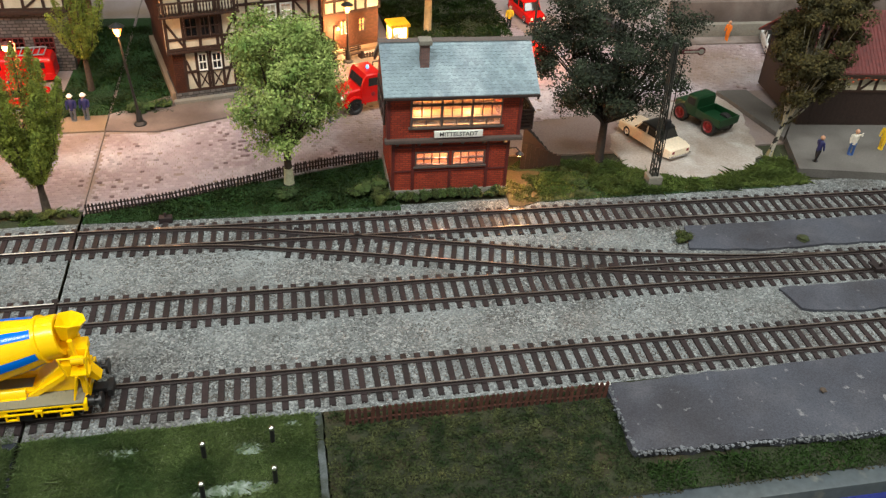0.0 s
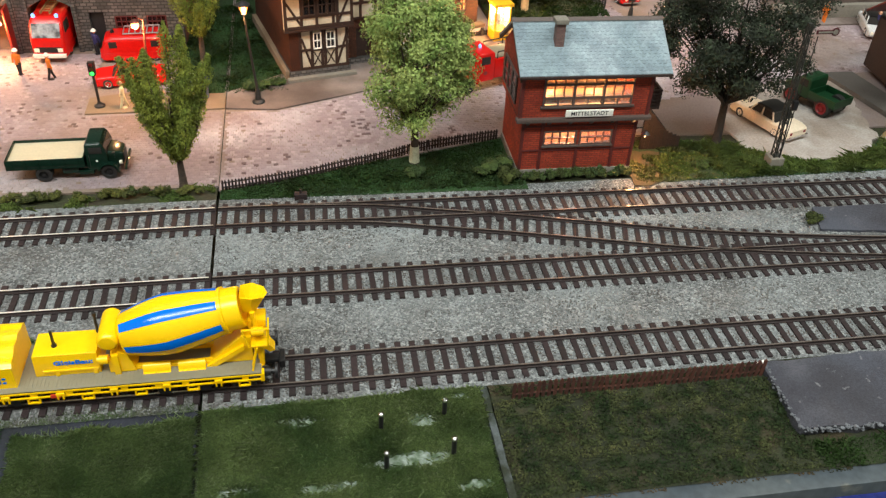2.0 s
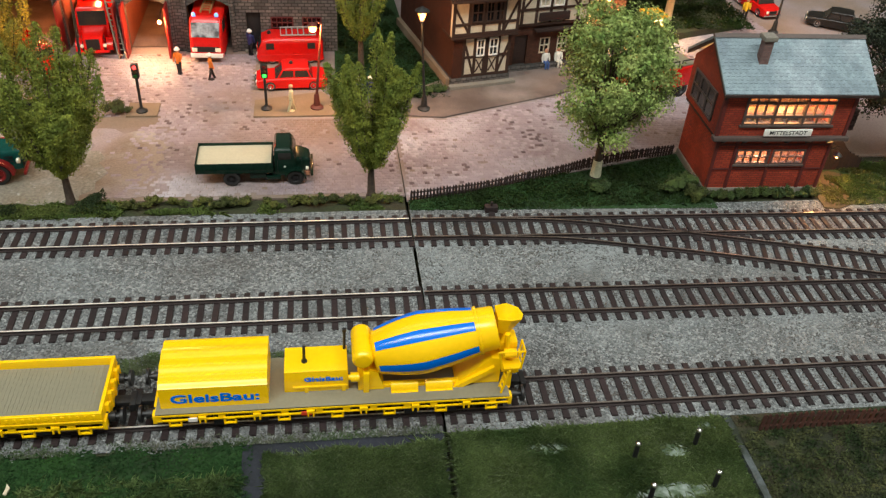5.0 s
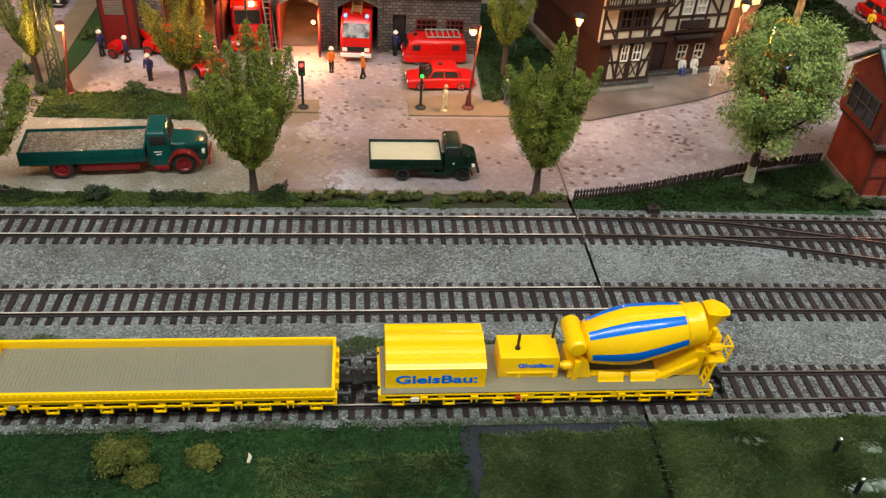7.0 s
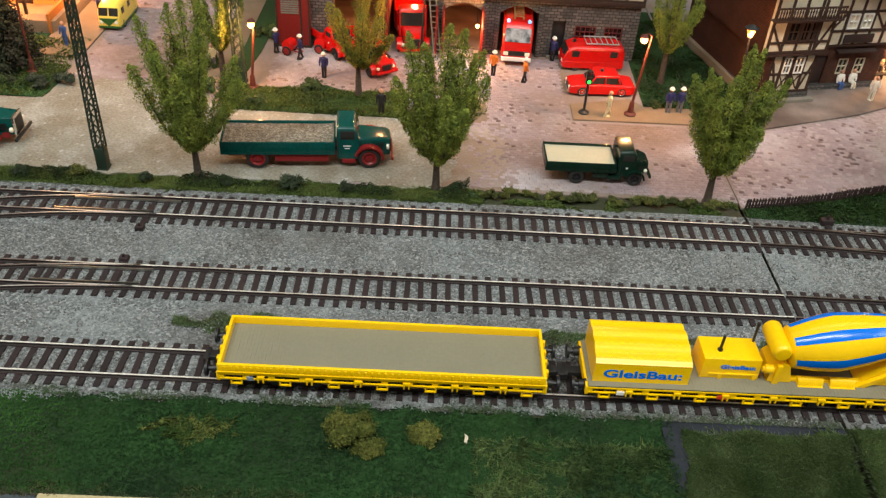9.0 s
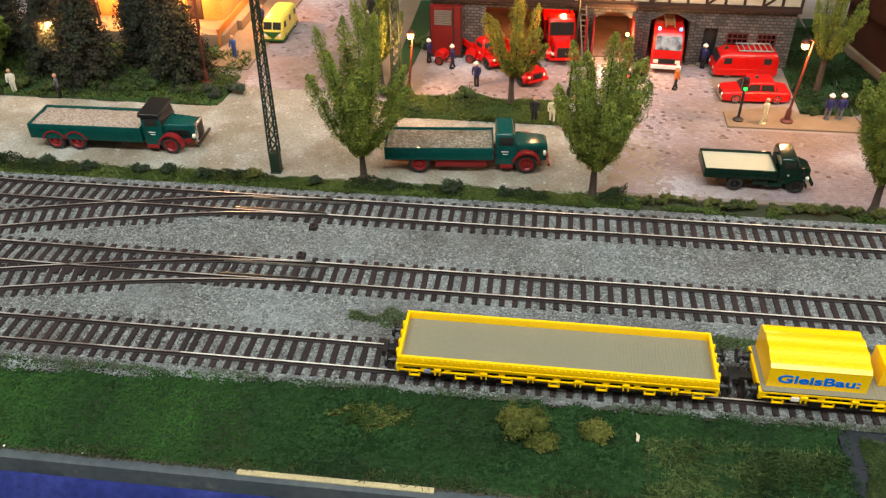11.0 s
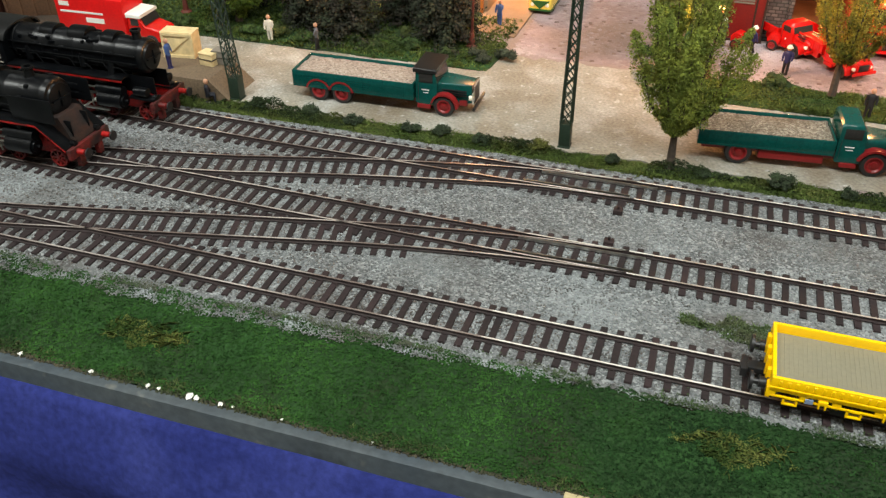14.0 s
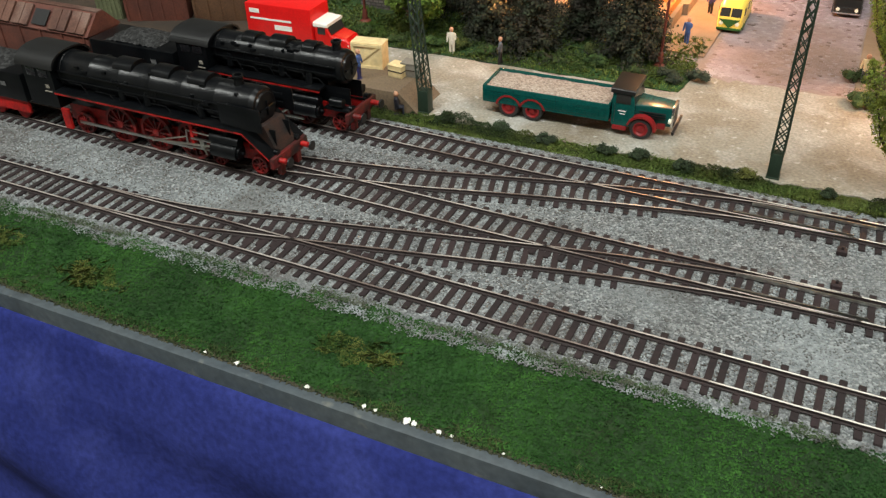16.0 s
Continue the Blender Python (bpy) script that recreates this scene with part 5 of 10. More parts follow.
def timbered_house():
    h = thing("timbered_house", 44, 158, 0, 13, "half-timbered house with cream infill, dark beams and brown tiled side", "house")
    part("plinth", Geo().box(-1, 43, -1, 40, -1, 7, bev=0.3).box(41, 108, 12, 40, -1, 5, bev=0.3), STONEWALL, h)
    part("step", Geo().box(-3, 46, -5.5, -1, -1, 3.2, bev=0.3), CONCRETE, h)
    part("side_wall", Geo().box(-0.2, 2.2, 3, 112, 5, 37), BROWNTILE, h, "brown tile-hung side wall", smooth=0)
    part("side_wall", Geo().box(-3.4, -1, 0, 112, 37, 84), BROWNTILE, h, "brown tile-hung side wall", smooth=0)
    part("side_plinth", Geo().box(-3.6, 0, 2, 112, -1, 6.5, bev=0.4), TAN, h, "tan plinth course")
    # ground floor of the bay
    part("corner_pier", Geo().box(-0.2, 6.5, -0.2, 3, 7, 37), BROWNTILE, h)
    timber_front(h, 6.5, 42, 7, 37, 0, (7.5, 15.5, 22.8, 25, 33, 40.8), (8, 21.5, 36), ((15.0, 9, 8.5, 30), (33.5, 9, 40.5, 30)), holes=())
    for a, b in ((16.5, 22.3), (25.6, 32.2)):
        window(h, a, b, 21.8, 34, -0.9, 2, 2, mat=WHITE, pane=PANEDARK, w=0.7, bars=0.4)
        for k in range(2):
            xm = (a + b) / 2
            part("lattice", Geo().prism([(xm - 3, 10.2), (xm - 2, 10.2), (xm + 3, 19.5), (xm + 2, 19.5)][:: 1], -0.45, 0.2, "y").prism([(xm + 3, 10.2), (xm + 2, 10.2), (xm - 3, 19.5), (xm - 2, 19.5)][::-1], -0.4, 0.2, "y"), BEAM, h) if k == 0 else None
    part("side_of_bay", Geo().box(40, 42, 3, 14, 7, 37), BEAM, h)
    # overhanging upper floor
    part("jetty", Geo().box(-3.6, 45, -4, 14, 36.4, 38.4, bev=0.3), BEAM, h)
    timber_front(h, -3.4, 44.6, 38.4, 84, -3.4, (-2.4, 8.5, 19, 30.5, 33.5, 43.6), (39.6, 46.6, 62, 80), ((8, 41, -2, 58), (34, 41, 43.2, 61)))
    for a, b in ((9.6, 18.2), (19.8, 26), (26.4, 32.6)):
        window(h, a, b, 47.4, 61.2, -4.3, 2, 2, mat=BEAM, pane=PANEDARK, w=0.8)
    part("bay_side", Geo().box(42.4, 44.6, -0.4, 14, 38.4, 84), CREAM, h)
    # balcony above
    b = part("balcony", Geo().box(-6, 46, -9, -3.8, 63, 64.4, bev=0.2), BEAM, h, "dark turned-wood balcony")
    part("rail", Geo().box(-6, 46, -9, -8, 72, 73.2), BEAM, b)
    for k in range(26):
        part("baluster", Geo().lathe([(0.3, 64.4), (0.75, 66), (0.35, 68), (0.7, 70), (0.3, 72)], 6, at=Matrix.Translation((-5 + k * 2.0, -8.5, 0))), BEAM, b)
    # wing
    part("wing_wall", holed(42, 108, 5, 34, 14, 17, [(72, 80, 12, 24), (86, 94, 12, 24), (52, 62, 5, 27)]), BROWNBRICK, h, smooth=0)
    for a in (72, 86):
        window(h, a, a + 8, 12, 24, 14.2, 2, 2, mat=CREAM, pane=PANEDARK, w=0.8)
    part("door", Geo().box(52, 62, 15.4, 16.4, 5, 27, bev=0.2), DARKWOOD, h, "dark panelled door")
    part("awning", Geo().box(66, 98, 9, 14, 30, 31.6, bev=0.3), DARKWOOD, h)
    timber_front(h, 42, 108, 34, 84, 13, (45, 55, 66, 77, 88, 99, 107), (35, 46, 60, 80), ((56, 47, 65, 59), (98, 47, 89, 59)))
    for a in (67.5, 78.5):
        window(h, a, a + 8, 47.5, 58.5, 12.2, 2, 2, mat=WHITE, pane=PANEDARK, w=0.7)
    part("sign_board", Geo().box(68, 92, 11.3, 12.4, 37, 43.5, bev=0.4), DARKWOOD, h, "dark carved sign board")
    part("wing_end", Geo().box(105.6, 108, 17, 110, -1, 84), BROWNBRICK, h)
    part("back_wall", Geo().box(0, 108, 110, 112, -1, 84), BROWNTILE, h)
    part("roof", Geo().prism([(-10, 83), (-10, 81), (55, 110), (114, 81), (114, 83), (55, 112.5)], -10, 116, "y"), ROOFRED, h, "dark red tiled roof", smooth=0)
    return h


timbered_house()


def lit_house():
    h = thing("tavern_house", 150, 234, 0, 22, "brown brick house with timbered upper floor and orange-lit windows", "house")
    part("wall", holed(0, 48, -1, 31, 0, 3, [(3, 9, 0, 22), (14, 21, 13, 25), (30, 37, 13, 25)]), BROWNBRICK, h, smooth=0)
    part("door", Geo().box(3, 9, 1.4, 2.4, 0, 22, bev=0.2), DARKWOOD, h)
    # the room's orange lamplight is mixed into its wall colour
    lit = surface("lamplit_room_orange", lin(0.95, 0.72, 0.35), 0.8)
    for a in (14, 30):
        window(h, a, a + 7, 13, 25, 0.2, 2, 2, mat=BEAM)
    part("inner_wall", Geo().box(0, 48, 16, 17, -1, 31), lit, h)
    part("floor_slab", Geo().box(0, 48, 3, 17, 29, 31), lit, h)
    timber_front(h, -1, 49, 31, 70, -1.5, (0, 9, 18, 27, 36, 48), (32, 42, 56, 68), ((1, 43, 8, 55), (47, 43, 37, 55)))
    for x in (0, 46):
        part("side_wall", Geo().box(x, x + 2, 3, 60, -1, 70), BROWNBRICK, h)
    part("back_wall", Geo().box(0, 48, 58, 60, -1, 70), BROWNBRICK, h)
    part("pavement_step", Geo().box(-2, 52, -7, 0, -1, 2.2, bev=0.3), TAN, h)
    part("roof", Geo().prism([(-6, 69), (24, 92), (54, 69), (54, 71), (24, 94), (-6, 71)][::-1], -6, 64, "y"), ROOFRED, h, "dark red tiled roof", smooth=0)
    l = part("wall_lamp", Geo().tube([(10.5, 0, 22), (10.5, -3.5, 22.4)], 0.4, 6), BLACK, h)
    part("bulb", Geo().blob((10.5, -3.8, 20.8), 1.3, 1, 0, 2), WARM, l)


lit_house()
bulb_light(161.5, 232.5, 20, 0.16)
bulb_light(168, 250, 20, 0.18)


def fire_station():
    h = thing("fire_station", -300, 218, 0, 0, "grey stone fire station with open red gates and timbered upper floor", "building")
    L = 268.0
    gates = [(40, 76), (80, 117), (122, 151), (164, 193)]
    holes = [(a, b, -1, 39) for a, b in gates] + [(204, 214, 0, 29), (221, 237, 13, 26), (243, 257, 13, 26)]
    part("wall", holed(0, L, -1, 43, 0, 7, holes), STONEWALL, h, smooth=0)
    for a, b in gates[2:]:
        # arched head of the gate
        n = 12
        arc = [(a + (b - a) * k / n, 33 + 6 * math.sin(math.pi * k / n)) for k in range(n + 1)]
        part("gate_arch", Geo().prism([(a, 39.2), (a, 33)] + arc[1:-1] + [(b, 33), (b, 39.2)], 0.3, 6.7, "y"), STONEWALL, h, smooth=0)
    for a, b in gates:
        for x in (a - 3.2, b):
            part("pillar", Geo().box(x, x + 3.2, -1.6, 1, -1, 39, bev=0.4), STONEWALL, h)
    red = surface("red_gate_paint", lin(0.48, 0.09, 0.075), 0.5, vary=0.15)
    for a, b in gates[1:3]:
        for x, s in ((a, -1), (b, 1)):
            part("gate_leaf", Geo().box(x - 0.7, x + 0.7, -13, -0.6, 0, 37, bev=0.2), red, h, "open red gate leaf")
    part("door", Geo().box(204, 214, 3.0, 4.2, 0, 29, bev=0.2), surface("black_door", lin(0.13, 0.13, 0.14), 0.5), h)
    part("door_step", Geo().box(202, 216, -3, 0, -1, 1.6, bev=0.2), CONCRETE, h)
    for a, b in ((221, 237), (243, 257)):
        window(h, a, b, 13, 26, 0.4, 4, 3, mat=surface("dark_red_frame", lin(0.34, 0.1, 0.1)), pane=PANEDARK, w=1.0, bars=0.6)
        part("window_sill", Geo().box(a - 1, b + 1, -1, 0.6, 11.6, 13, bev=0.2), CONCRETE, h)
    part("floor_beam", Geo().box(-2, L + 2, -2.4, 2, 43, 46, bev=0.3), BEAM, h)
    posts = [k * 13.4 + 1 for k in range(21)]
    timber_front(h, 0, L, 46, 74, -1.2, posts, (47, 58, 73), [(posts[k] + 1, 48, posts[k + 1] - 1, 57) for k in range(0, 20, 3)])
    part("inner_back", Geo().box(0, L, 92, 95, -1, 46), surface("sooty_back_wall", lin(0.42, 0.30, 0.24), 0.85), h)
    part("inner_floor", Geo().box(0, L, 7, 92, -1, 0.3), GREYPAVE, h)
    part("inner_ceiling", Geo().box(0, L, 7, 92, 43, 46), BEAM, h)
    for x in (0, 78, 119, 155, 196, L - 3):
        part("inner_wall", Geo().box(x, x + 3, 7, 92, -1, 43), surface("red_brown_inner_wall", lin(0.50, 0.26, 0.18), 0.8) if x == 0 else bpy.data.materials["red_brown_inner_wall"], h)
    part("roof", Geo().prism([(-8, 73), (-8, 75), (45, 104), (98, 75), (98, 73), (45, 101.5)], -4, L + 4, "x"), ROOFRED, h, "dark red tiled roof", smooth=0)
    part("hose_shed", Geo().box(-2, 23, -6, 0, 0, 40, bev=0.4), red, h, "dark red boarded hose shed")
    for k in range(7):
        part("louvre", Geo().box(2, 15, -6.7, -5.8, 26 + k * 1.7, 27 + k * 1.7), CONCRETE, h)
    for x in (-2, 16, 22):
        part("shed_post", Geo().box(x, x + 1.2, -6.8, -5.8, 0, 40), BEAM, h)
    part("shed_base", Geo().box(-3, 24, -7, 0, -1, 1.6), BEAM, h)


fire_station()
for x, y, z, p in ((-163.5, 262, 36, 0.06), (-200, 245, 37, 0.13), (-242, 245, 37, 0.13), (-121, 262, 37, 0.04)):
    bulb_light(x, y, z, p, (1.0, 0.34, 0.11))


def goods_shed():
    h = thing("goods_shed", 468, 76, 5, -6, "dark boarded shed with timbered band and dark red tiled roof", "building")
    L = 240.0
    wall = part("wall", Geo().box(0, 240, 0.6, 2.2, 0, 25), DARKWOOD, h, "dark boarded wall", smooth=0)
    me = Geo().box(0, 3.8, 0, 0.6, 0, 25).mesh("board", [DARKWOOD], 0)
    for k in range(60):
        part("board", me, DARKWOOD, wall, at=(k * 4, 0, 0))
    timber_front(h, 0, L, 25, 38, 0, [1 + k * 11.9 for k in range(21)], (26, 37.2), [(2 + k * 35.7, 27, 11 + k * 35.7, 36) for k in range(6)])
    part("end_wall", Geo().box(0, 2, 2.2, 70, 0, 38), DARKWOOD, h)
    part("back_wall", Geo().box(0, L, 68, 70, 0, 38), DARKWOOD, h)
    y0, yr, y1, ze, zr = -2.5, 35, 80, 38.5, 70
    roof = part("roof", Geo().prism([(y0, ze + 1), (y0, ze - 0.6), (yr, zr - 1), (y1, ze - 0.6), (y1, ze + 1), (yr, zr + 0.6)], -6, L, "x"), ROOFRED, h, "dark red tiled roof", smooth=0)
    g = Geo()
    for r in range(18):
        for k in range(58):
            u0, u1 = r / 18, (r + 1.1) / 18
            ya, yb = y0 + (yr - y0) * u0, y0 + (yr - y0) * u1
            za, zb = ze + 1 + (zr - ze - 0.4) * u0 + 0.5, ze + 1 + (zr - ze - 0.4) * u1 + 0.05
            x = -6 + k * 2.6
            v = [(x, ya, za - 0.2), (x + 1.3, ya, za + 0.35), (x + 2.5, ya, za - 0.2), (x + 2.5, yb, zb - 0.2), (x + 1.3, yb, zb + 0.35), (x, yb, zb - 0.2)]
            g.add(v, [(0, 1, 4, 5), (1, 2, 3, 4)])
    tagged(part("roof_tiles", g, ROOFRED, roof, smooth=0), kind="stuff")
    part("fascia", Geo().box(-6, L, y0 - 0.8, y0 + 0.4, ze - 2, ze + 0.6), BEAM, roof)
    g = Geo()
    for k in range(90):
        g.blob((-2 + k * 2.1 + rng.normal(0, 0.4), y0 - 0.4 + rng.normal(0, 0.5), ze - 2.4 + rng.normal(0, 0.5)), 0.7 + 0.3 * rng.random(), 0.8, 0.3, 1)
    tagged(part("eaves_flowers", g, surface("flower_box_red", lin(0.7, 0.35, 0.22), 0.9, island=0.5), roof), kind="stuff")


goods_shed()


def station():
    h = thing("station_building", -610, 232, 0, 0, "low station building with orange-lit platform side behind dark trees", "building")
    # wall coloured as it looks under the orange platform lamps
    lit = surface("lamplit_station_wall", lin(0.78, 0.52, 0.28), 0.8)
    part("wall", Geo().box(0, 130, 14, 18, -1, 60), lit, h)
    part("side_wall", Geo().box(126, 130, 18, 120, -1, 60), lit, h)
    part("platform", Geo().box(-6, 142, -18, 13.9, -1, 9, bev=0.5), TAN, h, "tan loading platform")
    part("platform", Geo().box(130.1, 146, 14, 140, -1, 9, bev=0.5), TAN, h, "tan loading platform")
    part("platform_wall", Geo().box(137, 139, -20, 130, -1, 15, bev=0.3), surface("orange_board_fence", lin(0.74, 0.45, 0.2)), h)
    part("canopy", Geo().box(-8, 136, -12, 20, 40, 43, bev=0.4), DARKWOOD, h)
    for k in range(5):
        part("canopy_post", Geo().box(4 + k * 28, 6 + k * 28, -8, -6, 9, 40), DARKWOOD, h)
    for k in range(4):
        part("door", Geo().box(12 + k * 30, 24 + k * 30, 13.2, 14.1, 9, 32, bev=0.2), DARKWOOD, h)


station()
bulb_light(-505, 228, 34, 0.3, (1.0, 0.42, 0.13))
bulb_light(-455, 262, 40, 0.3, (1.0, 0.45, 0.16))
bulb_light(-568, 228, 34, 0.3, (1.0, 0.42, 0.13))


# ---- vehicles; each faces +x from the middle of its base ----
def paint(name, c, rough=0.3, **k):
    return surface(name, c, rough, vary=k.pop("vary", 0.08), grain=700, bump=0.03, blotch=90, **k)


TEAL = paint("teal_green_lacquer", lin(0.05, 0.30, 0.28), 0.17, vary=0.15, spec=0.35)
DKGREEN = paint("dark_green_lacquer", lin(0.07, 0.165, 0.13), 0.15, vary=0.15, spec=0.35)
MIDGREEN = paint("leaf_green_lacquer", lin(0.06, 0.23, 0.12), 0.4)
FIRERED = paint("fire_red_lacquer", lin(0.79, 0.085, 0.07), 0.26)
DARKRED = paint("dark_red_lacquer", lin(0.52, 0.10, 0.11), 0.4)
BEIGE = paint("beige_car_lacquer", lin(0.93, 0.86, 0.76), 0.28)
VANYELLOW = paint("pale_yellow_lacquer", lin(0.95, 0.83, 0.36), 0.3)
CARBLACK = paint("black_lacquer", (0.013, 0.012, 0.012), 0.3, spec=0.4)
CREAMBED = surface("cream_bed_floor", lin(0.78, 0.74, 0.63), 0.6, vary=0.06)
RUBBER = surface("tyre_rubber", (0.018, 0.017, 0.016), 0.8, vary=0.2)
CHROME = surface("chrome", (0.8, 0.8, 0.8), 0.15, metal=1.0, vary=0.02, bump=0)
LENS = surface("headlight_lens", lin(0.95, 0.93, 0.85), 0.1, vary=0.02, bump=0)
LOAD = gravel("reddish_gravel_load", [lin(0.50, 0.44, 0.40), lin(0.63, 0.57, 0.52), lin(0.72, 0.67, 0.62)], 1100)
LOADGREY = gravel("grey_gravel_load", [lin(0.38, 0.35, 0.31), lin(0.50, 0.47, 0.42), lin(0.66, 0.64, 0.58)], 1100, tint=lin(0.33, 0.27, 0.20), tint_scale=55)
CARGLASS = surface("car_window_glass", (0.03, 0.028, 0.026), 0.08, vary=0.1, bump=0)


def wheel(parent, x, y, r, w, rim_mat, name="wheel"):
    s = 1 if y > 0 else -1
    at = Matrix.Translation((x, y, r)) @ Euler((radians(-90 * s), 0, 0)).to_matrix().to_4x4()
    wh = part(name, Geo().lathe([(r * 0.62, -w), (r * 0.94, -w), (r, -w * 0.7), (r, w * 0.1), (r * 0.93, w * 0.3), (r * 0.66, w * 0.3)], 20, at=at, ring=True), RUBBER, parent)
    part("rim", Geo().lathe([(r * 0.67, -w * 0.6), (r * 0.68, w * 0.30), (r * 0.58, w * 0.33), (r * 0.46, w * 0.02), (r * 0.25, w * 0.06), (r * 0.22, w * 0.3), (r * 0.08, w * 0.32)], 16, at=at), rim_mat, wh)
    return wh


def fender(parent, x, y, r, w, mat, a0=10, a1=170, drop=0.0):
    g, rows = Geo(), []
    for a in np.linspace(radians(a0), radians(a1), 9):
        rows.append([(x + k * math.cos(a), y + s * w / 2, r * 0.95 + k * math.sin(a)) for k, s in ((r * 1.14, -1), (r * 1.32, -1), (r * 1.32, 1), (r * 1.14, 1))])
    g.loft(rows)
    return part("mudguard", g, mat, parent)


def rounded(secs, n=5, mat=0):
    """A body lofted from sections (x, half width, z low, z high, corner radius)."""
    rings = []
    for x, hw, z0, z1, r in secs:
        ring = []
        for cy, cz, a0 in ((hw - r, z1 - r, 0), (-hw + r, z1 - r, 90)):
            ring += [(x, cy + r * math.cos(radians(a0 + 90 * k / n)), cz + r * math.sin(radians(a0 + 90 * k / n))) for k in range(n + 1)]
        ring += [(x, -hw, z0), (x, hw, z0)]
        rings.append(ring)
    return Geo().loft(rings)


def lorry(name, x, y, rz, L, W, bed, cab, body, chassis, rims, rears, front, label, load=None, roof=None, bedz=(11, 18), cabz=27, floor=None, r=6.2, hoodz=18.5):
    """A bonneted lorry. bed: its share of the length in mm from the tail; cab: where the cab ends; rears, front: axle places from the tail."""
    t = thing(name, x, y, 0, rz, label, "lorry", "parked lorries")
    X = lambda a: a - L / 2
    h = W / 2
    part("chassis", Geo().box(X(3), X(L - 6), -h * 0.5, h * 0.5, 5.0, bedz[0] - 0.5, bev=0.5), chassis, t)
    part("bed_floor", Geo().box(X(0), X(bed), -h, h, bedz[0] - 1.2, bedz[0], bev=0.2), body, t)
    for s in (-1, 1):
        g = Geo().box(X(0), X(bed), s * (h - 0.45) - 0.45, s * (h - 0.45) + 0.45, bedz[0], bedz[1], bev=0.15)
        part("side_board", g, body, t)
        if roof:
            for k in range(3):
                xa, xb = X(bed * (0.02 + k / 3)), X(bed * (0.31 + k / 3))
                for q in range(5):
                    zz = bedz[0] + 0.9 + q * 1.25
                    part("side_rib", Geo().box(xa, xb, s * h - 0.12 if s > 0 else -h - 0.22, s * h + 0.22 if s > 0 else -h + 0.12, zz, zz + 0.55), body, t)
        for k in range(6):
            xx = X(bed * (k + 0.5) / 6)
            part("stake", Geo().box(xx - 0.5, xx + 0.5, s * h - 0.2 if s > 0 else -h - 0.35, s * h + 0.35 if s > 0 else -h + 0.2, bedz[0] - 1, bedz[1] - 0.4), body, t)
    for xx in (X(0.45), X(bed - 0.45)):
        part("end_board", Geo().box(xx - 0.45, xx + 0.45, -h + 0.9, h - 0.9, bedz[0], bedz[1], bev=0.15), body, t)
    if load:
        nx, ny = 40, 16
        v = [(X(1) + (bed - 2) * i / nx, -h + 1 + (W - 2) * j / ny, bedz[1] - 1.6 + 1.4 * abs(math.sin(math.pi * i / nx) * math.sin(math.pi * j / ny)) ** 0.5 + 0.5 * noise.noise((i * 0.35, j * 0.35, x))) for j in range(ny + 1) for i in range(nx + 1)]
        f = [(j * (nx + 1) + i, j * (nx + 1) + i + 1, (j + 1) * (nx + 1) + i + 1, (j + 1) * (nx + 1) + i) for j in range(ny) for i in range(nx)]
        part("load", Geo().add(v, f), load, t, "heaped gravel load", smooth=60)
    elif floor:
        part("bed_lining", Geo().box(X(0.9), X(bed - 0.9), -h + 0.9, h - 0.9, bedz[0], bedz[1] - 1.5), floor, t, "cream bed floor")
    cw = h * 0.86
    part("cab", rounded([(X(bed + 1), cw, 6.5, cabz - 1.2, 2.2), (X(bed + 2), cw, 6.0, cabz, 2.6), (X(cab - 3.0), cw, 6.0, cabz, 2.6), (X(cab - 1.6), cw, 6.0, cabz - 1.6, 2.4), (X(cab), cw, 6.0, hoodz + 0.4, 1.4)]), body, t)
    if roof:
        part("cab_roof", rounded([(X(bed - 0.2), cw + 0.8, cabz - 1.9, cabz + 0.7, 0.9), (X(cab - 0.2), cw + 0.8, cabz - 1.9, cabz + 0.4, 0.9)]), roof, t, "black cab roof")
    zw = (hoodz + 0.6, cabz - 2.4)
    for s in (-1, 1):
        part("cab_window", Geo().box(X(bed + 3.0), X(cab - 2.4), s * cw - 0.25, s * cw + 0.25, *zw, bev=0.2), CARGLASS, t)
        part("door_line", Geo().box(X(bed + 2.4), X(bed + 2.7), s * cw - 0.15, s * cw + 0.15, 8, hoodz), BLACK, t)
        if r < 5:
            part("door_emblem", Geo().cyl((X(bed + 6.5), s * cw - 0.25, hoodz - 4), (X(bed + 6.5), s * cw + 0.25, hoodz - 4), 0.6, 12), WHITE, t, "small white disc")
            continue
        part("lettering_bar", Geo().box(X(bed + 4.5), X(bed + 9), s * cw - 0.2, s * cw + 0.2, hoodz - 4.0, hoodz - 3.5), WHITE, t)
        part("lettering_bar", Geo().box(X(bed + 5.5), X(bed + 8.6), s * cw - 0.2, s * cw + 0.2, hoodz - 5.6, hoodz - 5.2), WHITE, t)
    part("windscreen", Geo().prism([(X(cab - 1.7), zw[1] + 0.2), (X(cab - 0.2), zw[0]), (X(cab + 0.15), zw[0]), (X(cab - 1.35), zw[1] + 0.2)][::-1], -cw + 1.2, cw - 1.2, "y"), CARGLASS, t)
    if roof:
        part("bonnet", rounded([(X(cab - 0.2), cw * 0.72, 7, hoodz, 1.1), (X(L - 3.4), cw * 0.5, 7, hoodz - 0.5, 0.9)]), body, t)
        part("radiator", Geo().box(X(L - 3.4), X(L - 1.9), -cw * 0.52, cw * 0.52, 6.4, hoodz, bev=0.5), CHROME, t, "bright metal radiator shell")
        part("grille", Geo().box(X(L - 2.0), X(L - 1.7), -cw * 0.4, cw * 0.4, 7.2, hoodz - 1.6, bev=0.1), BLACK, t, "black radiator grille")
    else:
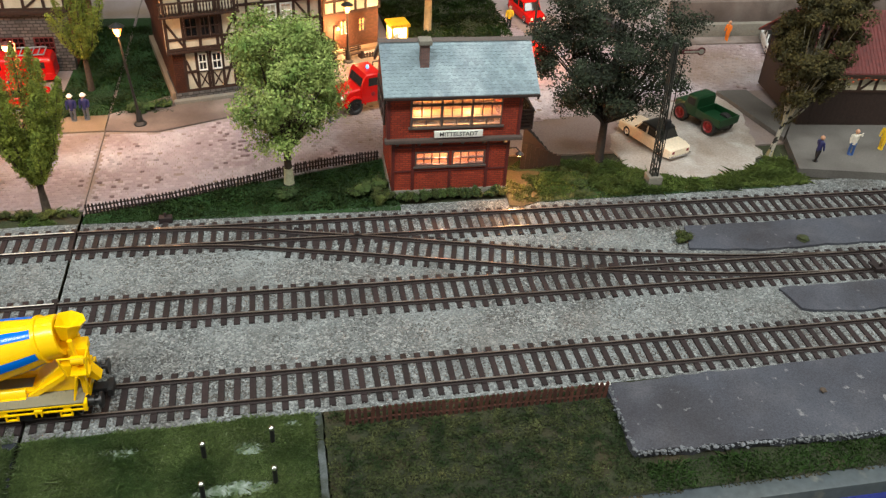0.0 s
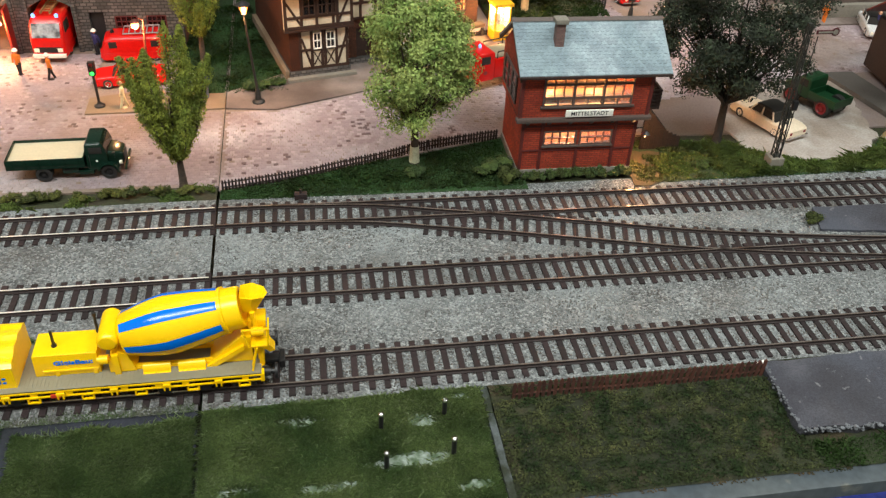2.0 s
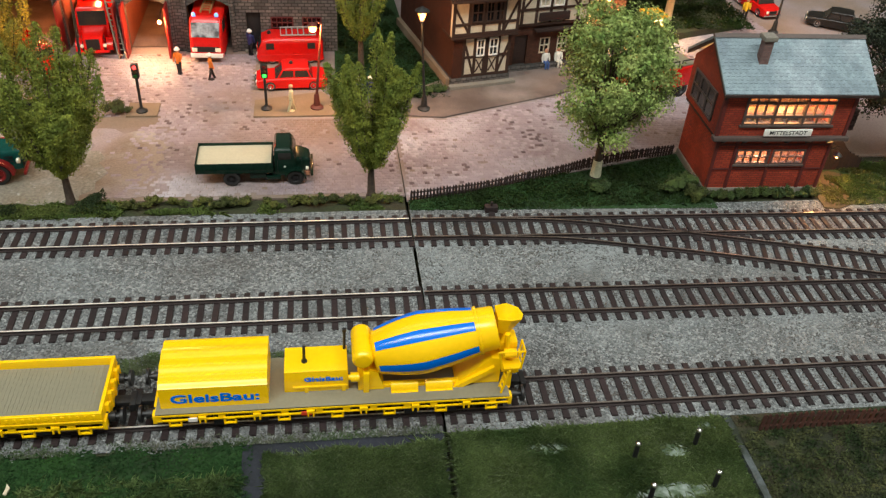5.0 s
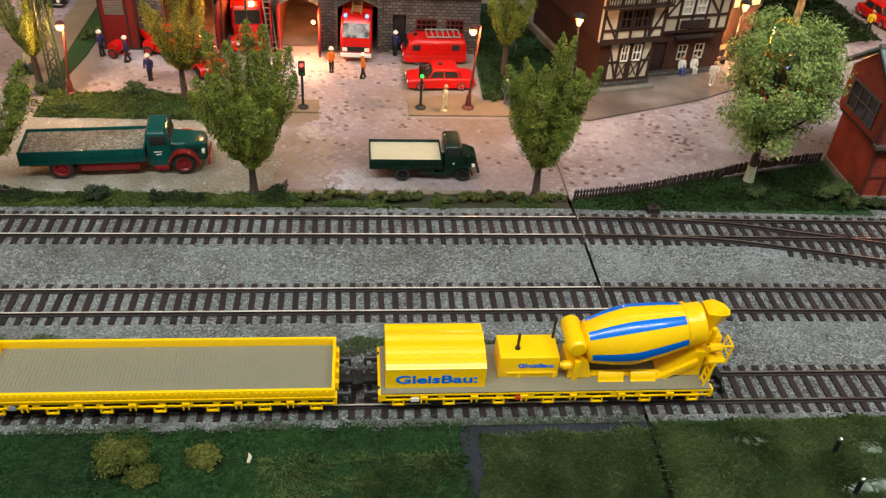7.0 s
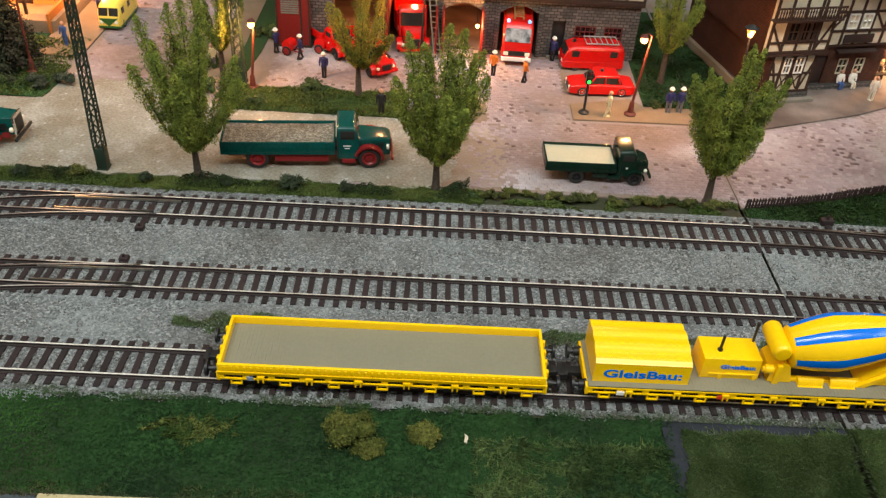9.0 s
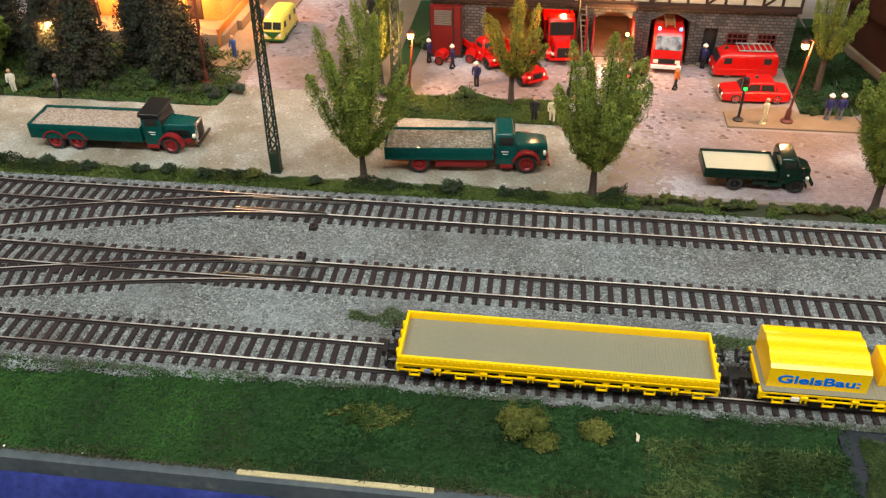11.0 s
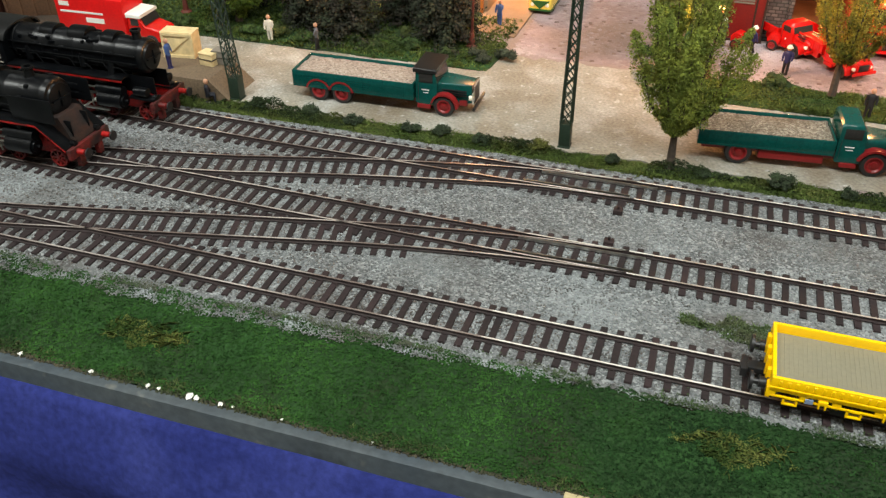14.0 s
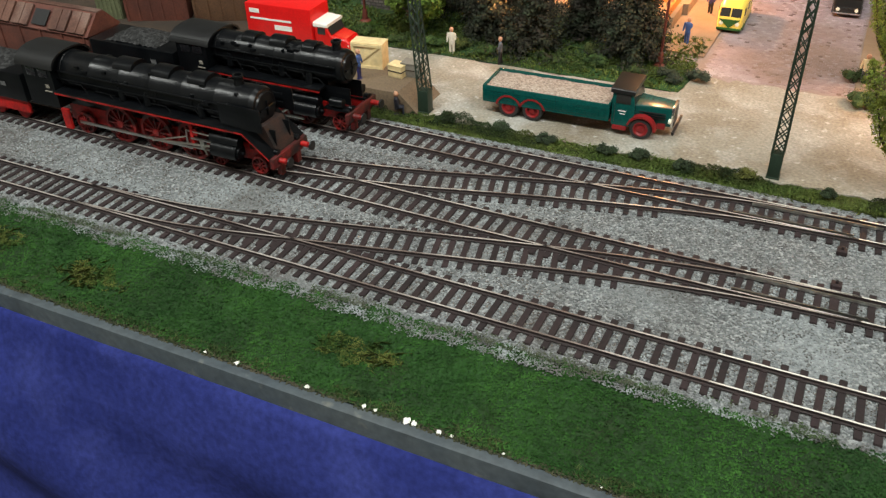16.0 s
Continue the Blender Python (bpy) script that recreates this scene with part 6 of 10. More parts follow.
        part("bonnet", rounded([(X(cab - 0.2), cw * 0.8, 7, hoodz, 2.0), (X(L - 4), cw * 0.64, 6.5, hoodz - 1.0, 1.9), (X(L - 2), cw * 0.58, 6.5, hoodz - 2.0, 1.7)]), body, t)
        part("radiator", Geo().box(X(L - 2.4), X(L - 1.4), -cw * 0.42, cw * 0.42, 7, hoodz - 3.0, bev=0.4), BLACK, t)
    for s in (-1, 1):
        for k in range(3):
            part("louvre", Geo().box(X(cab + 2), X(L - 6), s * cw * 0.66 - 0.5, s * cw * 0.66 + 0.5, 11.5 + k * 1.4, 12.0 + k * 1.4), BLACK, t)
        part("headlight", Geo().lathe([(r * 0.22, -1.2), (r * 0.25, 0), (r * 0.2, 0.4), (0.3, 0.5)], 12, at=Matrix.Translation((X(L - 3.0), s * cw * 0.72, r * 1.85)) @ Euler((0, radians(90), 0)).to_matrix().to_4x4()), LENS, t)
        wheel(t, X(front), s * (h - 1.4), r, 3.2, rims)
        fender(t, X(front), s * (h - 1.9), r, 4.4, chassis, 0, 165)
        for a in rears:
            wheel(t, X(a), s * (h - 1.6), r, 4.4, rims)
            if roof:
                fender(t, X(a), s * (h - 1.9), r, 4.6, chassis, 15, 165)
        part("step_box", Geo().box(X(front - 16), X(front - 8), s * (h - 2.4) - 1.6, s * (h - 2.4) + 1.6, 3.6, 6.0, bev=0.4), chassis, t)
        if not roof:
            part("tool_box", Geo().box(X(rears[-1] + 10), X(bed - 4), s * (h - 2.6) - 1.4, s * (h - 2.6) + 1.4, 4.4, 9.4, bev=0.4), chassis, t)
    part("bumper", Geo().box(X(L - 1.4), X(L), -h + 1.5, h - 1.5, 5.2, 7.0, bev=0.3), BLACK if roof else chassis, t)
    return t


lorry("gravel_lorry", -256.5, 53.2, 5.4, 101, 27, 66.5, 80.5, TEAL, DARKRED, DARKRED, (21,), 86.5, "teal bonneted lorry with red chassis, loaded with gravel", LOADGREY, r=6.7)
lorry("gravel_lorry", -483.5, 55.3, 1.2, 111, 27, 75, 88.5, TEAL, DARKRED, DARKRED, (16, 30.5), 93, "teal three-axle lorry with black cab roof and gravel load", LOAD, roof=CARBLACK, bedz=(9.2, 18))
lorry("small_lorry", -83, 50, 0.5, 64, 24, 42, 54.5, DKGREEN, DKGREEN, BLACK, (19,), 54, "small dark green lorry with empty cream bed", None, bedz=(9.8, 14.6), cabz=22.5, floor=CREAMBED, r=4.6, hoodz=15.5)


def car(name, x, y, rz, L, W, H, body, roof, label, hood=0.27, tail=0.2, rims=CHROME, z=0.0, r=3.4, stripe=None):
    """A saloon: rounded body, glazed cabin with its own roof, bumpers and lamps."""
    t = thing(name, x, y, z, rz, label, "car", "parked cars")
    h, X = W / 2, lambda a: (a - 0.5) * L
    zb = H * 0.58
    part("body", rounded([(X(0.0), h * 0.82, 2.6, zb * 0.82, 1.2), (X(0.02), h * 0.9, 2.2, zb * 0.92, 1.6), (X(0.1), h, 2.0, zb * 0.97, 1.8), (X(0.5), h, 2.0, zb, 1.5), (X(0.72), h, 2.0, zb * 0.98, 1.8), (X(0.92), h * 0.95, 2.0, zb * 0.9, 1.8), (X(0.985), h * 0.88, 2.2, zb * 0.8, 1.6), (X(1.0), h * 0.78, 2.6, zb * 0.66, 1.2)]), body, t)
    a, b = tail, 1 - hood
    part("cabin", rounded([(X(a), h * 0.86, zb - 0.6, zb + 0.2, 0.3), (X(a + 0.07), h * 0.8, zb - 0.6, H - 1.0, 1.4), (X((a + b) / 2 + 0.05), h * 0.8, zb - 0.6, H - 0.8, 1.4), (X(b - 0.12), h * 0.8, zb - 0.6, H - 1.1, 1.4), (X(b), h * 0.86, zb - 0.6, zb + 0.2, 0.3)]), CARGLASS, t, "dark cabin glass")
    part("roof", rounded([(X(a + 0.055), h * 0.78, H - 1.5, H - 0.9, 0.5), (X(a + 0.1), h * 0.83, H - 1.7, H, 1.4), (X(b - 0.16), h * 0.83, H - 1.7, H, 1.4), (X(b - 0.10), h * 0.78, H - 1.5, H - 0.9, 0.5)]), roof, t)
    for s in (-1, 1):
        for u, lean in ((a + 0.03, 0.05), ((a + b) / 2, 0), (b - 0.035, -0.075)):
            part("pillar", Geo().tube([(X(u), s * h * 0.87, zb - 0.4), (X(u + lean), s * h * 0.8, H - 1.2)], 0.55, 6), body, t)
        for u in (0.2, 0.8):
            wheel(t, X(u), s * (h - 0.6), r, 2.0, rims)
        part("headlight", Geo().lathe([(1.3, 0), (1.3, 0.6), (0.3, 0.9)], 12, at=Matrix.Translation((X(0.99), s * h * 0.62, zb * 0.62)) @ Euler((0, radians(90), 0)).to_matrix().to_4x4()), LENS, t)
        part("tail_lamp", Geo().box(X(0.0) - 0.2, X(0.0) + 0.6, s * h * 0.62 - 1.0, s * h * 0.62 + 1.0, zb * 0.55, zb * 0.75, bev=0.2), DARKRED, t)
    for u in (-0.012, 1.0):
        part("bumper", Geo().box(X(u) - 0.5, X(u) + 0.9, -h * 0.92, h * 0.92, 2.8, 4.0, bev=0.3), CHROME, t)
    part("grille", Geo().box(X(0.985), X(1.0) + 0.25, -h * 0.4, h * 0.4, 4.2, zb * 0.72, bev=0.2), BLACK if not stripe else stripe, t)
    return t


red_car = car("fire_saloon", -64.5, 164.5, 183, 47, 19.5, 15.4, FIRERED, FIRERED, "red fire-service saloon car parked on the setts")
part("blue_lamp", Geo().lathe([(1.2, 15.2), (1.2, 16.4), (0.6, 17.2)], 10), CARBLACK, red_car)
car("beige_saloon", 359, 70, 110, 52, 20, 16, BEIGE, CARBLACK, "beige saloon car with black vinyl roof on sand", hood=0.3, tail=0.24)
car("beetle_car", 334, 306, -80, 46, 18, 17, FIRERED, FIRERED, "small red rounded car on the street", hood=0.24, tail=0.16)
car("red_saloon", 306, 207, 200, 46, 18, 16, FIRERED, FIRERED, "red saloon car parked on the street")
car("black_saloon", 388, 268, 150, 48, 19, 15, CARBLACK, CARBLACK, "black saloon car on the street")
car("black_saloon", -360, 309, -88, 50, 20, 16, CARBLACK, CARBLACK, "black saloon car with chrome bumper on the street")
car("silver_car", 529, 220, -110, 46, 18, 15, surface("silver_lacquer", lin(0.8, 0.8, 0.8), 0.25), CARBLACK, "silver car with dark roof near the kerb")


def van(name, x, y, rz, L, W, H, body, low, label, vee=None, windows=3, rims=CHROME, sill=0.36):
    """A rounded box van with a band of windows."""
    t = thing(name, x, y, 0, rz, label, "van", "parked vans")
    h, X = W / 2, lambda a: (a - 0.5) * L
    part("body", rounded([(X(0.0), h * 0.88, 3, H - 3.5, 3), (X(0.03), h * 0.97, 2.4, H - 1.2, 3.6), (X(0.12), h, 2.2, H - 0.1, 4), (X(0.8), h, 2.2, H, 4), (X(0.92), h * 0.97, 2.2, H - 2.2, 4), (X(0.975), h * 0.92, 2.2, H * 0.60, 3.0), (X(1.0), h * 0.84, 2.8, H * 0.5, 2.6)]), body, t)
    part("lower_body", rounded([(X(0.0) - 0.1, h * 0.9, 2.4, H * sill, 0.6), (X(0.05), h + 0.12, 2.2, H * (sill + 0.02), 0.4), (X(0.94), h + 0.1, 2.2, H * (sill + 0.02), 0.4), (X(1.0) + 0.15, h * 0.86, 2.6, H * (sill - 0.02), 0.6)]), low, t)
    for s in (-1, 1):
        for k in range(windows):
            u = 0.84 - k * (0.62 / max(1, windows - 1) if windows > 1 else 0)
            part("side_window", Geo().box(X(u - 0.1), X(u + 0.02), s * h - 0.35 if s > 0 else -h - 0.15, s * h + 0.15 if s > 0 else -h + 0.35, H * 0.58, H * 0.82, bev=0.15), CARGLASS, t)
        for u in (0.2, 0.78):
            wheel(t, X(u), s * (h - 0.7), 3.7, 2.2, rims)
        part("headlight", Geo().lathe([(1.5, -0.5), (1.5, 0.4), (0.3, 0.8)], 12, at=Matrix.Translation((X(0.995), s * h * 0.62, H * 0.36)) @ Euler((0, radians(90), 0)).to_matrix().to_4x4()), LENS, t)
        part("windscreen", Geo().prism([(X(0.925), H * 0.86), (X(0.975), H * 0.58), (X(0.982), H * 0.59), (X(0.932), H * 0.87)][::-1], min(s * 0.4, s * h * 0.82), max(s * 0.4, s * h * 0.82), "y"), CARGLASS, t)
    part("bumper", Geo().box(X(1.0) - 0.6, X(1.0) + 0.7, -h * 0.94, h * 0.94, 2.4, 4.0, bev=0.4), low if vee else CHROME, t)
    if vee:
        part("front_vee", Geo().add([(X(1.0) + 0.35, -h * 0.8, H * 0.5), (X(1.0) + 0.35, h * 0.8, H * 0.5), (X(1.0) + 0.45, 0, H * 0.2), (X(1.0) - 0.6, -h * 0.8, H * 0.52), (X(1.0) - 0.6, h * 0.8, H * 0.52)], [(0, 2, 1), (0, 1, 4, 3)]), low, t, "green front panel")
    return t


vr = van("fire_van", -66, 206.5, 183, 46, 20, 19, FIRERED, FIRERED, "red fire-service van with roof rack beside the station", windows=2)
RACK = surface("rack_grey", lin(0.6, 0.6, 0.6))
rack = part("roof_rack", Geo().tube([(-18, -7, 20.2), (6, -7, 20.2), (6, 7, 20.2), (-18, 7, 20.2), (-18, -7, 20.2)], 0.5, 6), RACK, vr, "grey roof rack")
for k in range(1, 6):
    part("rack_slat", Geo().tube([(-18 + k * 4, -7, 20.2), (-18 + k * 4, 7, 20.2)], 0.4, 6), RACK, rack)
part("blue_lamp", Geo().lathe([(1.4, 18.5), (1.4, 20), (0.7, 21)], 10, at=Matrix.Translation((14, 0, 0))), CARBLACK, vr)
van("camper_van", -431, 245, -90, 45, 17.5, 19.5, VANYELLOW, paint("van_green", lin(0.18, 0.36, 0.16)), "pale yellow and green camper van on the street", vee=True, sill=0.18)


def fire_engine(x, y, rz, L=92, name="fire_engine", label="red fire engine with roof ladder half out of a gate", ladder=True, H=31, W=23.5):
    t = thing(name, x, y, 0, rz, label, "fire engine", "fire engines")
    h, X = W / 2, lambda a: a - L / 2
    part("body", Geo().box(X(0), X(L - 26), -h, h, 6, H, bev=1.2), FIRERED, t)
    part("cab", rounded([(X(L - 27), h, 4, H, 2), (X(L - 9), h, 4, H, 3), (X(L - 5), h, 4, H - 3, 3), (X(L - 0.6), h * 0.98, 4, H * 0.58, 2.0), (X(L), h * 0.94, 5, H * 0.5, 1.6)]), FIRERED, t)
    # reflections on the glass are painted as pale and dark grey blotches
    part("windscreen", Geo().prism([(X(L - 4.6), H - 3.4), (X(L - 0.5), H * 0.6), (X(L - 0.1), H * 0.61), (X(L - 4.2), H - 3.2)][::-1], -h * 0.86, h * 0.86, "y"), surface("windscreen_reflections", lin(0.62, 0.66, 0.70), 0.08, vary=0.1, blotch=160, second=lin(0.30, 0.32, 0.34), bump=0, mix=(0.40, 0.6)), t)
    part("grille", Geo().box(X(L) - 0.4, X(L) + 0.5, -h * 0.8, h * 0.8, 8.2, 12, bev=0.3), BLACK, t)
    part("bumper", Geo().box(X(L) - 1.2, X(L) + 1.4, -h, h, 4.4, 7.2, bev=0.4), WHITE, t, "white bumper")
    for s in (-1, 1):
        part("side_window", Geo().box(X(L - 20), X(L - 8), s * h - 0.2, s * h + 0.2, H * 0.62, H - 4, bev=0.2), CARGLASS, t)
        part("headlight", Geo().box(X(L) + 0.2, X(L) + 0.8, s * h * 0.72 - 1.8, s * h * 0.72 + 1.8, 8.6, 11.4, bev=0.3), LENS, t)
        part("blue_lamp", Geo().lathe([(1.3, H), (1.3, H + 1.6), (0.6, H + 2.4)], 10, at=Matrix.Translation((X(L - 8), s * h * 0.7, 0))), glow("blue_beacon", (0.15, 0.4, 1.0), 1.6) if s < 0 else bpy.data.materials["blue_beacon"], t)
        for a in (18, L - 16):
            wheel(t, X(a), s * (h - 1.4), 5.4, 3.2, FIRERED)
    if ladder:
        wood = surface("brown_ladder_wood", lin(0.55, 0.40, 0.25), 0.6)
        g = Geo()
        for yy in (-3.2, 3.2):
            g.box(X(4), X(L - 10), yy - 0.5, yy + 0.5, H + 1.4, H + 3.0)
        lad = part("ladder", g, wood, t, "brown ladder")
        for k in range(18):
            part("rung", Geo().box(X(6 + k * 4.2), X(7 + k * 4.2), -3, 3, H + 1.8, H + 2.6), wood, lad)
    return t


fire_engine(-120.5, 244, -93, W=22)
# round-nosed fire lorries in the yard
for x, y, rz, L, hz, cz in ((-203, 240, -84, 76, 17.5, 30), (-235, 190, -54, 66, 14, 21), (-262, 214, -50, 60, 13.5, 20)):
    lorry("fire_lorry", x, y, rz, L, 24 if L > 70 else 20, L * 0.56, L * 0.76, FIRERED, FIRERED, BLACK, (L * 0.2,), L * 0.84, "red round-nosed fire lorry before the station", None, bedz=(10, cz - 6), cabz=cz, r=5 if L > 70 else 4.6, hoodz=hz)
def fire_truck(x, y, rz):
    """A high-wheeled bonneted fire truck: upright cab, lower body with rails round its roof."""
    t = thing("fire_truck", x, y, 0, rz, "red high-wheeled fire truck with black roof rails behind the signal box", "fire engine", "fire engines")
    part("chassis", Geo().box(-28, 34, -5, 5, 5.5, 9, bev=0.4), BLACK, t)
    part("body", Geo().box(-30, 4.6, -11, 11, 8.6, 22.5, bev=0.7), FIRERED, t)
    part("roof_tray", Geo().box(-28, 3, -9, 9, 22.5, 23.4, bev=0.3), GREYDECK, t, "pale grey roof tray")
    cab = part("cab", rounded([(5, 10.8, 8, 27.6, 1.2), (6, 11, 8, 28.4, 1.6), (17, 11, 8, 28.4, 1.6), (18.6, 10.8, 8, 26.6, 1.6), (20.6, 10.6, 8, 19, 1.2)]), FIRERED, t)
    part("bonnet", rounded([(20, 9.4, 8, 18.6, 2.2), (31, 8.4, 8, 17.4, 2.4), (34, 7.8, 8.4, 15.4, 2.2)]), FIRERED, t)
    part("grille", Geo().box(33.8, 34.8, -5, 5, 9, 14, bev=0.2), BLACK, t)
    part("bumper", Geo().box(34.6, 36.4, -10, 10, 6.4, 8.4, bev=0.4), FIRERED, t)
    part("windscreen", Geo().prism([(18.2, 26), (20.2, 19.6), (20.7, 19.7), (18.7, 26.1)][::-1], -9, 9, "y"), CARGLASS, cab)
    part("blue_lamp", Geo().lathe([(1.1, 28.2), (1.1, 29.8), (0.5, 30.6)], 10, at=Matrix.Translation((11, 0, 0))), bpy.data.materials["blue_beacon"], cab, "blue beacon")
    for s in (-1, 1):
        part("side_window", Geo().box(8.4, 15.6, s * 11 - 0.25, s * 11 + 0.25, 20, 25.8, bev=0.3), CARGLASS, cab)
        part("door_emblem", Geo().cyl((12, s * 11 - 0.3, 14), (12, s * 11 + 0.3, 14), 1.5, 14), DARKRED, cab, "small pale round emblem")
        part("roof_rail", Geo().tube([(-27, s * 9.6, 22.4), (-27, s * 9.6, 27.4), (-14, s * 9.6, 27.4), (-14, s * 9.6, 22.4)], 0.5, 6), BLACK, t, "black tubular rail")
        part("roof_rail", Geo().tube([(-11, s * 9.6, 22.4), (-11, s * 9.6, 27.4), (2, s * 9.6, 27.4), (2, s * 9.6, 22.4)], 0.5, 6), BLACK, t, "black tubular rail")
        part("headlight", Geo().cyl((33.6, s * 7.4, 13), (35.2, s * 7.4, 13), 1.5, 12), LENS, t)
        for a in (-17, 25):
            wheel(t, a, s * 9.4, 6.0, 3.6, BLACK)
        fender(t, 25, s * 9.2, 6.0, 4.2, FIRERED, 10, 170)


fire_truck(184, 146, 200)


def unimog(x, y, rz):
    t = thing("farm_truck", x, y, 0, rz, "green short farm truck with open bed and red wheels", "truck")
    part("chassis", Geo().box(-20, 20, -5, 5, 5, 9, bev=0.5), BLACK, t)
    part("cab", rounded([(0, 9, 8, 21, 1.6), (1, 9.4, 8, 22.4, 2), (9, 9.2, 8, 22, 2), (11.5, 8.8, 8, 15, 1.6)]), MIDGREEN, t)
    part("bonnet", rounded([(11, 8.2, 8, 15.2, 2), (18, 7.6, 8, 14.4, 2.4), (21.5, 6.8, 8, 12.8, 2.4)]), MIDGREEN, t)
    for s in (-1, 1):
        part("side_window", Geo().box(2, 8.6, s * 9.3 - 0.2, s * 9.3 + 0.2, 15.5, 20.4, bev=0.2), CARGLASS, t)
        part("bed_side", Geo().box(-22, -0.6, s * 9.6 - 0.4, s * 9.6 + 0.4, 10, 14.5, bev=0.15), MIDGREEN, t)
        for a in (-13, 13):
            wheel(t, a, s * 9, 6.2, 3.6, DARKRED)
    part("bed_floor", Geo().box(-22, -0.6, -9.6, 9.6, 9, 10.2), MIDGREEN, t)
    for a in (-22, -1):
        part("bed_end", Geo().box(a, a + 0.8, -9.2, 9.2, 10, 14.5), MIDGREEN, t)


unimog(405, 92, 113)


def box_truck():
    t = thing("delivery_truck", -692, 89, 0, 2, "red delivery truck with box body and white cab roof", "truck")
    part("box_body", Geo().box(-46, 14, -14, 14, 9, 37, bev=0.6), paint("bright_red_box", lin(0.86, 0.10, 0.10), 0.35), t)
    part("chassis", Geo().box(-44, 40, -6, 6, 5, 9), BLACK, t)
    part("cab", rounded([(15, 11.6, 6, 24, 2), (17, 12, 6, 26, 2.4), (25, 12, 6, 25, 2.4), (29, 11.4, 6, 17.5, 2), (41, 10.2, 6, 15.5, 3.5), (44, 8.6, 7, 12, 3)]), FIRERED, t)
    part("cab_roof", rounded([(14.5, 12.3, 24, 27.4, 1.2), (27, 12.2, 24, 26.4, 1.2)]), WHITE, t, "white cab roof")
    part("windscreen", Geo().prism([(26.2, 24), (29.2, 18), (29.8, 18.2), (26.8, 24.2)][::-1], -10, 10, "y"), CARGLASS, t)
    for s in (-1, 1):
        part("side_window", Geo().box(18, 25, s * 12 - 0.2, s * 12 + 0.2, 18, 23.4, bev=0.2), CARGLASS, t)
        for a in (-32, 33):
            wheel(t, a, s * 11, 5.6, 3.4, FIRERED)
        part("headlight", Geo().lathe([(1.5, 0), (1.5, 1), (0.4, 1.5)], 12, at=Matrix.Translation((42, s * 8, 10)) @ Euler((0, radians(90), 0)).to_matrix().to_4x4()), LENS, t)
    for (xa, xb, za, zb) in ((-42, -33, 29.6, 33), (-42, -4, 24.5, 26), (-20, -4, 17.6, 21.5)):
        part("writing_bar", Geo().box(xa, xb, -14.3, -13.8, za, zb), WHITE, t)


box_truck()
bpy.data.objects["delivery_truck"].scale = (0.86, 0.86, 0.86)


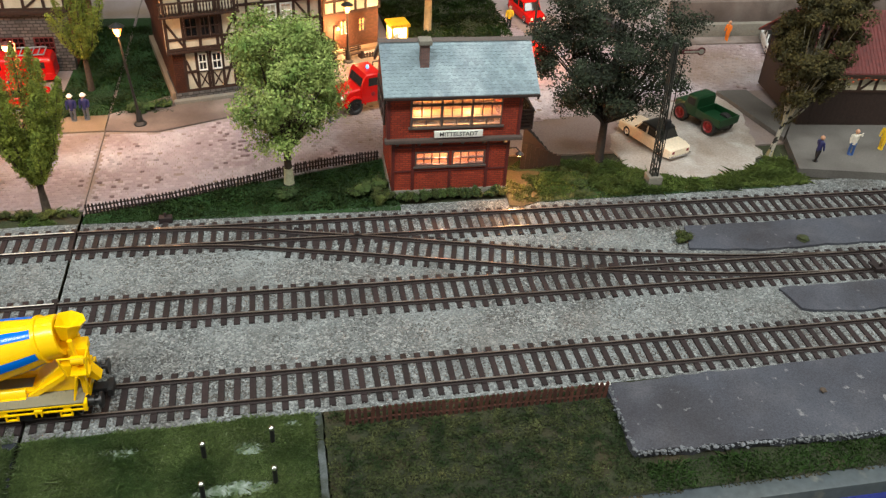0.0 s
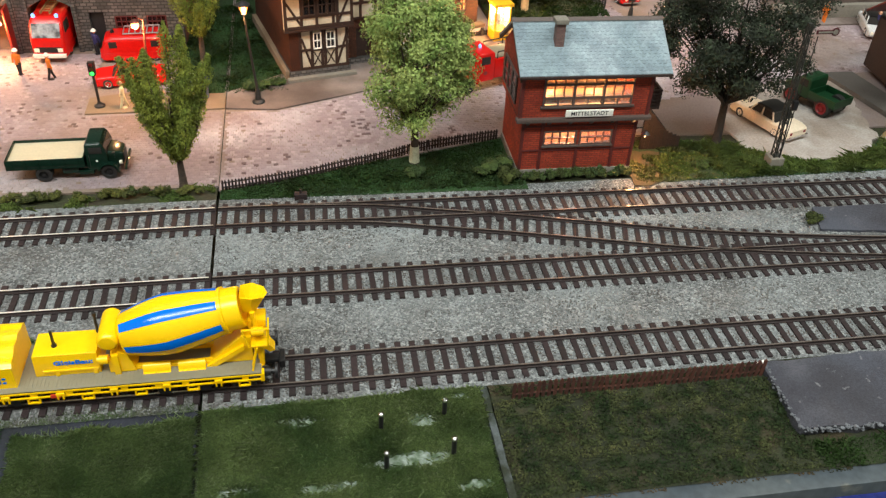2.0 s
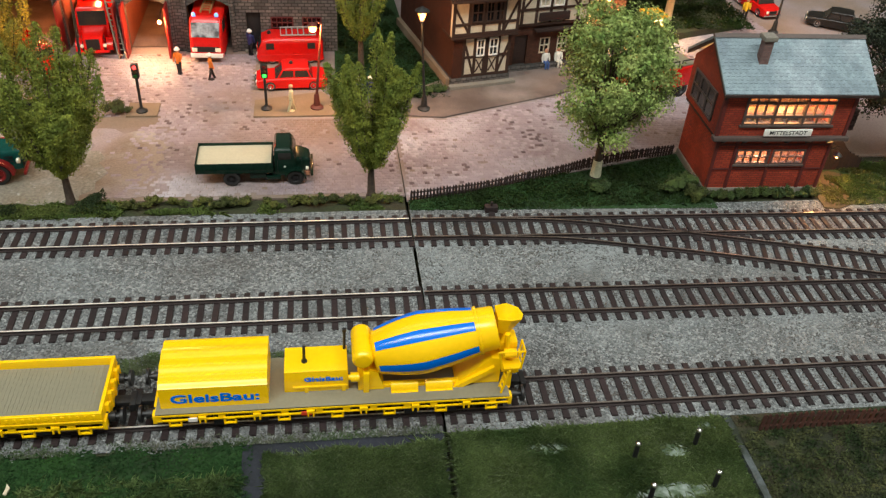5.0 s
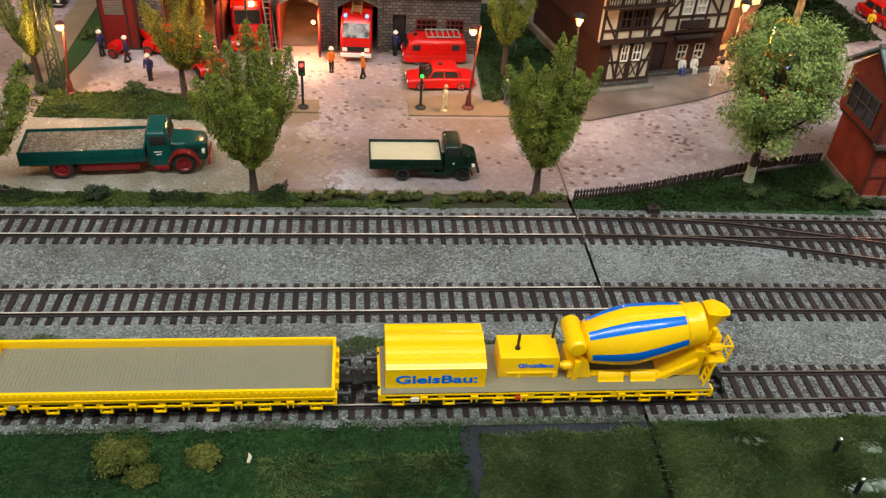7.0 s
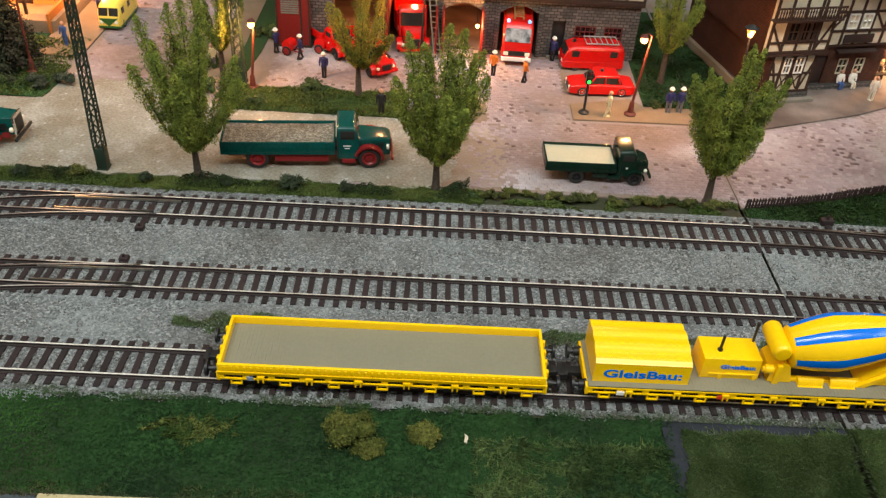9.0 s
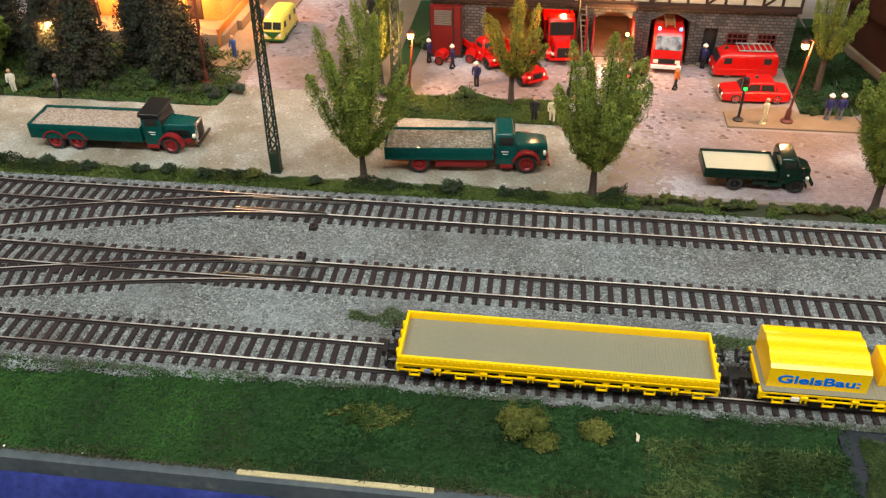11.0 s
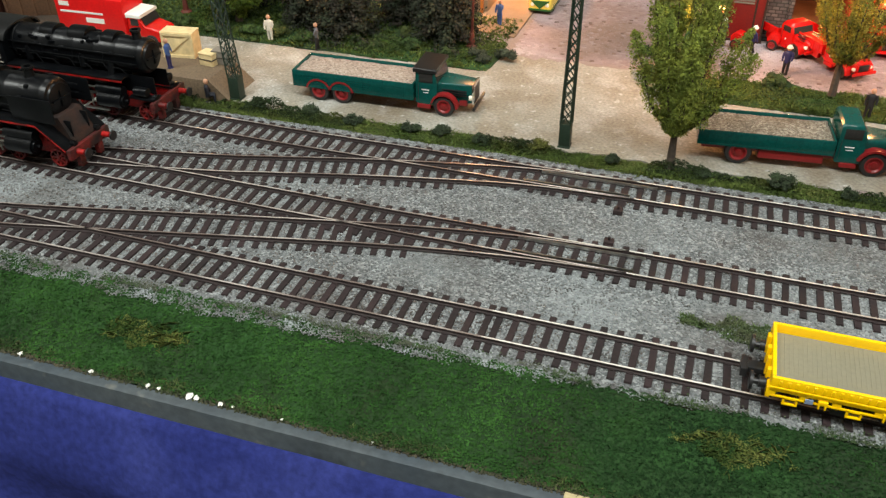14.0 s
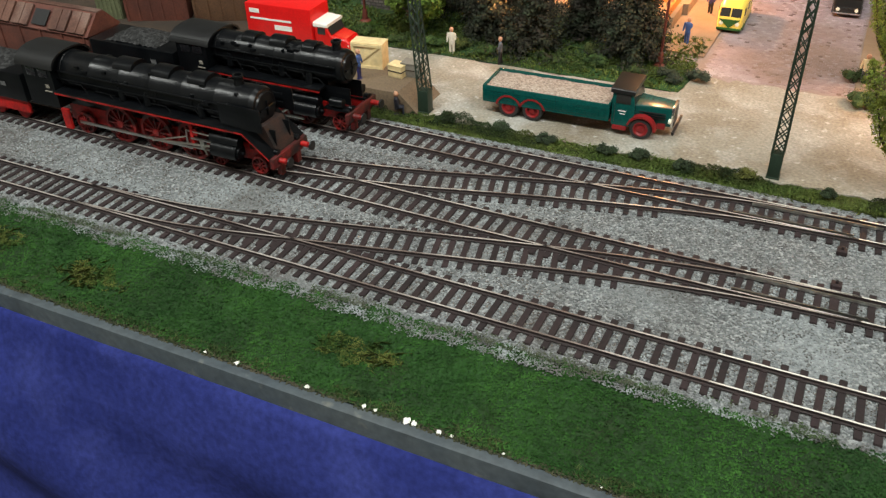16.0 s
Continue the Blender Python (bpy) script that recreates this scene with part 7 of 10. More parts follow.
# ---- steam locomotives ----
def locomotive(xf, y, label, boiler_r, boiler_z, drivers, Ll, deflect, top_len, stack=-20, tender_len=90):
    """A steam locomotive whose buffers stand at xf; it runs with its tender behind, towards -x."""
    t = thing("steam_locomotive", xf, y, 2.0, 0, label, "locomotive", "steam locomotives")
    bz = boiler_z
    cab0 = -Ll + 22
    at = Matrix.Translation((cab0 + 1, 0, bz)) @ Euler((0, radians(90), 0)).to_matrix().to_4x4()
    nose = -19 if deflect else -13
    Lb = nose - (cab0 + 1)
    prof = [(boiler_r + 0.4, 0), (boiler_r + 0.4, 1.5)]
    for k in range(6):
        u = 1.5 + (Lb - 4) * k / 6
        prof += [(boiler_r, u + 0.3), (boiler_r, u + (Lb - 4) / 6 - 0.9), (boiler_r + 0.22, u + (Lb - 4) / 6 - 0.8), (boiler_r + 0.22, u + (Lb - 4) / 6 - 0.1)]
    prof += [(boiler_r, Lb - 2), (boiler_r - 0.8, Lb - 0.4), (boiler_r * 0.78, Lb), (boiler_r * 0.74, Lb + 0.9), (boiler_r * 0.4, Lb + 1.4), (0.4, Lb + 1.6)]
    part("boiler", Geo().lathe(prof, 32, at=at), LOCOBLACK, t)
    part("smokebox_hinge", Geo().box(nose + 1, nose + 2.2, -6, 6, bz - 0.5, bz + 0.5).box(nose + 1, nose + 2.2, -0.5, 0.5, bz - 4, bz + 4).cyl((nose + 1, 0, bz), (nose + 3, 0, bz), 1.0, 10), LOCOBLACK, t)
    part("chimney", Geo().lathe([(2.9, bz + boiler_r - 1), (2.4, bz + boiler_r + 1), (2.4, bz + boiler_r + 3.6), (3.1, bz + boiler_r + 4.0), (3.0, bz + boiler_r + 4.8), (1.9, bz + boiler_r + 4.8), (1.8, bz + boiler_r + 2)], 18, at=Matrix.Translation((stack, 0, 0))), LOCOBLACK, t)
    for k, (u, w, hh) in enumerate(top_len):
        sec = [(boiler_r * 0.62 * math.cos(a), bz + boiler_r - 1.8 + hh * math.sin(a)) for a in np.linspace(0, math.pi, 9)]
        part("dome", Geo().prism(sec, u - w / 2, u + w / 2, "x"), LOCOBLACK, t)
        part("dome_pipe", Geo().tube([(u, -boiler_r * 0.6, bz + boiler_r * 0.6), (u - 1, -boiler_r * 0.98, bz + 2), (u - 2, -boiler_r * 1.02, bz - 4)], 0.45, 6), LOCOBLACK, t)
    for zz, r in ((bz + 3, 0.4), (bz - 1.5, 0.35)):
        for s in (-1, 1):
            part("hand_rail", Geo().tube([(cab0, s * (boiler_r + 0.8), zz), (-16, s * (boiler_r + 0.8), zz)], r, 6), LOCOBLACK, t)
    # pumps and fittings on the flank
    for u in (-52, -88, -106):
        for s in (-1, 1):
            part("pump", Geo().cyl((u, s * (boiler_r - 0.5), bz - 7), (u, s * (boiler_r - 0.5), bz - 1), 2.1, 12).cyl((u, s * (boiler_r - 0.5), bz - 1), (u, s * (boiler_r - 0.5), bz + 0.6), 1.3, 10), LOCOBLACK, t)
    rb = 25.4 if deflect else 25.0
    c0, c1 = (-45, -29) if deflect else (-42, -27)
    for s in (-1, 1):
        ya, yb = (s * 8, s * 16)
        part("running_board", Geo().box(cab0, -24, min(ya, yb), max(ya, yb), rb, rb + 1.1, bev=0.2), LOCOBLACK, t)
        part("board_edge", Geo().box(cab0, -24, s * 15.6 - 0.4, s * 15.6 + 0.4, rb - 0.9, rb + 0.3, bev=0.15), LOCORED, t, "red painted board edge")
        if deflect:
            part("front_slope", Geo().prism([(-24, rb + 1), (-24, rb - 0.6), (-9, 12.4), (-9, 14.0)], min(s * 6, s * 15.8), max(s * 6, s * 15.8), "y"), LOCOBLACK, t)
            part("slope_edge", Geo().prism([(-24, rb + 0.2), (-24, rb - 0.5), (-9, 12.6), (-9, 13.3)], s * 15.6 - 0.4, s * 15.6 + 0.5, "y"), LOCORED, t)
        else:
            part("front_deck", Geo().box(-24, -8, min(s * 5, s * 13), max(s * 5, s * 13), 13.6, 14.8, bev=0.2), LOCOBLACK, t)
            part("air_tank", Geo().cyl((-20, s * 11, 18), (-12, s * 11, 18), 2.6, 14).box(-17, -15, s * 11 - 1, s * 11 + 1, 14, 16), LOCOBLACK, t)
        if deflect:
            part("smoke_deflector", Geo().box(-37, -11.5, s * 14.2 - 0.35, s * 14.2 + 0.35, bz - 7, bz + 5.5, bev=0.25), LOCOBLACK, t)
        part("cylinder", Geo().cyl((c0, s * 13.4, 12.2), (c1, s * 13.4, 12.2), 4.5, 20).cyl((c0 - 1, s * 13.0, 18.0), (c1 + 1, s * 13.0, 18.0), 2.7, 16).box(c0 + 1, c1 - 1, s * 12 - 3.4, s * 12 + 3.4, 12, 18.6, bev=0.4).cyl((c1, s * 13.4, 12.2), (c1 + 1.2, s * 13.4, 12.2), 3.2, 16).cyl((c1 + 1.2, s * 13.4, 12.2), (c1 + 3.0, s * 13.4, 12.2), 0.9, 10), LOCOBLACK, t)
        part("steam_pipe", Geo().tube([(0.5 * (c0 + c1), s * 12, 18), (0.5 * (c0 + c1) + 1, s * 11, rb), (0.5 * (c0 + c1) + 1, s * boiler_r * 0.9, bz - 3)], 2.0, 10), LOCOBLACK, t)
        part("frame_side", Geo().box(cab0 - 2, -10, s * 6.2 - 0.5, s * 6.2 + 0.5, 5.5, 15.0, bev=0.2), LOCORED, t, "red main frame")
        # black strip in place of the shadow under the running board
        part("frame_plate", Geo().box(cab0 - 2, -10, s * 6.2 - 0.4, s * 6.2 + 0.4, 15.1, rb, bev=0.2), LOCOBLACK, t)
        for k, (u, r) in enumerate(drivers):
            atw = Matrix.Translation((u, s * 9.2, r)) @ Euler((radians(-90 * s), 0, 0)).to_matrix().to_4x4()
            w = part("driving_wheel", Geo().lathe([(r * 0.84, -1.2), (r, -1.2), (r, 1.0), (r * 0.9, 1.2), (r * 0.84, 1.2)], 28, at=atw, ring=True), WHEELRED, t, "grimy red spoked wheel")
            g = Geo().lathe([(r * 0.2, -1.0), (r * 0.2, 1.4), (0.5, 1.6)], 12, at=atw)
            for q in range(12 if r > 6 else 8):
                a = 2 * math.pi * q / (12 if r > 6 else 8)
                g.box(r * 0.15, r * 0.88, -0.45, 0.45, -0.6, 0.7, at=atw @ Matrix.Rotation(a, 4, "Z"))
            g.lathe([(r * 0.8, -1.2), (r * 1.02, -1.2), (r * 1.02, -0.6), (r * 0.8, -0.6)], 28, at=atw, ring=True)
            part("spokes", g, WHEELRED, w)
        big = [d for d in drivers if d[1] > 6]
        if big:
            part("side_rod", Geo().box(big[-1][0] - 1, big[0][0] + 1, s * 12.2 - 0.45, s * 12.2 + 0.45, big[0][1] - 3.6, big[0][1] - 2.0, bev=0.2), STEEL, t)
            part("main_rod", Geo().tube([(big[1][0], s * 13.4, big[0][1] - 2.6), (c0 - 2, s * 13.4, 12.2)], 0.7, 6), STEEL, t)
            part("crosshead_guide", Geo().box(c0 - 15, c0, s * 13.4 - 0.7, s * 13.4 + 0.7, 14.4, 15.2, bev=0.2).box(c0 - 15, c0, s * 13.4 - 0.7, s * 13.4 + 0.7, 9.2, 10.0, bev=0.2).box(c0 - 9, c0 - 6, s * 13.4 - 1.1, s * 13.4 + 1.1, 9.4, 15, bev=0.3), STEEL, t)
            part("guide_bracket", Geo().box(c0 - 15.4, c0 - 13.6, s * 12.4 - 1.0, s * 12.4 + 1.0, 7.4, rb, bev=0.2).box(c0 - 15.4, c0 - 11, s * 12.4 - 0.6, s * 12.4 + 0.6, 16.5, 20, bev=0.2), LOCORED, t)
            part("valve_rod", Geo().tube([(c0 - 17, s * 12.9, 18.4), (c0, s * 12.9, 18)], 0.45, 6).tube([(big[1][0], s * 14.2, big[0][1] - 2.6), (c0 - 17, s * 14.0, 15.5)], 0.45, 6).tube([(c0 - 17, s * 14, 19.4), (c0 - 17.6, s * 14, 11.4)], 0.55, 6).tube([(c0 - 7, s * 14.6, 12), (c0 - 5, s * 14.6, 7)], 0.45, 6), STEEL, t)
        part("step_plate", Geo().box(cab0 + 1, cab0 + 6, s * 14, s * 14 + s * 1.6 if s > 0 else s * 14, 4, 16) if s > 0 else Geo().box(cab0 + 1, cab0 + 6, -15.6, -14, 4, 16), LOCORED, t)
        part("buffer", Geo().cyl((-7, s * 10, 11), (-2.2, s * 10, 11), 1.5, 12).cyl((-2.2, s * 10, 11), (-0.2, s * 10, 11), 0.9, 10), LOCORED, t)
        part("buffer_head", Geo().cyl((-0.6, s * 10, 11), (0.2, s * 10, 11), 2.6, 18), BLACK, t)
        part("front_lamp", Geo().cyl((-10, s * 9, 14.6), (-7.6, s * 9, 14.6), 1.7, 12), LOCOBLACK, t)
    if deflect:
        part("front_apron", Geo().prism([(-26, rb + 2), (-26, 13), (-9, 13), (-9, 14.6), (-15, rb + 2)], -8.5, 8.5, "y"), surface("rusty_apron", lin(0.21, 0.125, 0.095), 0.8, vary=0.3, blotch=150, second=(0.01, 0.009, 0.009)), t, "rust-brown front apron")
    for q in range(26):
        u = cab0 + 6 + (abs(cab0) - 30) * rng.random()
        side = -1 if q % 2 else 1
        a = rng.random() * 1.2
        part("boiler_fitting", Geo().box(u, u + 1.5 + 3 * rng.random(), side * (boiler_r * math.cos(a) + 0.3) - 0.7, side * (boiler_r * math.cos(a) + 0.3) + 0.7, bz + boiler_r * math.sin(a) - 0.6, bz + boiler_r * math.sin(a) + 0.9, bev=0.15), LOCOBLACK, t)
    for q in range(6):
        u = cab0 + 8 + q * (abs(cab0) - 34) / 6
        for side in (-1, 1):
            part("boiler_pipe", Geo().tube([(u, side * (boiler_r + 0.5), bz - 3 - 2 * (q % 2)), (u + 10, side * (boiler_r + 0.7), bz - 3 - 2 * (q % 2)), (u + 13, side * (boiler_r + 0.6), bz - 8)], 0.32, 6), LOCOBLACK, t)
    BEAMRED = bpy.data.materials.get("rusty_red_beam") or surface("rusty_red_beam", lin(0.40, 0.06, 0.05), 0.7, vary=0.3, blotch=200, second=lin(0.20, 0.07, 0.055), bump=0.2, stains=((lin(0.10, 0.075, 0.065), 90, 0.46, 0.6, 0.85),))
    part("buffer_beam", Geo().box(-9, -6.6, -15.5, 15.5, 8, 13.6, bev=0.4), BEAMRED, t, "dirty red buffer beam")
    part("pilot_plough", Geo().box(-10, -7, -9, -5.5, 1.6, 8, bev=0.3).box(-10, -7, 5.5, 9, 1.6, 8, bev=0.3), BEAMRED, t)
    part("belly", Geo().box(cab0, -24, -5.6, 5.6, 9, bz - boiler_r * 0.5, bev=0.5), LOCOBLACK, t)
    # cab and tender
    top = boiler_r + (2.2 if deflect else 1.6)
    curve_y = lambda a, w: (w * (abs(math.cos(a)) ** 0.8) * (1 if math.cos(a) > 0 else -1))
    cabp = [(-14.6, rb - 10), (14.6, rb - 10)] + [(curve_y(a, 14.6), bz + 4 + (top - 4.8) * math.sin(a)) for a in np.linspace(0, math.pi, 17)]
    cab = part("cab", Geo().prism(cabp, -Ll, cab0, "x"), LOCOBLACK, t)
    roofp = [(curve_y(a, 15.4), bz + 4 + (top - 4) * math.sin(a)) for a in np.linspace(0.06, math.pi - 0.06, 17)] + [(curve_y(a, 14.2), bz + 4 + (top - 5) * math.sin(a)) for a in np.linspace(math.pi - 0.1, 0.1, 17)]
    part("cab_roof", Geo().prism(roofp, -Ll - 4, cab0 + 2.2, "x"), surface("greyish_cab_roof", (0.012, 0.0125, 0.013), 0.42, blotch=60, second=(0.007, 0.007, 0.007), spec=0.4) if "greyish_cab_roof" not in bpy.data.materials else bpy.data.materials["greyish_cab_roof"], cab)
    for s in (-1, 1):
        for a in (-Ll + 3, -Ll + 12):
            part("cab_window", Geo().box(a, a + 7, s * 14.6 - 0.3, s * 14.6 + 0.3, bz - 1, bz + 5, bev=0.2), PANEDARK, cab)
        part("cab_rain_strip", Geo().box(-Ll - 3, cab0 + 2, s * 13.9 - 0.3, s * 13.9 + 0.3, bz + 6.8, bz + 7.3), LOCOBLACK, cab)
        part("number_plate_bar", Geo().box(cab0 - 6.5, cab0 - 4, s * 14.8 - 0.2, s * 14.8 + 0.2, bz - 7, bz - 5), CONCRETE, cab)
        part("builder_plate_bar", Geo().box(cab0 - 8, cab0 - 3, s * 14.8 - 0.2, s * 14.8 + 0.2, bz - 9.4, bz - 8.8), CONCRETE, cab)
    tx1, tx0 = -Ll - 5, -Ll - 5 - tender_len
    tender = part("tender", Geo().box(tx0, tx1, -14.2, 14.2, 14, 31, bev=0.7), LOCOBLACK, t, "black coal tender")
    n = 26
    v = [(tx0 + 12 + (tx1 - tx0 - 26) * i / n, -12 + 24 * j / 10, 31 + 4.5 * abs(math.sin(math.pi * i / n)) ** 0.6 * math.sin(math.pi * (j + 0.6) / 11.2) + 1.4 * noise.noise((i * 0.7, j * 0.7, xf))) for j in range(11) for i in range(n + 1)]
    part("coal", Geo().add(v, [(j * (n + 1) + i, j * (n + 1) + i + 1, (j + 1) * (n + 1) + i + 1, (j + 1) * (n + 1) + i) for j in range(10) for i in range(n)]), gravel("coal", [(0.01, 0.01, 0.01), (0.02, 0.02, 0.02), (0.045, 0.045, 0.045)], 700) if "coal" not in bpy.data.materials else bpy.data.materials["coal"], tender, "heaped coal")
    for s in (-1, 1):
        part("tender_frame", Geo().box(tx0 + 2, tx1 - 2, s * 12 - 0.8, s * 12 + 0.8, 6, 14, bev=0.3), LOCORED, tender, "red tender frame")
        for a in (12, 30, tender_len - 32, tender_len - 12):
            part("tender_wheel", Geo().lathe([(2, -1), (5, -1), (5, 1), (4, 1.2), (1, 1.6)], 18, at=Matrix.Translation((tx0 + a, s * 9, 5.2)) @ Euler((radians(-90 * s), 0, 0)).to_matrix().to_4x4()), LOCORED, tender)
        part("lettering_bar", Geo().box(tx1 - 18, tx1 - 14, s * 14.3 - 0.15, s * 14.3 + 0.15, 22, 24.6), surface("grey_lettering", lin(0.36, 0.36, 0.36)) if "grey_lettering" not in bpy.data.materials else bpy.data.materials["grey_lettering"], tender)
    return t


locomotive(-595, y_mid(-593) + 3.4, "black express steam locomotive with smoke deflectors and red wheels", 10.6, 34, [(-20, 5.0), (-46, 5.0), (-62, 10.8), (-87.5, 10.8), (-113, 10.8), (-141, 6.4)], 174, True, [(-56, 11, 4.0), (-80, 12, 4.0), (-106, 13, 4.0)], stack=-33)
locomotive(-586, y_rear(-583) + 1, "black freight steam locomotive with red frames beside the ramp", 9.6, 35, [(-16, 5.0), (-40, 7.2), (-56, 7.2), (-72, 7.2), (-88, 7.2), (-104, 7.2)], 122, False, [(-36, 8, 4.0), (-56, 11, 4.6), (-76, 9, 4.0)], tender_len=66)


def goods_wagon(x, y, rz):
    t = thing("goods_wagon", x, y, 2, rz, "weathered brown goods wagon with hatched roof", "wagon")
    rust = surface("rusty_brown_wagon", lin(0.40, 0.22, 0.17), 0.7, vary=0.2, blotch=60, second=lin(0.30, 0.17, 0.14))
    worn = surface("worn_grey_brown_hatch", lin(0.37, 0.25, 0.20), 0.75, vary=0.25, blotch=70, second=lin(0.27, 0.16, 0.13), each=0.2, stains=((lin(0.47, 0.38, 0.34), 45, 0.54, 0.66, 0.6),))
    part("body", Geo().box(-50, 50, -14, 14, 9, 29, bev=0.6), rust, t)
    part("roof", Geo().prism([(-15, 28), (15, 28), (3, 40), (-3, 40)], -51, 51, "x"), rust, t)
    slope = Matrix.Translation((0, -9.6, 34.6)) @ Euler((radians(45), 0, 0)).to_matrix().to_4x4()
    for k in range(6):
        if k != 3:
            part("roof_hatch", Geo().box(-49 + k * 16.6, -34.4 + k * 16.6, -7.6, 7.2, -0.4, 1.0, bev=0.25, at=slope).box(-42.4 + k * 16.6, -41 + k * 16.6, -7.4, 7.0, 1.0, 1.5, at=slope), worn, t, "worn slanting roof hatch")
        else:
            # no opening here: a black plate paints the dark of the hatch
            part("open_hatch", Geo().box(-48 + k * 16.6, -35.4 + k * 16.6, -6, 5, 0.2, 0.6, at=slope), BLACK, t, "black plate standing in for the shade inside an open hatch")
        part("rib", Geo().box(-49 + k * 19, -47.6 + k * 19, -14.8, -13.8, 9, 28.6), rust, t)
    part("ridge_walk", Geo().box(-51, 51, -2.6, 2.6, 39.8, 40.8, bev=0.2), worn, t)
    part("underframe", Geo().box(-48, 48, -10, 10, 4, 9), BLACK, t)
    for a in (-32, 32):
        for s in (-1, 1):
            part("wheel", Geo().lathe([(2, -1), (5, -1), (5, 1), (1, 1.4)], 16, at=Matrix.Translation((a, s * 9, 5)) @ Euler((radians(-90 * s), 0, 0)).to_matrix().to_4x4()), BLACK, t)


goods_wagon(-838, y_rear(-838), 0)


def freight_block(name, x, y, rz, sx, sy, sz, mat, label):
    t = thing(name, x, y, 0, rz, label, "container", "yard containers")
    part("body", Geo().box(-sx, sx, -sy, sy, 0, sz, bev=0.5), mat, t)
    for k in range(6):
        a = -sx + 1 + k * (2 * sx - 3.4) / 5
        part("batten", Geo().box(a, a + 1.4, -sy - 0.7, -sy + 0.1, 0.3, sz - 0.4), mat, t)
    part("lid", Geo().box(-sx - 0.5, sx + 0.5, -sy - 0.5, sy + 0.5, sz, sz + 1.0, bev=0.2), mat, t)


freight_block("wagon_body", -834, 104, 24, 24, 14, 36, bpy.data.materials["rusty_brown_wagon"], "weathered brown wagon body set on the lot")
freight_block("storage_box", -868, 88, 20, 10, 8, 33, surface("grey_green_box", lin(0.40, 0.42, 0.30), 0.8, second=lin(0.33, 0.34, 0.25)), "greyish-green storage box on the lot")
freight_block("crate_stack", -782, 122, 24, 26, 12, 26, surface("dark_crate_wood", lin(0.36, 0.25, 0.16), 0.8, vary=0.25, second=lin(0.27, 0.18, 0.12)), "stack of dark wooden crates on the lot")


# ---- trees, shrubs and grass ----
def leaves(points, normals_up, size, mat, name, out=None):
    """Many small folded leaves round the given points; out: the way each one faces, more or less."""
    n = len(points)
    p = np.asarray(points, float)
    a = rng.normal(size=(n, 3))
    a[:, 2] += normals_up
    if out is not None:
        a += 1.5 * np.asarray(out)
    a /= np.linalg.norm(a, axis=1)[:, None]
    b = np.cross(a, rng.normal(size=(n, 3)))
    b /= np.linalg.norm(b, axis=1)[:, None]
    c = np.cross(a, b)
    s = size * (0.6 + 0.8 * rng.random(n))[:, None]
    v = np.stack([p - b * s, p + c * s * 0.62 + a * s * 0.18, p + b * s, p - c * s * 0.62 + a * s * 0.18], 1).reshape(-1, 3)
    f = np.arange(4 * n).reshape(-1, 4)
    return raw_mesh(name, v, f, mat)


POPLAR = surface("poplar_leaf", lin(0.51, 0.545, 0.19), 0.8, vary=0.12, blotch=120, second=lin(0.355, 0.42, 0.135), island=0.28, bump=0)
POPLAR_Y = surface("yellowing_leaf", lin(0.62, 0.55, 0.16), 0.8, vary=0.15, blotch=120, second=lin(0.34, 0.40, 0.13), island=0.35, bump=0)
LINDEN = surface("pale_green_leaf", lin(0.60, 0.655, 0.365), 0.8, vary=0.15, blotch=110, second=lin(0.38, 0.50, 0.22), island=0.4, bump=0)
OAKDARK = surface("dark_green_leaf", lin(0.195, 0.235, 0.16), 0.85, vary=0.2, blotch=110, second=lin(0.115, 0.14, 0.10), island=0.5, bump=0)
AUTUMN = surface("brown_green_leaf", lin(0.33, 0.29, 0.13), 0.85, vary=0.2, blotch=120, second=lin(0.19, 0.19, 0.09), island=0.5, bump=0)
CONIFER = surface("dark_conifer_needle", lin(0.15, 0.19, 0.12), 0.9, vary=0.25, blotch=100, second=lin(0.16, 0.13, 0.10), island=0.5, bump=0)
BARK = surface("grey_brown_bark", lin(0.30, 0.255, 0.22), 0.9, vary=0.3, grain=500, bump=0.6, depth=0.0004)
BARKPALE = surface("pale_bark", lin(0.66, 0.60, 0.48), 0.9, vary=0.2, grain=400, bump=0.5)


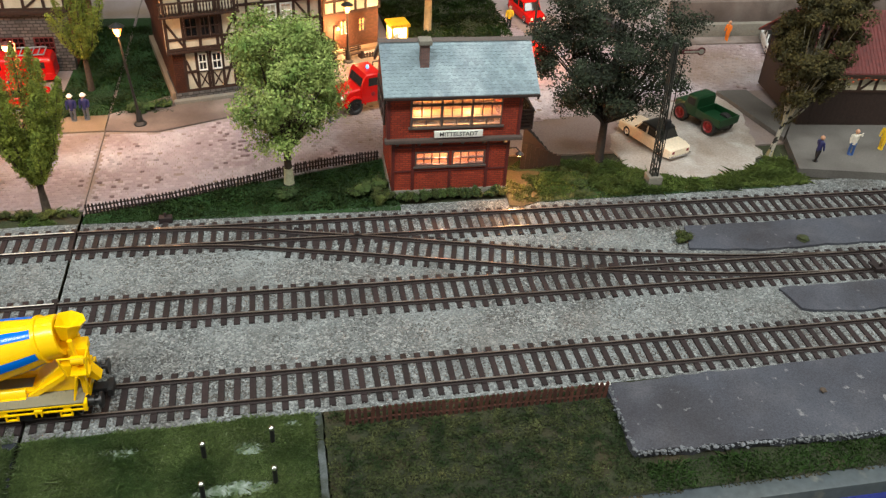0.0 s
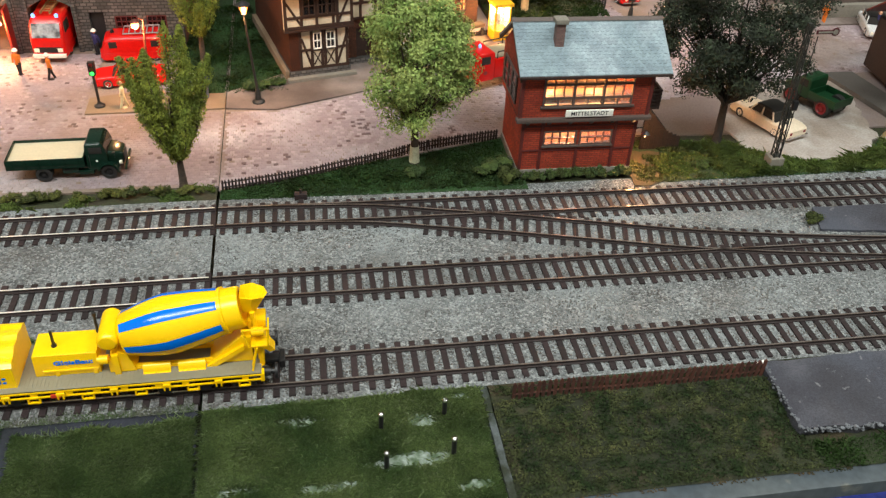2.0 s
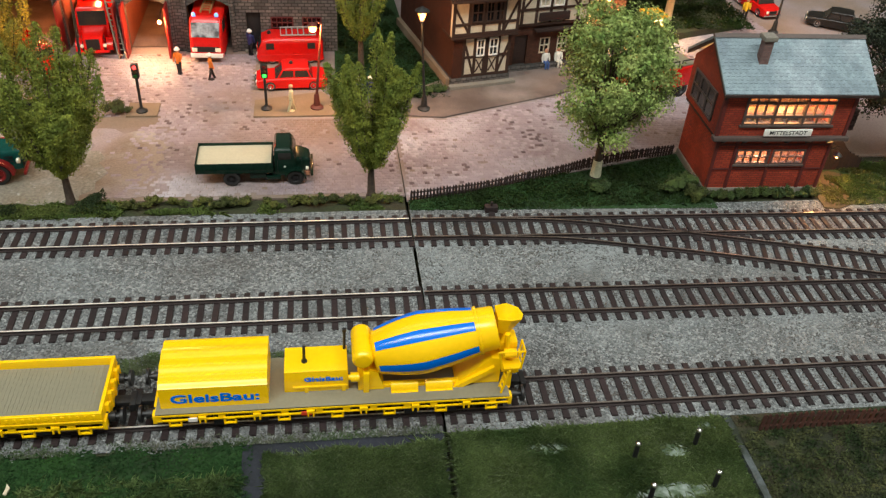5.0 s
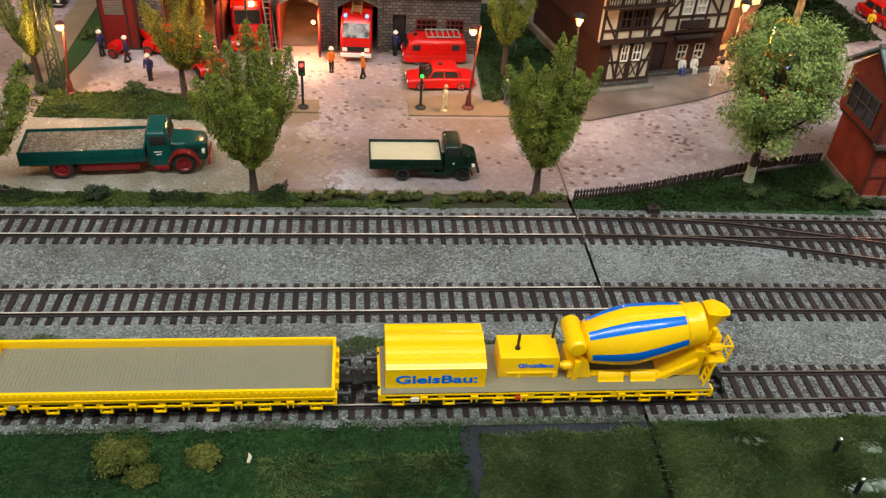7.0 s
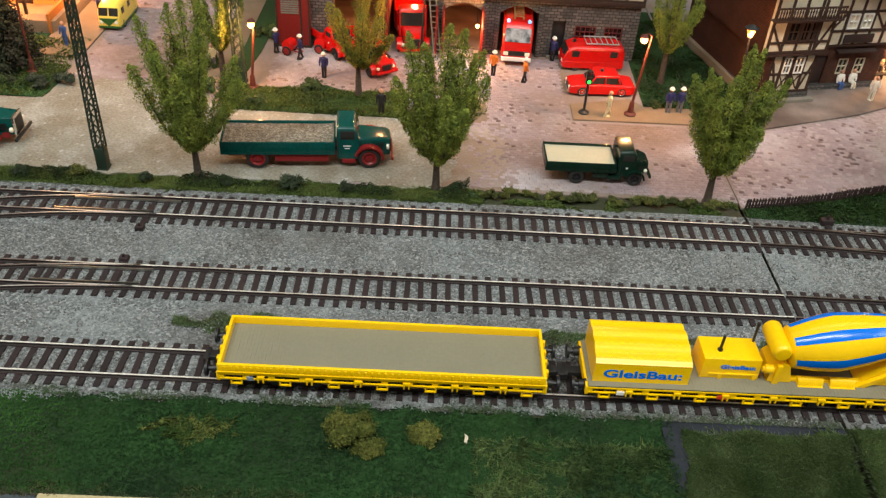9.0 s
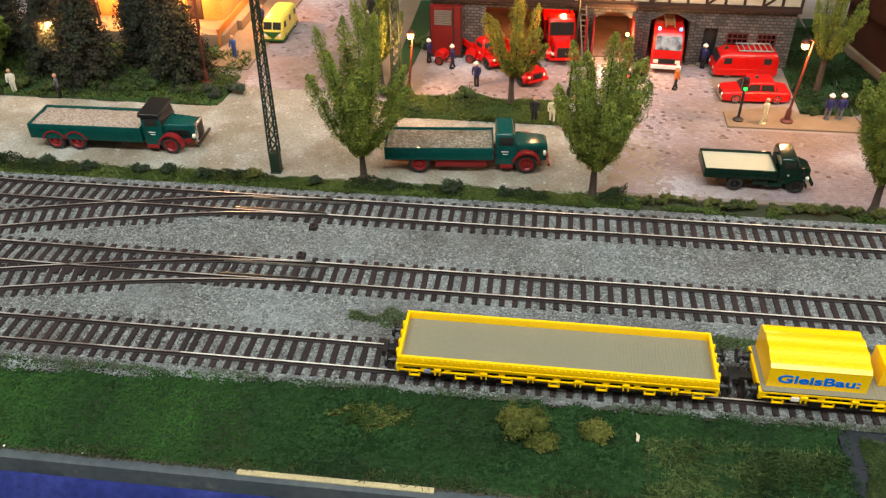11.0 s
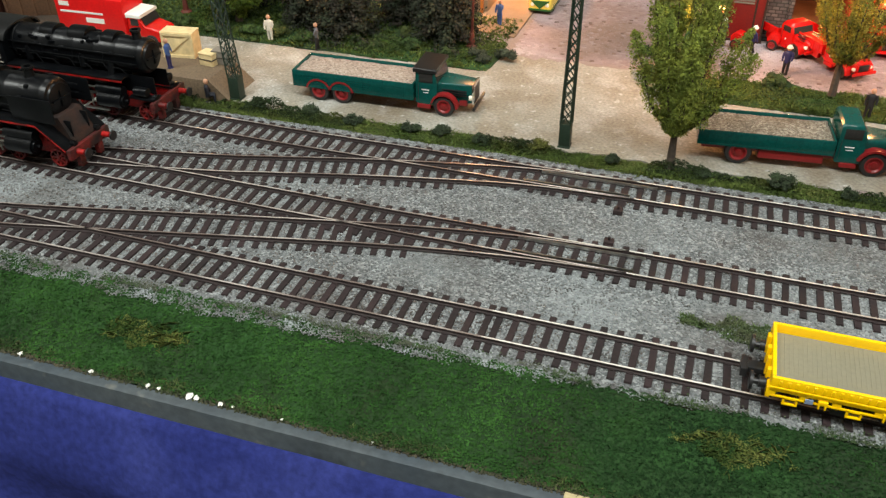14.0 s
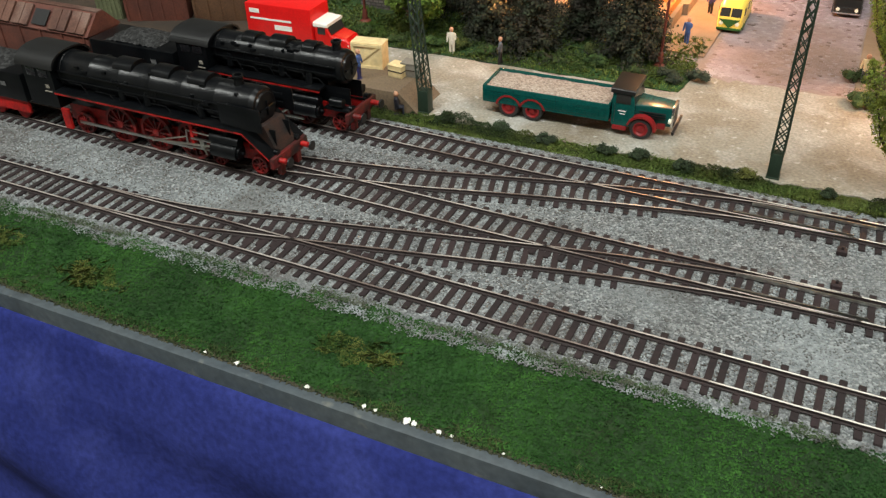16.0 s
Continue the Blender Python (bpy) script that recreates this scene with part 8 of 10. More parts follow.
def poplar(x, y, h, w, label, leaf=POPLAR, trunk=15, lean=(0, 0), n=34000, z=0.0, seed=1, plumes=11):
    """A fan-shaped tree: limbs spread upwards from a short trunk, each one a dense plume with a blunt tip."""
    t = thing("poplar_tree", x, y, z, 0, label, "tree", "street trees")
    r_ = np.random.default_rng(seed)
    g = Geo().tube([(0, 0, -1.5), (0.3, 0, 2), (0.1, 0.2, trunk * 0.8), (lean[0] * 0.2, 0, trunk + 12), (lean[0], 0, h * 0.55)], [3.2, 2.4, 1.9, 1.3, 0.5], 9)
    pts, face = [], []
    k_all = plumes
    for k in range(k_all):
        a = 2 * math.pi * k / (k_all - 2) + r_.normal(0, 0.22)
        rad = w * (0.12 + 0.30 * k if k < 2 else 0.62 + 0.44 * r_.random())
        q = rad / w
        top = h * (1.0 - 0.20 * q**2 - (0.24 * r_.random() if k > 2 else 0.03))
        p0 = np.array((lean[0] * 0.2, 0, trunk + 1 + 4 * r_.random()))
        p2 = np.array((rad * math.cos(a) + lean[0], rad * math.sin(a) * 0.85 + lean[1], top))
        p1 = np.array((rad * 0.52 * math.cos(a), rad * 0.46 * math.sin(a), trunk + (top - trunk) * 0.34))
        g.tube([p0, p0 * 0.45 + p1 * 0.55, p1, p2 * 0.93 + p1 * 0.07], [1.2, 0.95, 0.7, 0.25], 6)
        m = n // k_all
        u = 0.10 + 0.9 * r_.random(m) ** 0.9
        base = ((1 - u) ** 2)[:, None] * p0 + (2 * u * (1 - u))[:, None] * p1 + (u**2)[:, None] * p2
        size = w * (0.185 + 0.055 * r_.random())
        thick = size * np.clip(0.45 + u * 1.25, 0, 1.0) * np.sqrt(np.clip((1.0 - u) / 0.13, 0.0, 1.0))
        off = r_.normal(size=(m, 3))
        off /= np.linalg.norm(off, axis=1)[:, None]
        lump = np.array([0.80 + 0.75 * noise.noise(Vector(b) * 0.16 + Vector(o) * 0.55 + Vector((seed * 7.0, k, 0))) for b, o in zip(base, off)])
        pts.append(base + off * (thick * lump * (0.45 + 0.55 * r_.random(m) ** 0.5))[:, None] * np.array([1, 1, 1.2]))
        face.append(off)
    part("trunk", g, BARK, t)
    part("crown", leaves(np.concatenate(pts), 0.35, 0.54, leaf, "crown", np.concatenate(face)), leaf, t)
    return t


def round_tree(name, x, y, h, w, trunk, label, leaf, n=14000, size=1.2, clumps=70, low=0.2, bark=BARK, lean=(0, 0), gap=0.0, painted=False, z=0.0, tr=2.6, deep=1.0):
    """A broad tree: trunk, forked limbs and a crown of leaf clumps with gaps between them."""
    t = thing(name, x, y, z, 0, label, "tree", "park trees")
    c = Vector((lean[0], lean[1], (h + trunk) / 2))
    g = Geo().tube([(0, 0, -1.5), (lean[0] * 0.05, 0, 3), (lean[0] * 0.3, lean[1] * 0.3, trunk), (lean[0] * 0.7, lean[1] * 0.7, h * 0.62)], [tr * 1.5, tr, tr * 0.8, tr * 0.35], 10)
    pts, face = [], []
    for k in range(clumps):
        d = Vector(rng.normal(size=3)).normalized()
        r = 0.35 + 0.65 * rng.random() ** 0.45
        p = c + Vector((d.x * w * r, d.y * w * r * deep, d.z * (h - trunk) * 0.5 * r))
        if p.z < trunk * (1 - low):
            p.z = trunk * (1 - low) + 2 * rng.random()
        if k % 3 == 0:
            mid = Vector((p.x * 0.4 + lean[0] * 0.3, p.y * 0.4, trunk + (p.z - trunk) * 0.45))
            g.tube([(lean[0] * 0.3, lean[1] * 0.3, trunk * 0.95 + 3 * rng.random()), mid, p], [tr * 0.42, tr * 0.25, 0.2], 6)
        m = n // clumps
        off = rng.normal(size=(m, 3))
        off /= np.linalg.norm(off, axis=1)[:, None]
        rad = w * (0.20 + 0.12 * rng.random()) * (1 - gap)
        pts.append(np.array(p) + off * (rad * rng.random(m) ** 0.42)[:, None] * np.array([1, 1, 0.8]))
        face.append(0.6 * off + 0.5 * np.array(d))
    part("trunk", g, bark, t)
    if painted:
        part("trunk_paint", Geo().tube([(0, 0, -0.5), (0.05, 0, 5), (lean[0] * 0.12, 0, 11)], [3.4, 3.0, 2.7], 10), surface("limewash", lin(0.80, 0.80, 0.68), 0.9, vary=0.2), t, "limewashed foot of the trunk")
    part("crown", leaves(np.concatenate(pts), 0.5, size, leaf, "crown", np.concatenate(face)), leaf, t)
    return t


PL = "slender upright green tree with dense plumes beside the tracks"
poplar(-19.5, 26, 101, 26, PL, seed=3, n=72000, plumes=16)
poplar(-179.5, 26, 104, 28.5, PL, seed=11, n=80000, plumes=18)
poplar(-317, 24, 112, 29, PL, seed=5, n=74000, plumes=16)
poplar(-234.5, 137, 82, 25, "upright tree with yellowing leaves on the grass strip", POPLAR_Y, 18, n=26000, seed=8, plumes=10)
poplar(-17, 182, 92, 21, "upright green tree on the lawn by the house", POPLAR, 22, n=20000, seed=9, plumes=10)
poplar(-330, 152, 84, 19, "upright green tree by the station street", POPLAR, 18, n=18000, seed=12, plumes=10)
round_tree("round_tree", 115, 42, 110, 31, 22, "round pale-green leafy tree with limewashed trunk foot", LINDEN, 36000, 0.8, 160, 0.1, painted=True)
round_tree("oak_tree", 312, 46, 128, 53, 27, "broad dark green tree with ragged hanging crown", OAKDARK, 46000, 0.8, 120, 0.2, lean=(4, 12), gap=0.32, tr=2.9, deep=0.6, bark=surface("dark_furrowed_bark", lin(0.17, 0.15, 0.135), 0.95, vary=0.35, grain=500, bump=0.8, depth=0.0004))
round_tree("autumn_tree", 434, 47, 165, 28, 20, "tall narrow tree with speckled brown-green autumn leaves", AUTUMN, 60000, 0.85, 150, 0.1, lean=(14, 4), gap=0.02, tr=1.7, deep=0.75, bark=surface("birch_bark", lin(0.62, 0.60, 0.55), 0.85, vary=0.2, blotch=260, second=lin(0.10, 0.09, 0.08), mix=(0.5, 0.56)))
bpy.data.objects["autumn_tree"].children[1].data.materials.append(surface("pale_autumn_leaf", lin(0.60, 0.56, 0.40), 0.8, island=0.3, bump=0))
bpy.data.objects["autumn_tree"].children[1].data.polygons.foreach_set("material_index", (rng.random(len(bpy.data.objects["autumn_tree"].children[1].data.polygons)) < 0.16).astype(np.int32))
round_tree("bare_tree", 238, 268, 90, 34, 48, "tree with pale bare trunk and green crown", LINDEN, 7000, 1.4, 50, bark=BARKPALE, tr=3.4)
def conifer(x, y, h, w):
    """A bushy conifer: rings of drooping boughs from the ground to a blunt tip."""
    t = thing("conifer", x, y, 0, 0, "dark bushy conifer before the station", "tree", "park trees")
    g = Geo().tube([(0, 0, -1.5), (0, 0, h * 0.5), (0.6, 0, h * 0.97)], [2.4, 1.5, 0.3], 9)
    pts, face = [], []
    rings = 11
    for k in range(rings):
        u = (k + 0.4) / rings
        reach = w * (1.0 - 0.86 * u**1.15) * (0.85 + 0.3 * rng.random())
        z = 3 + (h - 6) * u
        for q in range(8 if k < 8 else 5):
            a = 2 * math.pi * (q / (8 if k < 8 else 5)) + 1.1 * k + rng.normal(0, 0.2)
            r = reach * (0.75 + 0.4 * rng.random())
            d = np.array((math.cos(a), math.sin(a), 0.0))
            drop = 0.20 * r
            if q % 2 == 0:
                g.tube([(0, 0, z), tuple(d * r * 0.5 + (0, 0, z + 1.0)), tuple(d * r * 0.9 + (0, 0, z - drop))], [0.8, 0.5, 0.15], 5)
            m = 230 if k < 8 else 120
            s = np.sqrt(rng.random(m))
            c = d[None, :] * (r * s)[:, None]
            c[:, 2] += z + 1.2 - drop * s**2
            off = rng.normal(size=(m, 3)) * np.array([1, 1, 0.6]) * (1.0 + 0.085 * w)
            pts.append(c + off)
            face.append(0.5 * off / 2 + np.array([0, 0, 0.5]) + 0.4 * d)
    part("trunk", g, BARK, t)
    part("crown", leaves(np.concatenate(pts), 0.5, 0.95, CONIFER, "crown", np.concatenate(face)), CONIFER, t)


for x, y, h, w in ((-548, 143, 84, 25), (-579, 152, 70, 21), (-480, 153, 80, 24), (-520, 182, 74, 22), (-595, 186, 66, 22), (-640, 190, 78, 24)):
    conifer(x, y, h, w)
round_tree("ivy_tree", -632, 141, 66, 23, 9, "bright green leafy shrub tree by the station wall", surface("bright_green_leaf", lin(0.44, 0.53, 0.18), 0.8, vary=0.15, blotch=110, second=lin(0.26, 0.36, 0.11), island=0.4, bump=0), 9500, 1.3, 60, 0.5)


def shrub(name, x, y, r, label, mat=SHRUB, squash=0.7, z=0.0, n=700, lobes_n=9):
    """A torn lump of foam: uneven lobes with crumbly flakes."""
    t = thing(name, x, y, z, 0, label, "shrub", "shrubs")
    g = Geo()
    k = lobes_n
    lobes = []
    for q in range(k):
        d = rng.random() ** 0.6 * r * 0.62
        a = 2.4 * q + rng.normal(0, 0.4)
        size = r * (0.20 + 0.22 * rng.random())
        lobes.append(((d * math.cos(a), 0.75 * d * math.sin(a), size * squash * 0.7 + r * 0.5 * squash * rng.random() * (1 - d / r)), size))
    for c, size in lobes:
        g.blob(c, size * 0.62, squash, 0.9, 2)
    part("core", g, mat, t, smooth=60)
    p, face = [], []
    for c, size in lobes:
        m = n // k
        off = rng.normal(size=(m, 3))
        off /= np.linalg.norm(off, axis=1)[:, None]
        off[:, 2] = np.abs(off[:, 2]) * 1.1 - 0.1
        rough = np.array([0.85 + 0.8 * noise.noise(Vector(o) * 2.2 + Vector(c)) for o in off])
        p.append(np.array(c) + off * (size * rough * (0.45 + 0.65 * rng.random(m) ** 0.6))[:, None] * np.array([1, 1, squash]))
        face.append(off)
    part("leaves", leaves(np.concatenate(p), 0.8, 0.46, mat, "leaves", np.concatenate(face)), mat, t)
    return t


VERGEY = surface("yellow_olive_foam", lin(0.345, 0.355, 0.15), 0.95, vary=0.3, grain=900, island=0.4, bump=0.3, blotch=70, second=lin(0.235, 0.26, 0.115), mix=(0.42, 0.6))
for k in range(25):
    x = -158 + k * 6.2 + rng.normal(0, 1.8)
    if x < -6:
        shrub("verge_shrub", x, 20.0 + rng.normal(0, 1.5), 3.4 + 4.2 * rng.random() ** 1.5, "torn olive foam clump in the verge hedge", VERGEY if rng.random() < 0.8 else SHRUB, 0.8 + 0.3 * rng.random(), n=620)
HEDGE_LUMP = surface("dark_green_lump", lin(0.195, 0.25, 0.155), 0.95, vary=0.3, grain=900, island=0.4, bump=0.3, blotch=60, second=lin(0.13, 0.17, 0.10))
for x, y, r in ((-263, 20, 9.5), (-168, 25, 7.5), (-440, 22, 7), (-520, 22, 8), (-458, 21, 6.5), (-553, 22, 8), (-492, 20, 7.5), (-418, 20, 6.5), (-345, 19, 6), (-232, 19, 6), (-300, 19, 5.5)):
    shrub("verge_shrub", x, y, r, "low ragged dark green shrub on the verge", HEDGE_LUMP, 0.9, n=2000)
for x, y, r in ((-386, 22, 7), (-396, 21, 5.5)):
    shrub("verge_shrub", x, y, r, "olive-yellow ragged shrub at the mast's foot", VERGEY, 0.95, n=1800)
BUSHY = surface("olive_yellow_foam_bush", lin(0.385, 0.395, 0.185), 0.95, vary=0.25, grain=900, island=0.3, bump=0.3, blotch=110, second=lin(0.27, 0.295, 0.12), mix=(0.42, 0.6), spec=0.2)
for x, y, r, m in ((-212.5, -161, 15, BUSHY), (-203.5, -168, 8.5, BUSHY), (-180, -161, 9, BUSHY)):
    shrub("grass_bush", x, y, r, "olive-brown flocked bush on the front grass bank", m, 0.85, front_z(x, y) - 0.2, n=6500, lobes_n=16)
SHRUBGREY = surface("grey_green_shrub", lin(0.235, 0.275, 0.215), 0.95, vary=0.3, grain=900, island=0.4, bump=0.3, blotch=60, second=lin(0.15, 0.18, 0.14))
HEDGEY = surface("mid_green_shrub", lin(0.25, 0.34, 0.14), 0.95, vary=0.3, grain=900, island=0.4, bump=0.3, blotch=60, second=lin(0.16, 0.22, 0.10))
for x, y, r, m in ((-433, 132, 12, SHRUBGREY), (-446, 124, 9, SHRUBGREY), (-452, 133, 8, SHRUBGREY), (-470, 128, 9, SHRUB), (-498, 133, 11, HEDGEY), (-520, 126, 8, SHRUB), (-536, 128, 9, HEDGEY), (-572, 124, 10, HEDGEY), (-592, 128, 12, SHRUBY), (-612, 122, 11, HEDGEY), (-640, 121, 10, SHRUB), (-668, 124, 12, HEDGEY), (-556, 160, 12, SHRUB), (-508, 152, 10, SHRUBY), (-340, 132, 14, SHRUB), (-325, 140, 10, SHRUB), (-300, 118, 9, SHRUB), (-268, 143, 13, SHRUB), (-172, 126, 14, VERGEY),
                   (112, 25, 10, SHRUB), (161, 28, 15, SHRUB), (167, 17, 12, SHRUBY), (152, 22, 8, SHRUB), (290, 20, 8, SHRUB),
                   (331, -43, 8, SHRUBY), (20, 146, 12, SHRUB), (34, 152, 9, SHRUB), (-30, 143, 8, SHRUB), (-345, 170, 12, SHRUB), (-312, 228, 14, SHRUB)):
    shrub("garden_shrub", x, y, r, "leafy flocked shrub among the model scenery", m, 0.85, n=1300)
for k in range(14):
    shrub("hedge_plant", 181 + k * 4.6 + rng.normal(0, 0.8), 15.5 + rng.normal(0, 1), 5.2 + rng.random(), "dark leafy plant at the foot of the signal box", SHRUBY if k % 3 == 1 else SHRUB, 1.0 + 0.5 * rng.random(), n=800)


def blades(area, count, length, mat, name, label, height, width=0.28, lean=0.5, clump=0.0, inside=None):
    """Grass fibres over a rectangle, joined as one piece of stuff."""
    x0, x1, y0, y1 = area
    x, y = x0 + (x1 - x0) * rng.random(count), y0 + (y1 - y0) * rng.random(count)
    if inside is not None:
        ok = np.array([inside(a, b) for a, b in zip(x, y)])
        x, y = x[ok], y[ok]
    n = len(x)
    z = np.array([height(a, b) for a, b in zip(x, y)])
    L = length * (0.5 + 0.9 * rng.random(n))
    if clump:
        L *= np.array([0.55 + clump * max(0.0, 0.5 + noise.noise((a * 0.06, b * 0.06, 8))) for a, b in zip(x, y)])
    a = rng.random(n) * 2 * math.pi
    dx, dy = np.cos(a), np.sin(a)
    bx, by = -dy * width / 2, dx * width / 2
    ln = lean * rng.normal(size=n)
    base = np.stack([x, y, z - 0.3], 1)
    mid = base + np.stack([dx * L * ln * 0.35, dy * L * ln * 0.35, L * 0.6], 1)
    tip = base + np.stack([dx * L * ln, dy * L * ln, L * (1 - 0.25 * np.abs(ln).clip(0, 1.5))], 1)
    side = np.stack([bx, by, 0 * bx], 1)
    v = np.stack([base - side, base + side, mid + side * 0.8, tip, mid - side * 0.8], 1).reshape(-1, 3)
    f = np.arange(5 * n).reshape(-1, 5)
    return solo(name, raw_mesh(name, v, f, mat), mat, label, "grass", "stuff")


def bank(x, y):
    return front_z(x, y)


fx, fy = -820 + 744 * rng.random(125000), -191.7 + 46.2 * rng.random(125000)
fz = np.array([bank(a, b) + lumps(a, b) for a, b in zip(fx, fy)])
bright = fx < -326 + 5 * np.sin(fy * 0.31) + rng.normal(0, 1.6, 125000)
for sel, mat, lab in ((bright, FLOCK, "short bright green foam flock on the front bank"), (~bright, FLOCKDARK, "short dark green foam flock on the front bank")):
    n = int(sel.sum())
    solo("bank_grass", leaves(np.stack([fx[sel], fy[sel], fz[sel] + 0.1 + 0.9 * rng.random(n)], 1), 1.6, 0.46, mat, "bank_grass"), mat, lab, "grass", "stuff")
blades((-160, -62, -191.5, -147), 16000, 2.4, LONGGRASS, "long_grass", "longer olive grass on the front bank", bank, 0.24, 1.0, 0.9, lambda a, b: b < -160 + 6 * noise.noise((a * 0.05, b * 0.07, 2)) and a < -79)
TUFT = surface("pale_olive_tuft", lin(0.41, 0.43, 0.215), 0.9, vary=0.2, blotch=90, second=lin(0.24, 0.31, 0.13), mix=(0.42, 0.6), island=0.2, bump=0, spec=0.2)
for x, y, r in ((-276, -161.5, 22), (-504, -170, 24), (-637, -174, 22), (-700, -170, 20), (-760, -165, 20)):
    tuft = [(a, b) for a, b in zip(x + r * (2 * rng.random(5200) - 1), y + 8 * (2 * rng.random(5200) - 1)) if ((a - x) / r) ** 2 + ((b - y) / 7.5) ** 2 < 0.7 + 0.9 * noise.noise((a * 0.15, b * 0.2, 9)) - 0.4 * rng.random()]
    solo("dry_grass_clump", leaves([(a, b, front_z(a, b) + lumps(a, b) + 0.8 + 1.9 * max(0, 0.4 + noise.noise((a * 0.2, b * 0.25, 4))) * rng.random()) for a, b in tuft], 1.6, 0.34, TUFT, "dry_grass_clump"), TUFT, "crumbly olive-yellow clump on the green bank", "grass", "stuff")
    blades((x - r, x + r, y - 8, y + 8), 1000, 2.2, TUFT, "dry_grass_tuft", "dry olive-yellow tuft on the green bank", lambda a, b: front_z(a, b) + lumps(a, b) + 0.3, 0.2, 1.4, 0.8, lambda a, b: ((a - x) / r) ** 2 + ((b - y) / 7.5) ** 2 < 0.75 + 0.9 * noise.noise((a * 0.15, b * 0.2, 9)) - 0.35 * rng.random())
fy = -147.5 + np.abs(rng.normal(0, 2.6, 15000))
fx = -820 + 818 * rng.random(15000)
ok = np.array([noise.noise((a * 0.03, b * 0.12, 51)) > -0.15 for a, b in zip(fx, fy)])
DUSTY = surface("dusty_green_flock", lin(0.25, 0.31, 0.20), 0.9, vary=0.25, blotch=60, second=lin(0.33, 0.34, 0.29), mix=(0.42, 0.6), island=0.3, bump=0, spec=0.15)
solo("border_flock", leaves(np.stack([fx[ok], fy[ok], 0.25 + 0.4 * rng.random(int(ok.sum()))], 1), 1.6, 0.44, DUSTY, "border_flock"), DUSTY, "dusty green flock strewn into the ballast's edge", "grass", "stuff")
blades((-820, -160, -192, -186.5), 9000, 1.3, MATGRASS, "edge_grass", "dry brownish fringe along the board's front edge", lambda a, b: bank(a, b) + 0.2, 0.35, 0.9, 0.9, lambda a, b: noise.noise((a * 0.03, 1, 21)) > -0.1)
blades((-80, -2, -191.5, -147), 105000, 2.5, LONGGRASS, "long_grass", "long matted grass over the dark sheet", bank, 0.15, 0.75, 0.6, lambda a, b: b < -152.5 - 3 * noise.noise((a * 0.06, 1, 3)) and a > -72 + 4 * noise.noise((b * 0.1, 2, 3)) - max(0, -170 - b) * 0.25)
blades((2, 117, -206, -148), 160000, 2.5, LONGGRASS, "long_grass", "long worn grass mat at the front edge", bank, 0.15, 0.75, 0.6, lambda a, b: not any(((a - x) / rx) ** 2 + ((b - y) / ry) ** 2 < 0.6 + 0.7 * rng.random() ** 2 + 0.8 * noise.noise((a * 0.2, b * 0.2, 6)) for x, y, rx, ry in GLUE))
PALEBLADE = surface("pale_grass_tip", lin(0.52, 0.58, 0.40), 0.85, vary=0.2, blotch=30, second=lin(0.38, 0.46, 0.25), mix=(0.42, 0.6), island=0.25, bump=0)
for xa, xb, ya in ((-72, -2, -191), (2, 117, -206)):
    blades((xa, xb, ya, -152), 9000, 3.2, PALEBLADE, "long_grass", "pale dry blades in the grass mat", bank, 0.16, 0.9, 0.5, lambda a, b: noise.noise((a * 0.05, b * 0.09, 61)) > -0.1)
mx, my = 121.5 + 128 * rng.random(46000), -206.5 + 58 * rng.random(46000)
ok = (mx < 247 - 0.1 * (my + 150)) & ((my < -156.2) | (my > -153.5)) & (rng.random(46000) < 0.55 + 0.9 * np.array([noise.noise((a * 0.16, b * 0.2, 4)) for a, b in zip(mx, my)]))
mx, my = mx[ok], my[ok]
mz = np.array([bank(a, b) + 0.9 * noise.noise((a * 0.14, b * 0.16, 9)) + 0.6 * noise.noise((a * 0.4, b * 0.45, 2)) for a, b in zip(mx, my)]) + 0.5 + 0.9 * rng.random(len(mx))
solo("mat_grass", leaves(np.stack([mx, my, mz], 1), 1.0, 0.5, MATFOAM, "mat_grass"), MATFOAM, "crumbly olive and dark green turf mat", "grass", "stuff")
blades((122, 248, -206, -149), 3500, 1.3, MATGRASS, "mat_grass", "dry brown fibres in the turf", bank, 0.3, 0.9, 0.9, lambda a, b: noise.noise((a * 0.03, b * 0.05, 11)) > 0.05)
blades((250, 620, -207, -193), 16000, 1.6, LAWNGREEN, "mat_grass", "short turf along the asphalt's front", bank, 0.45, 0.9, 0.9)
blades((-820, -2, 11, 26.5), 60000, 1.6, FRESHGRASS, "verge_grass", "green flock on the verge behind the rear track", lambda x, y: -0.9, 0.45, 0.9, 0.9, lambda a, b: a < -152 or noise.noise((a * 0.06, b * 0.16, 31)) > 0.08)



def foam_hedge(x0, x1, y0, y1, count, top, mat, label, seed, keep=lambda x, y: True, fill=0.36, flake=0.62, swing=1.15):
    """A low uneven band of foam flock: flakes heaped by a slow and a fast noise."""
    x, y = x0 + (x1 - x0) * rng.random(count), y0 + (y1 - y0) * rng.random(count)
    p = []
    for a, b in zip(x, y):
        edge = 1 - abs(2 * (b - y0) / (y1 - y0) - 1) ** 2.5
        k = fill + swing * noise.noise((a * 0.028, b * 0.03, seed)) + 0.5 * noise.noise((a * 0.11, b * 0.13, seed + 3)) + 0.25 * noise.noise((a * 0.4, b * 0.4, seed))
        if k * edge < 0.2 or not keep(a, b):
            continue
        p.append((a, b, -0.6 + top * k * edge * (1 - 0.35 * rng.random() ** 2)))
    return solo("foam_hedge", leaves(p, 0.7, flake, mat, "foam_hedge"), mat, label, "hedge", "stuff")


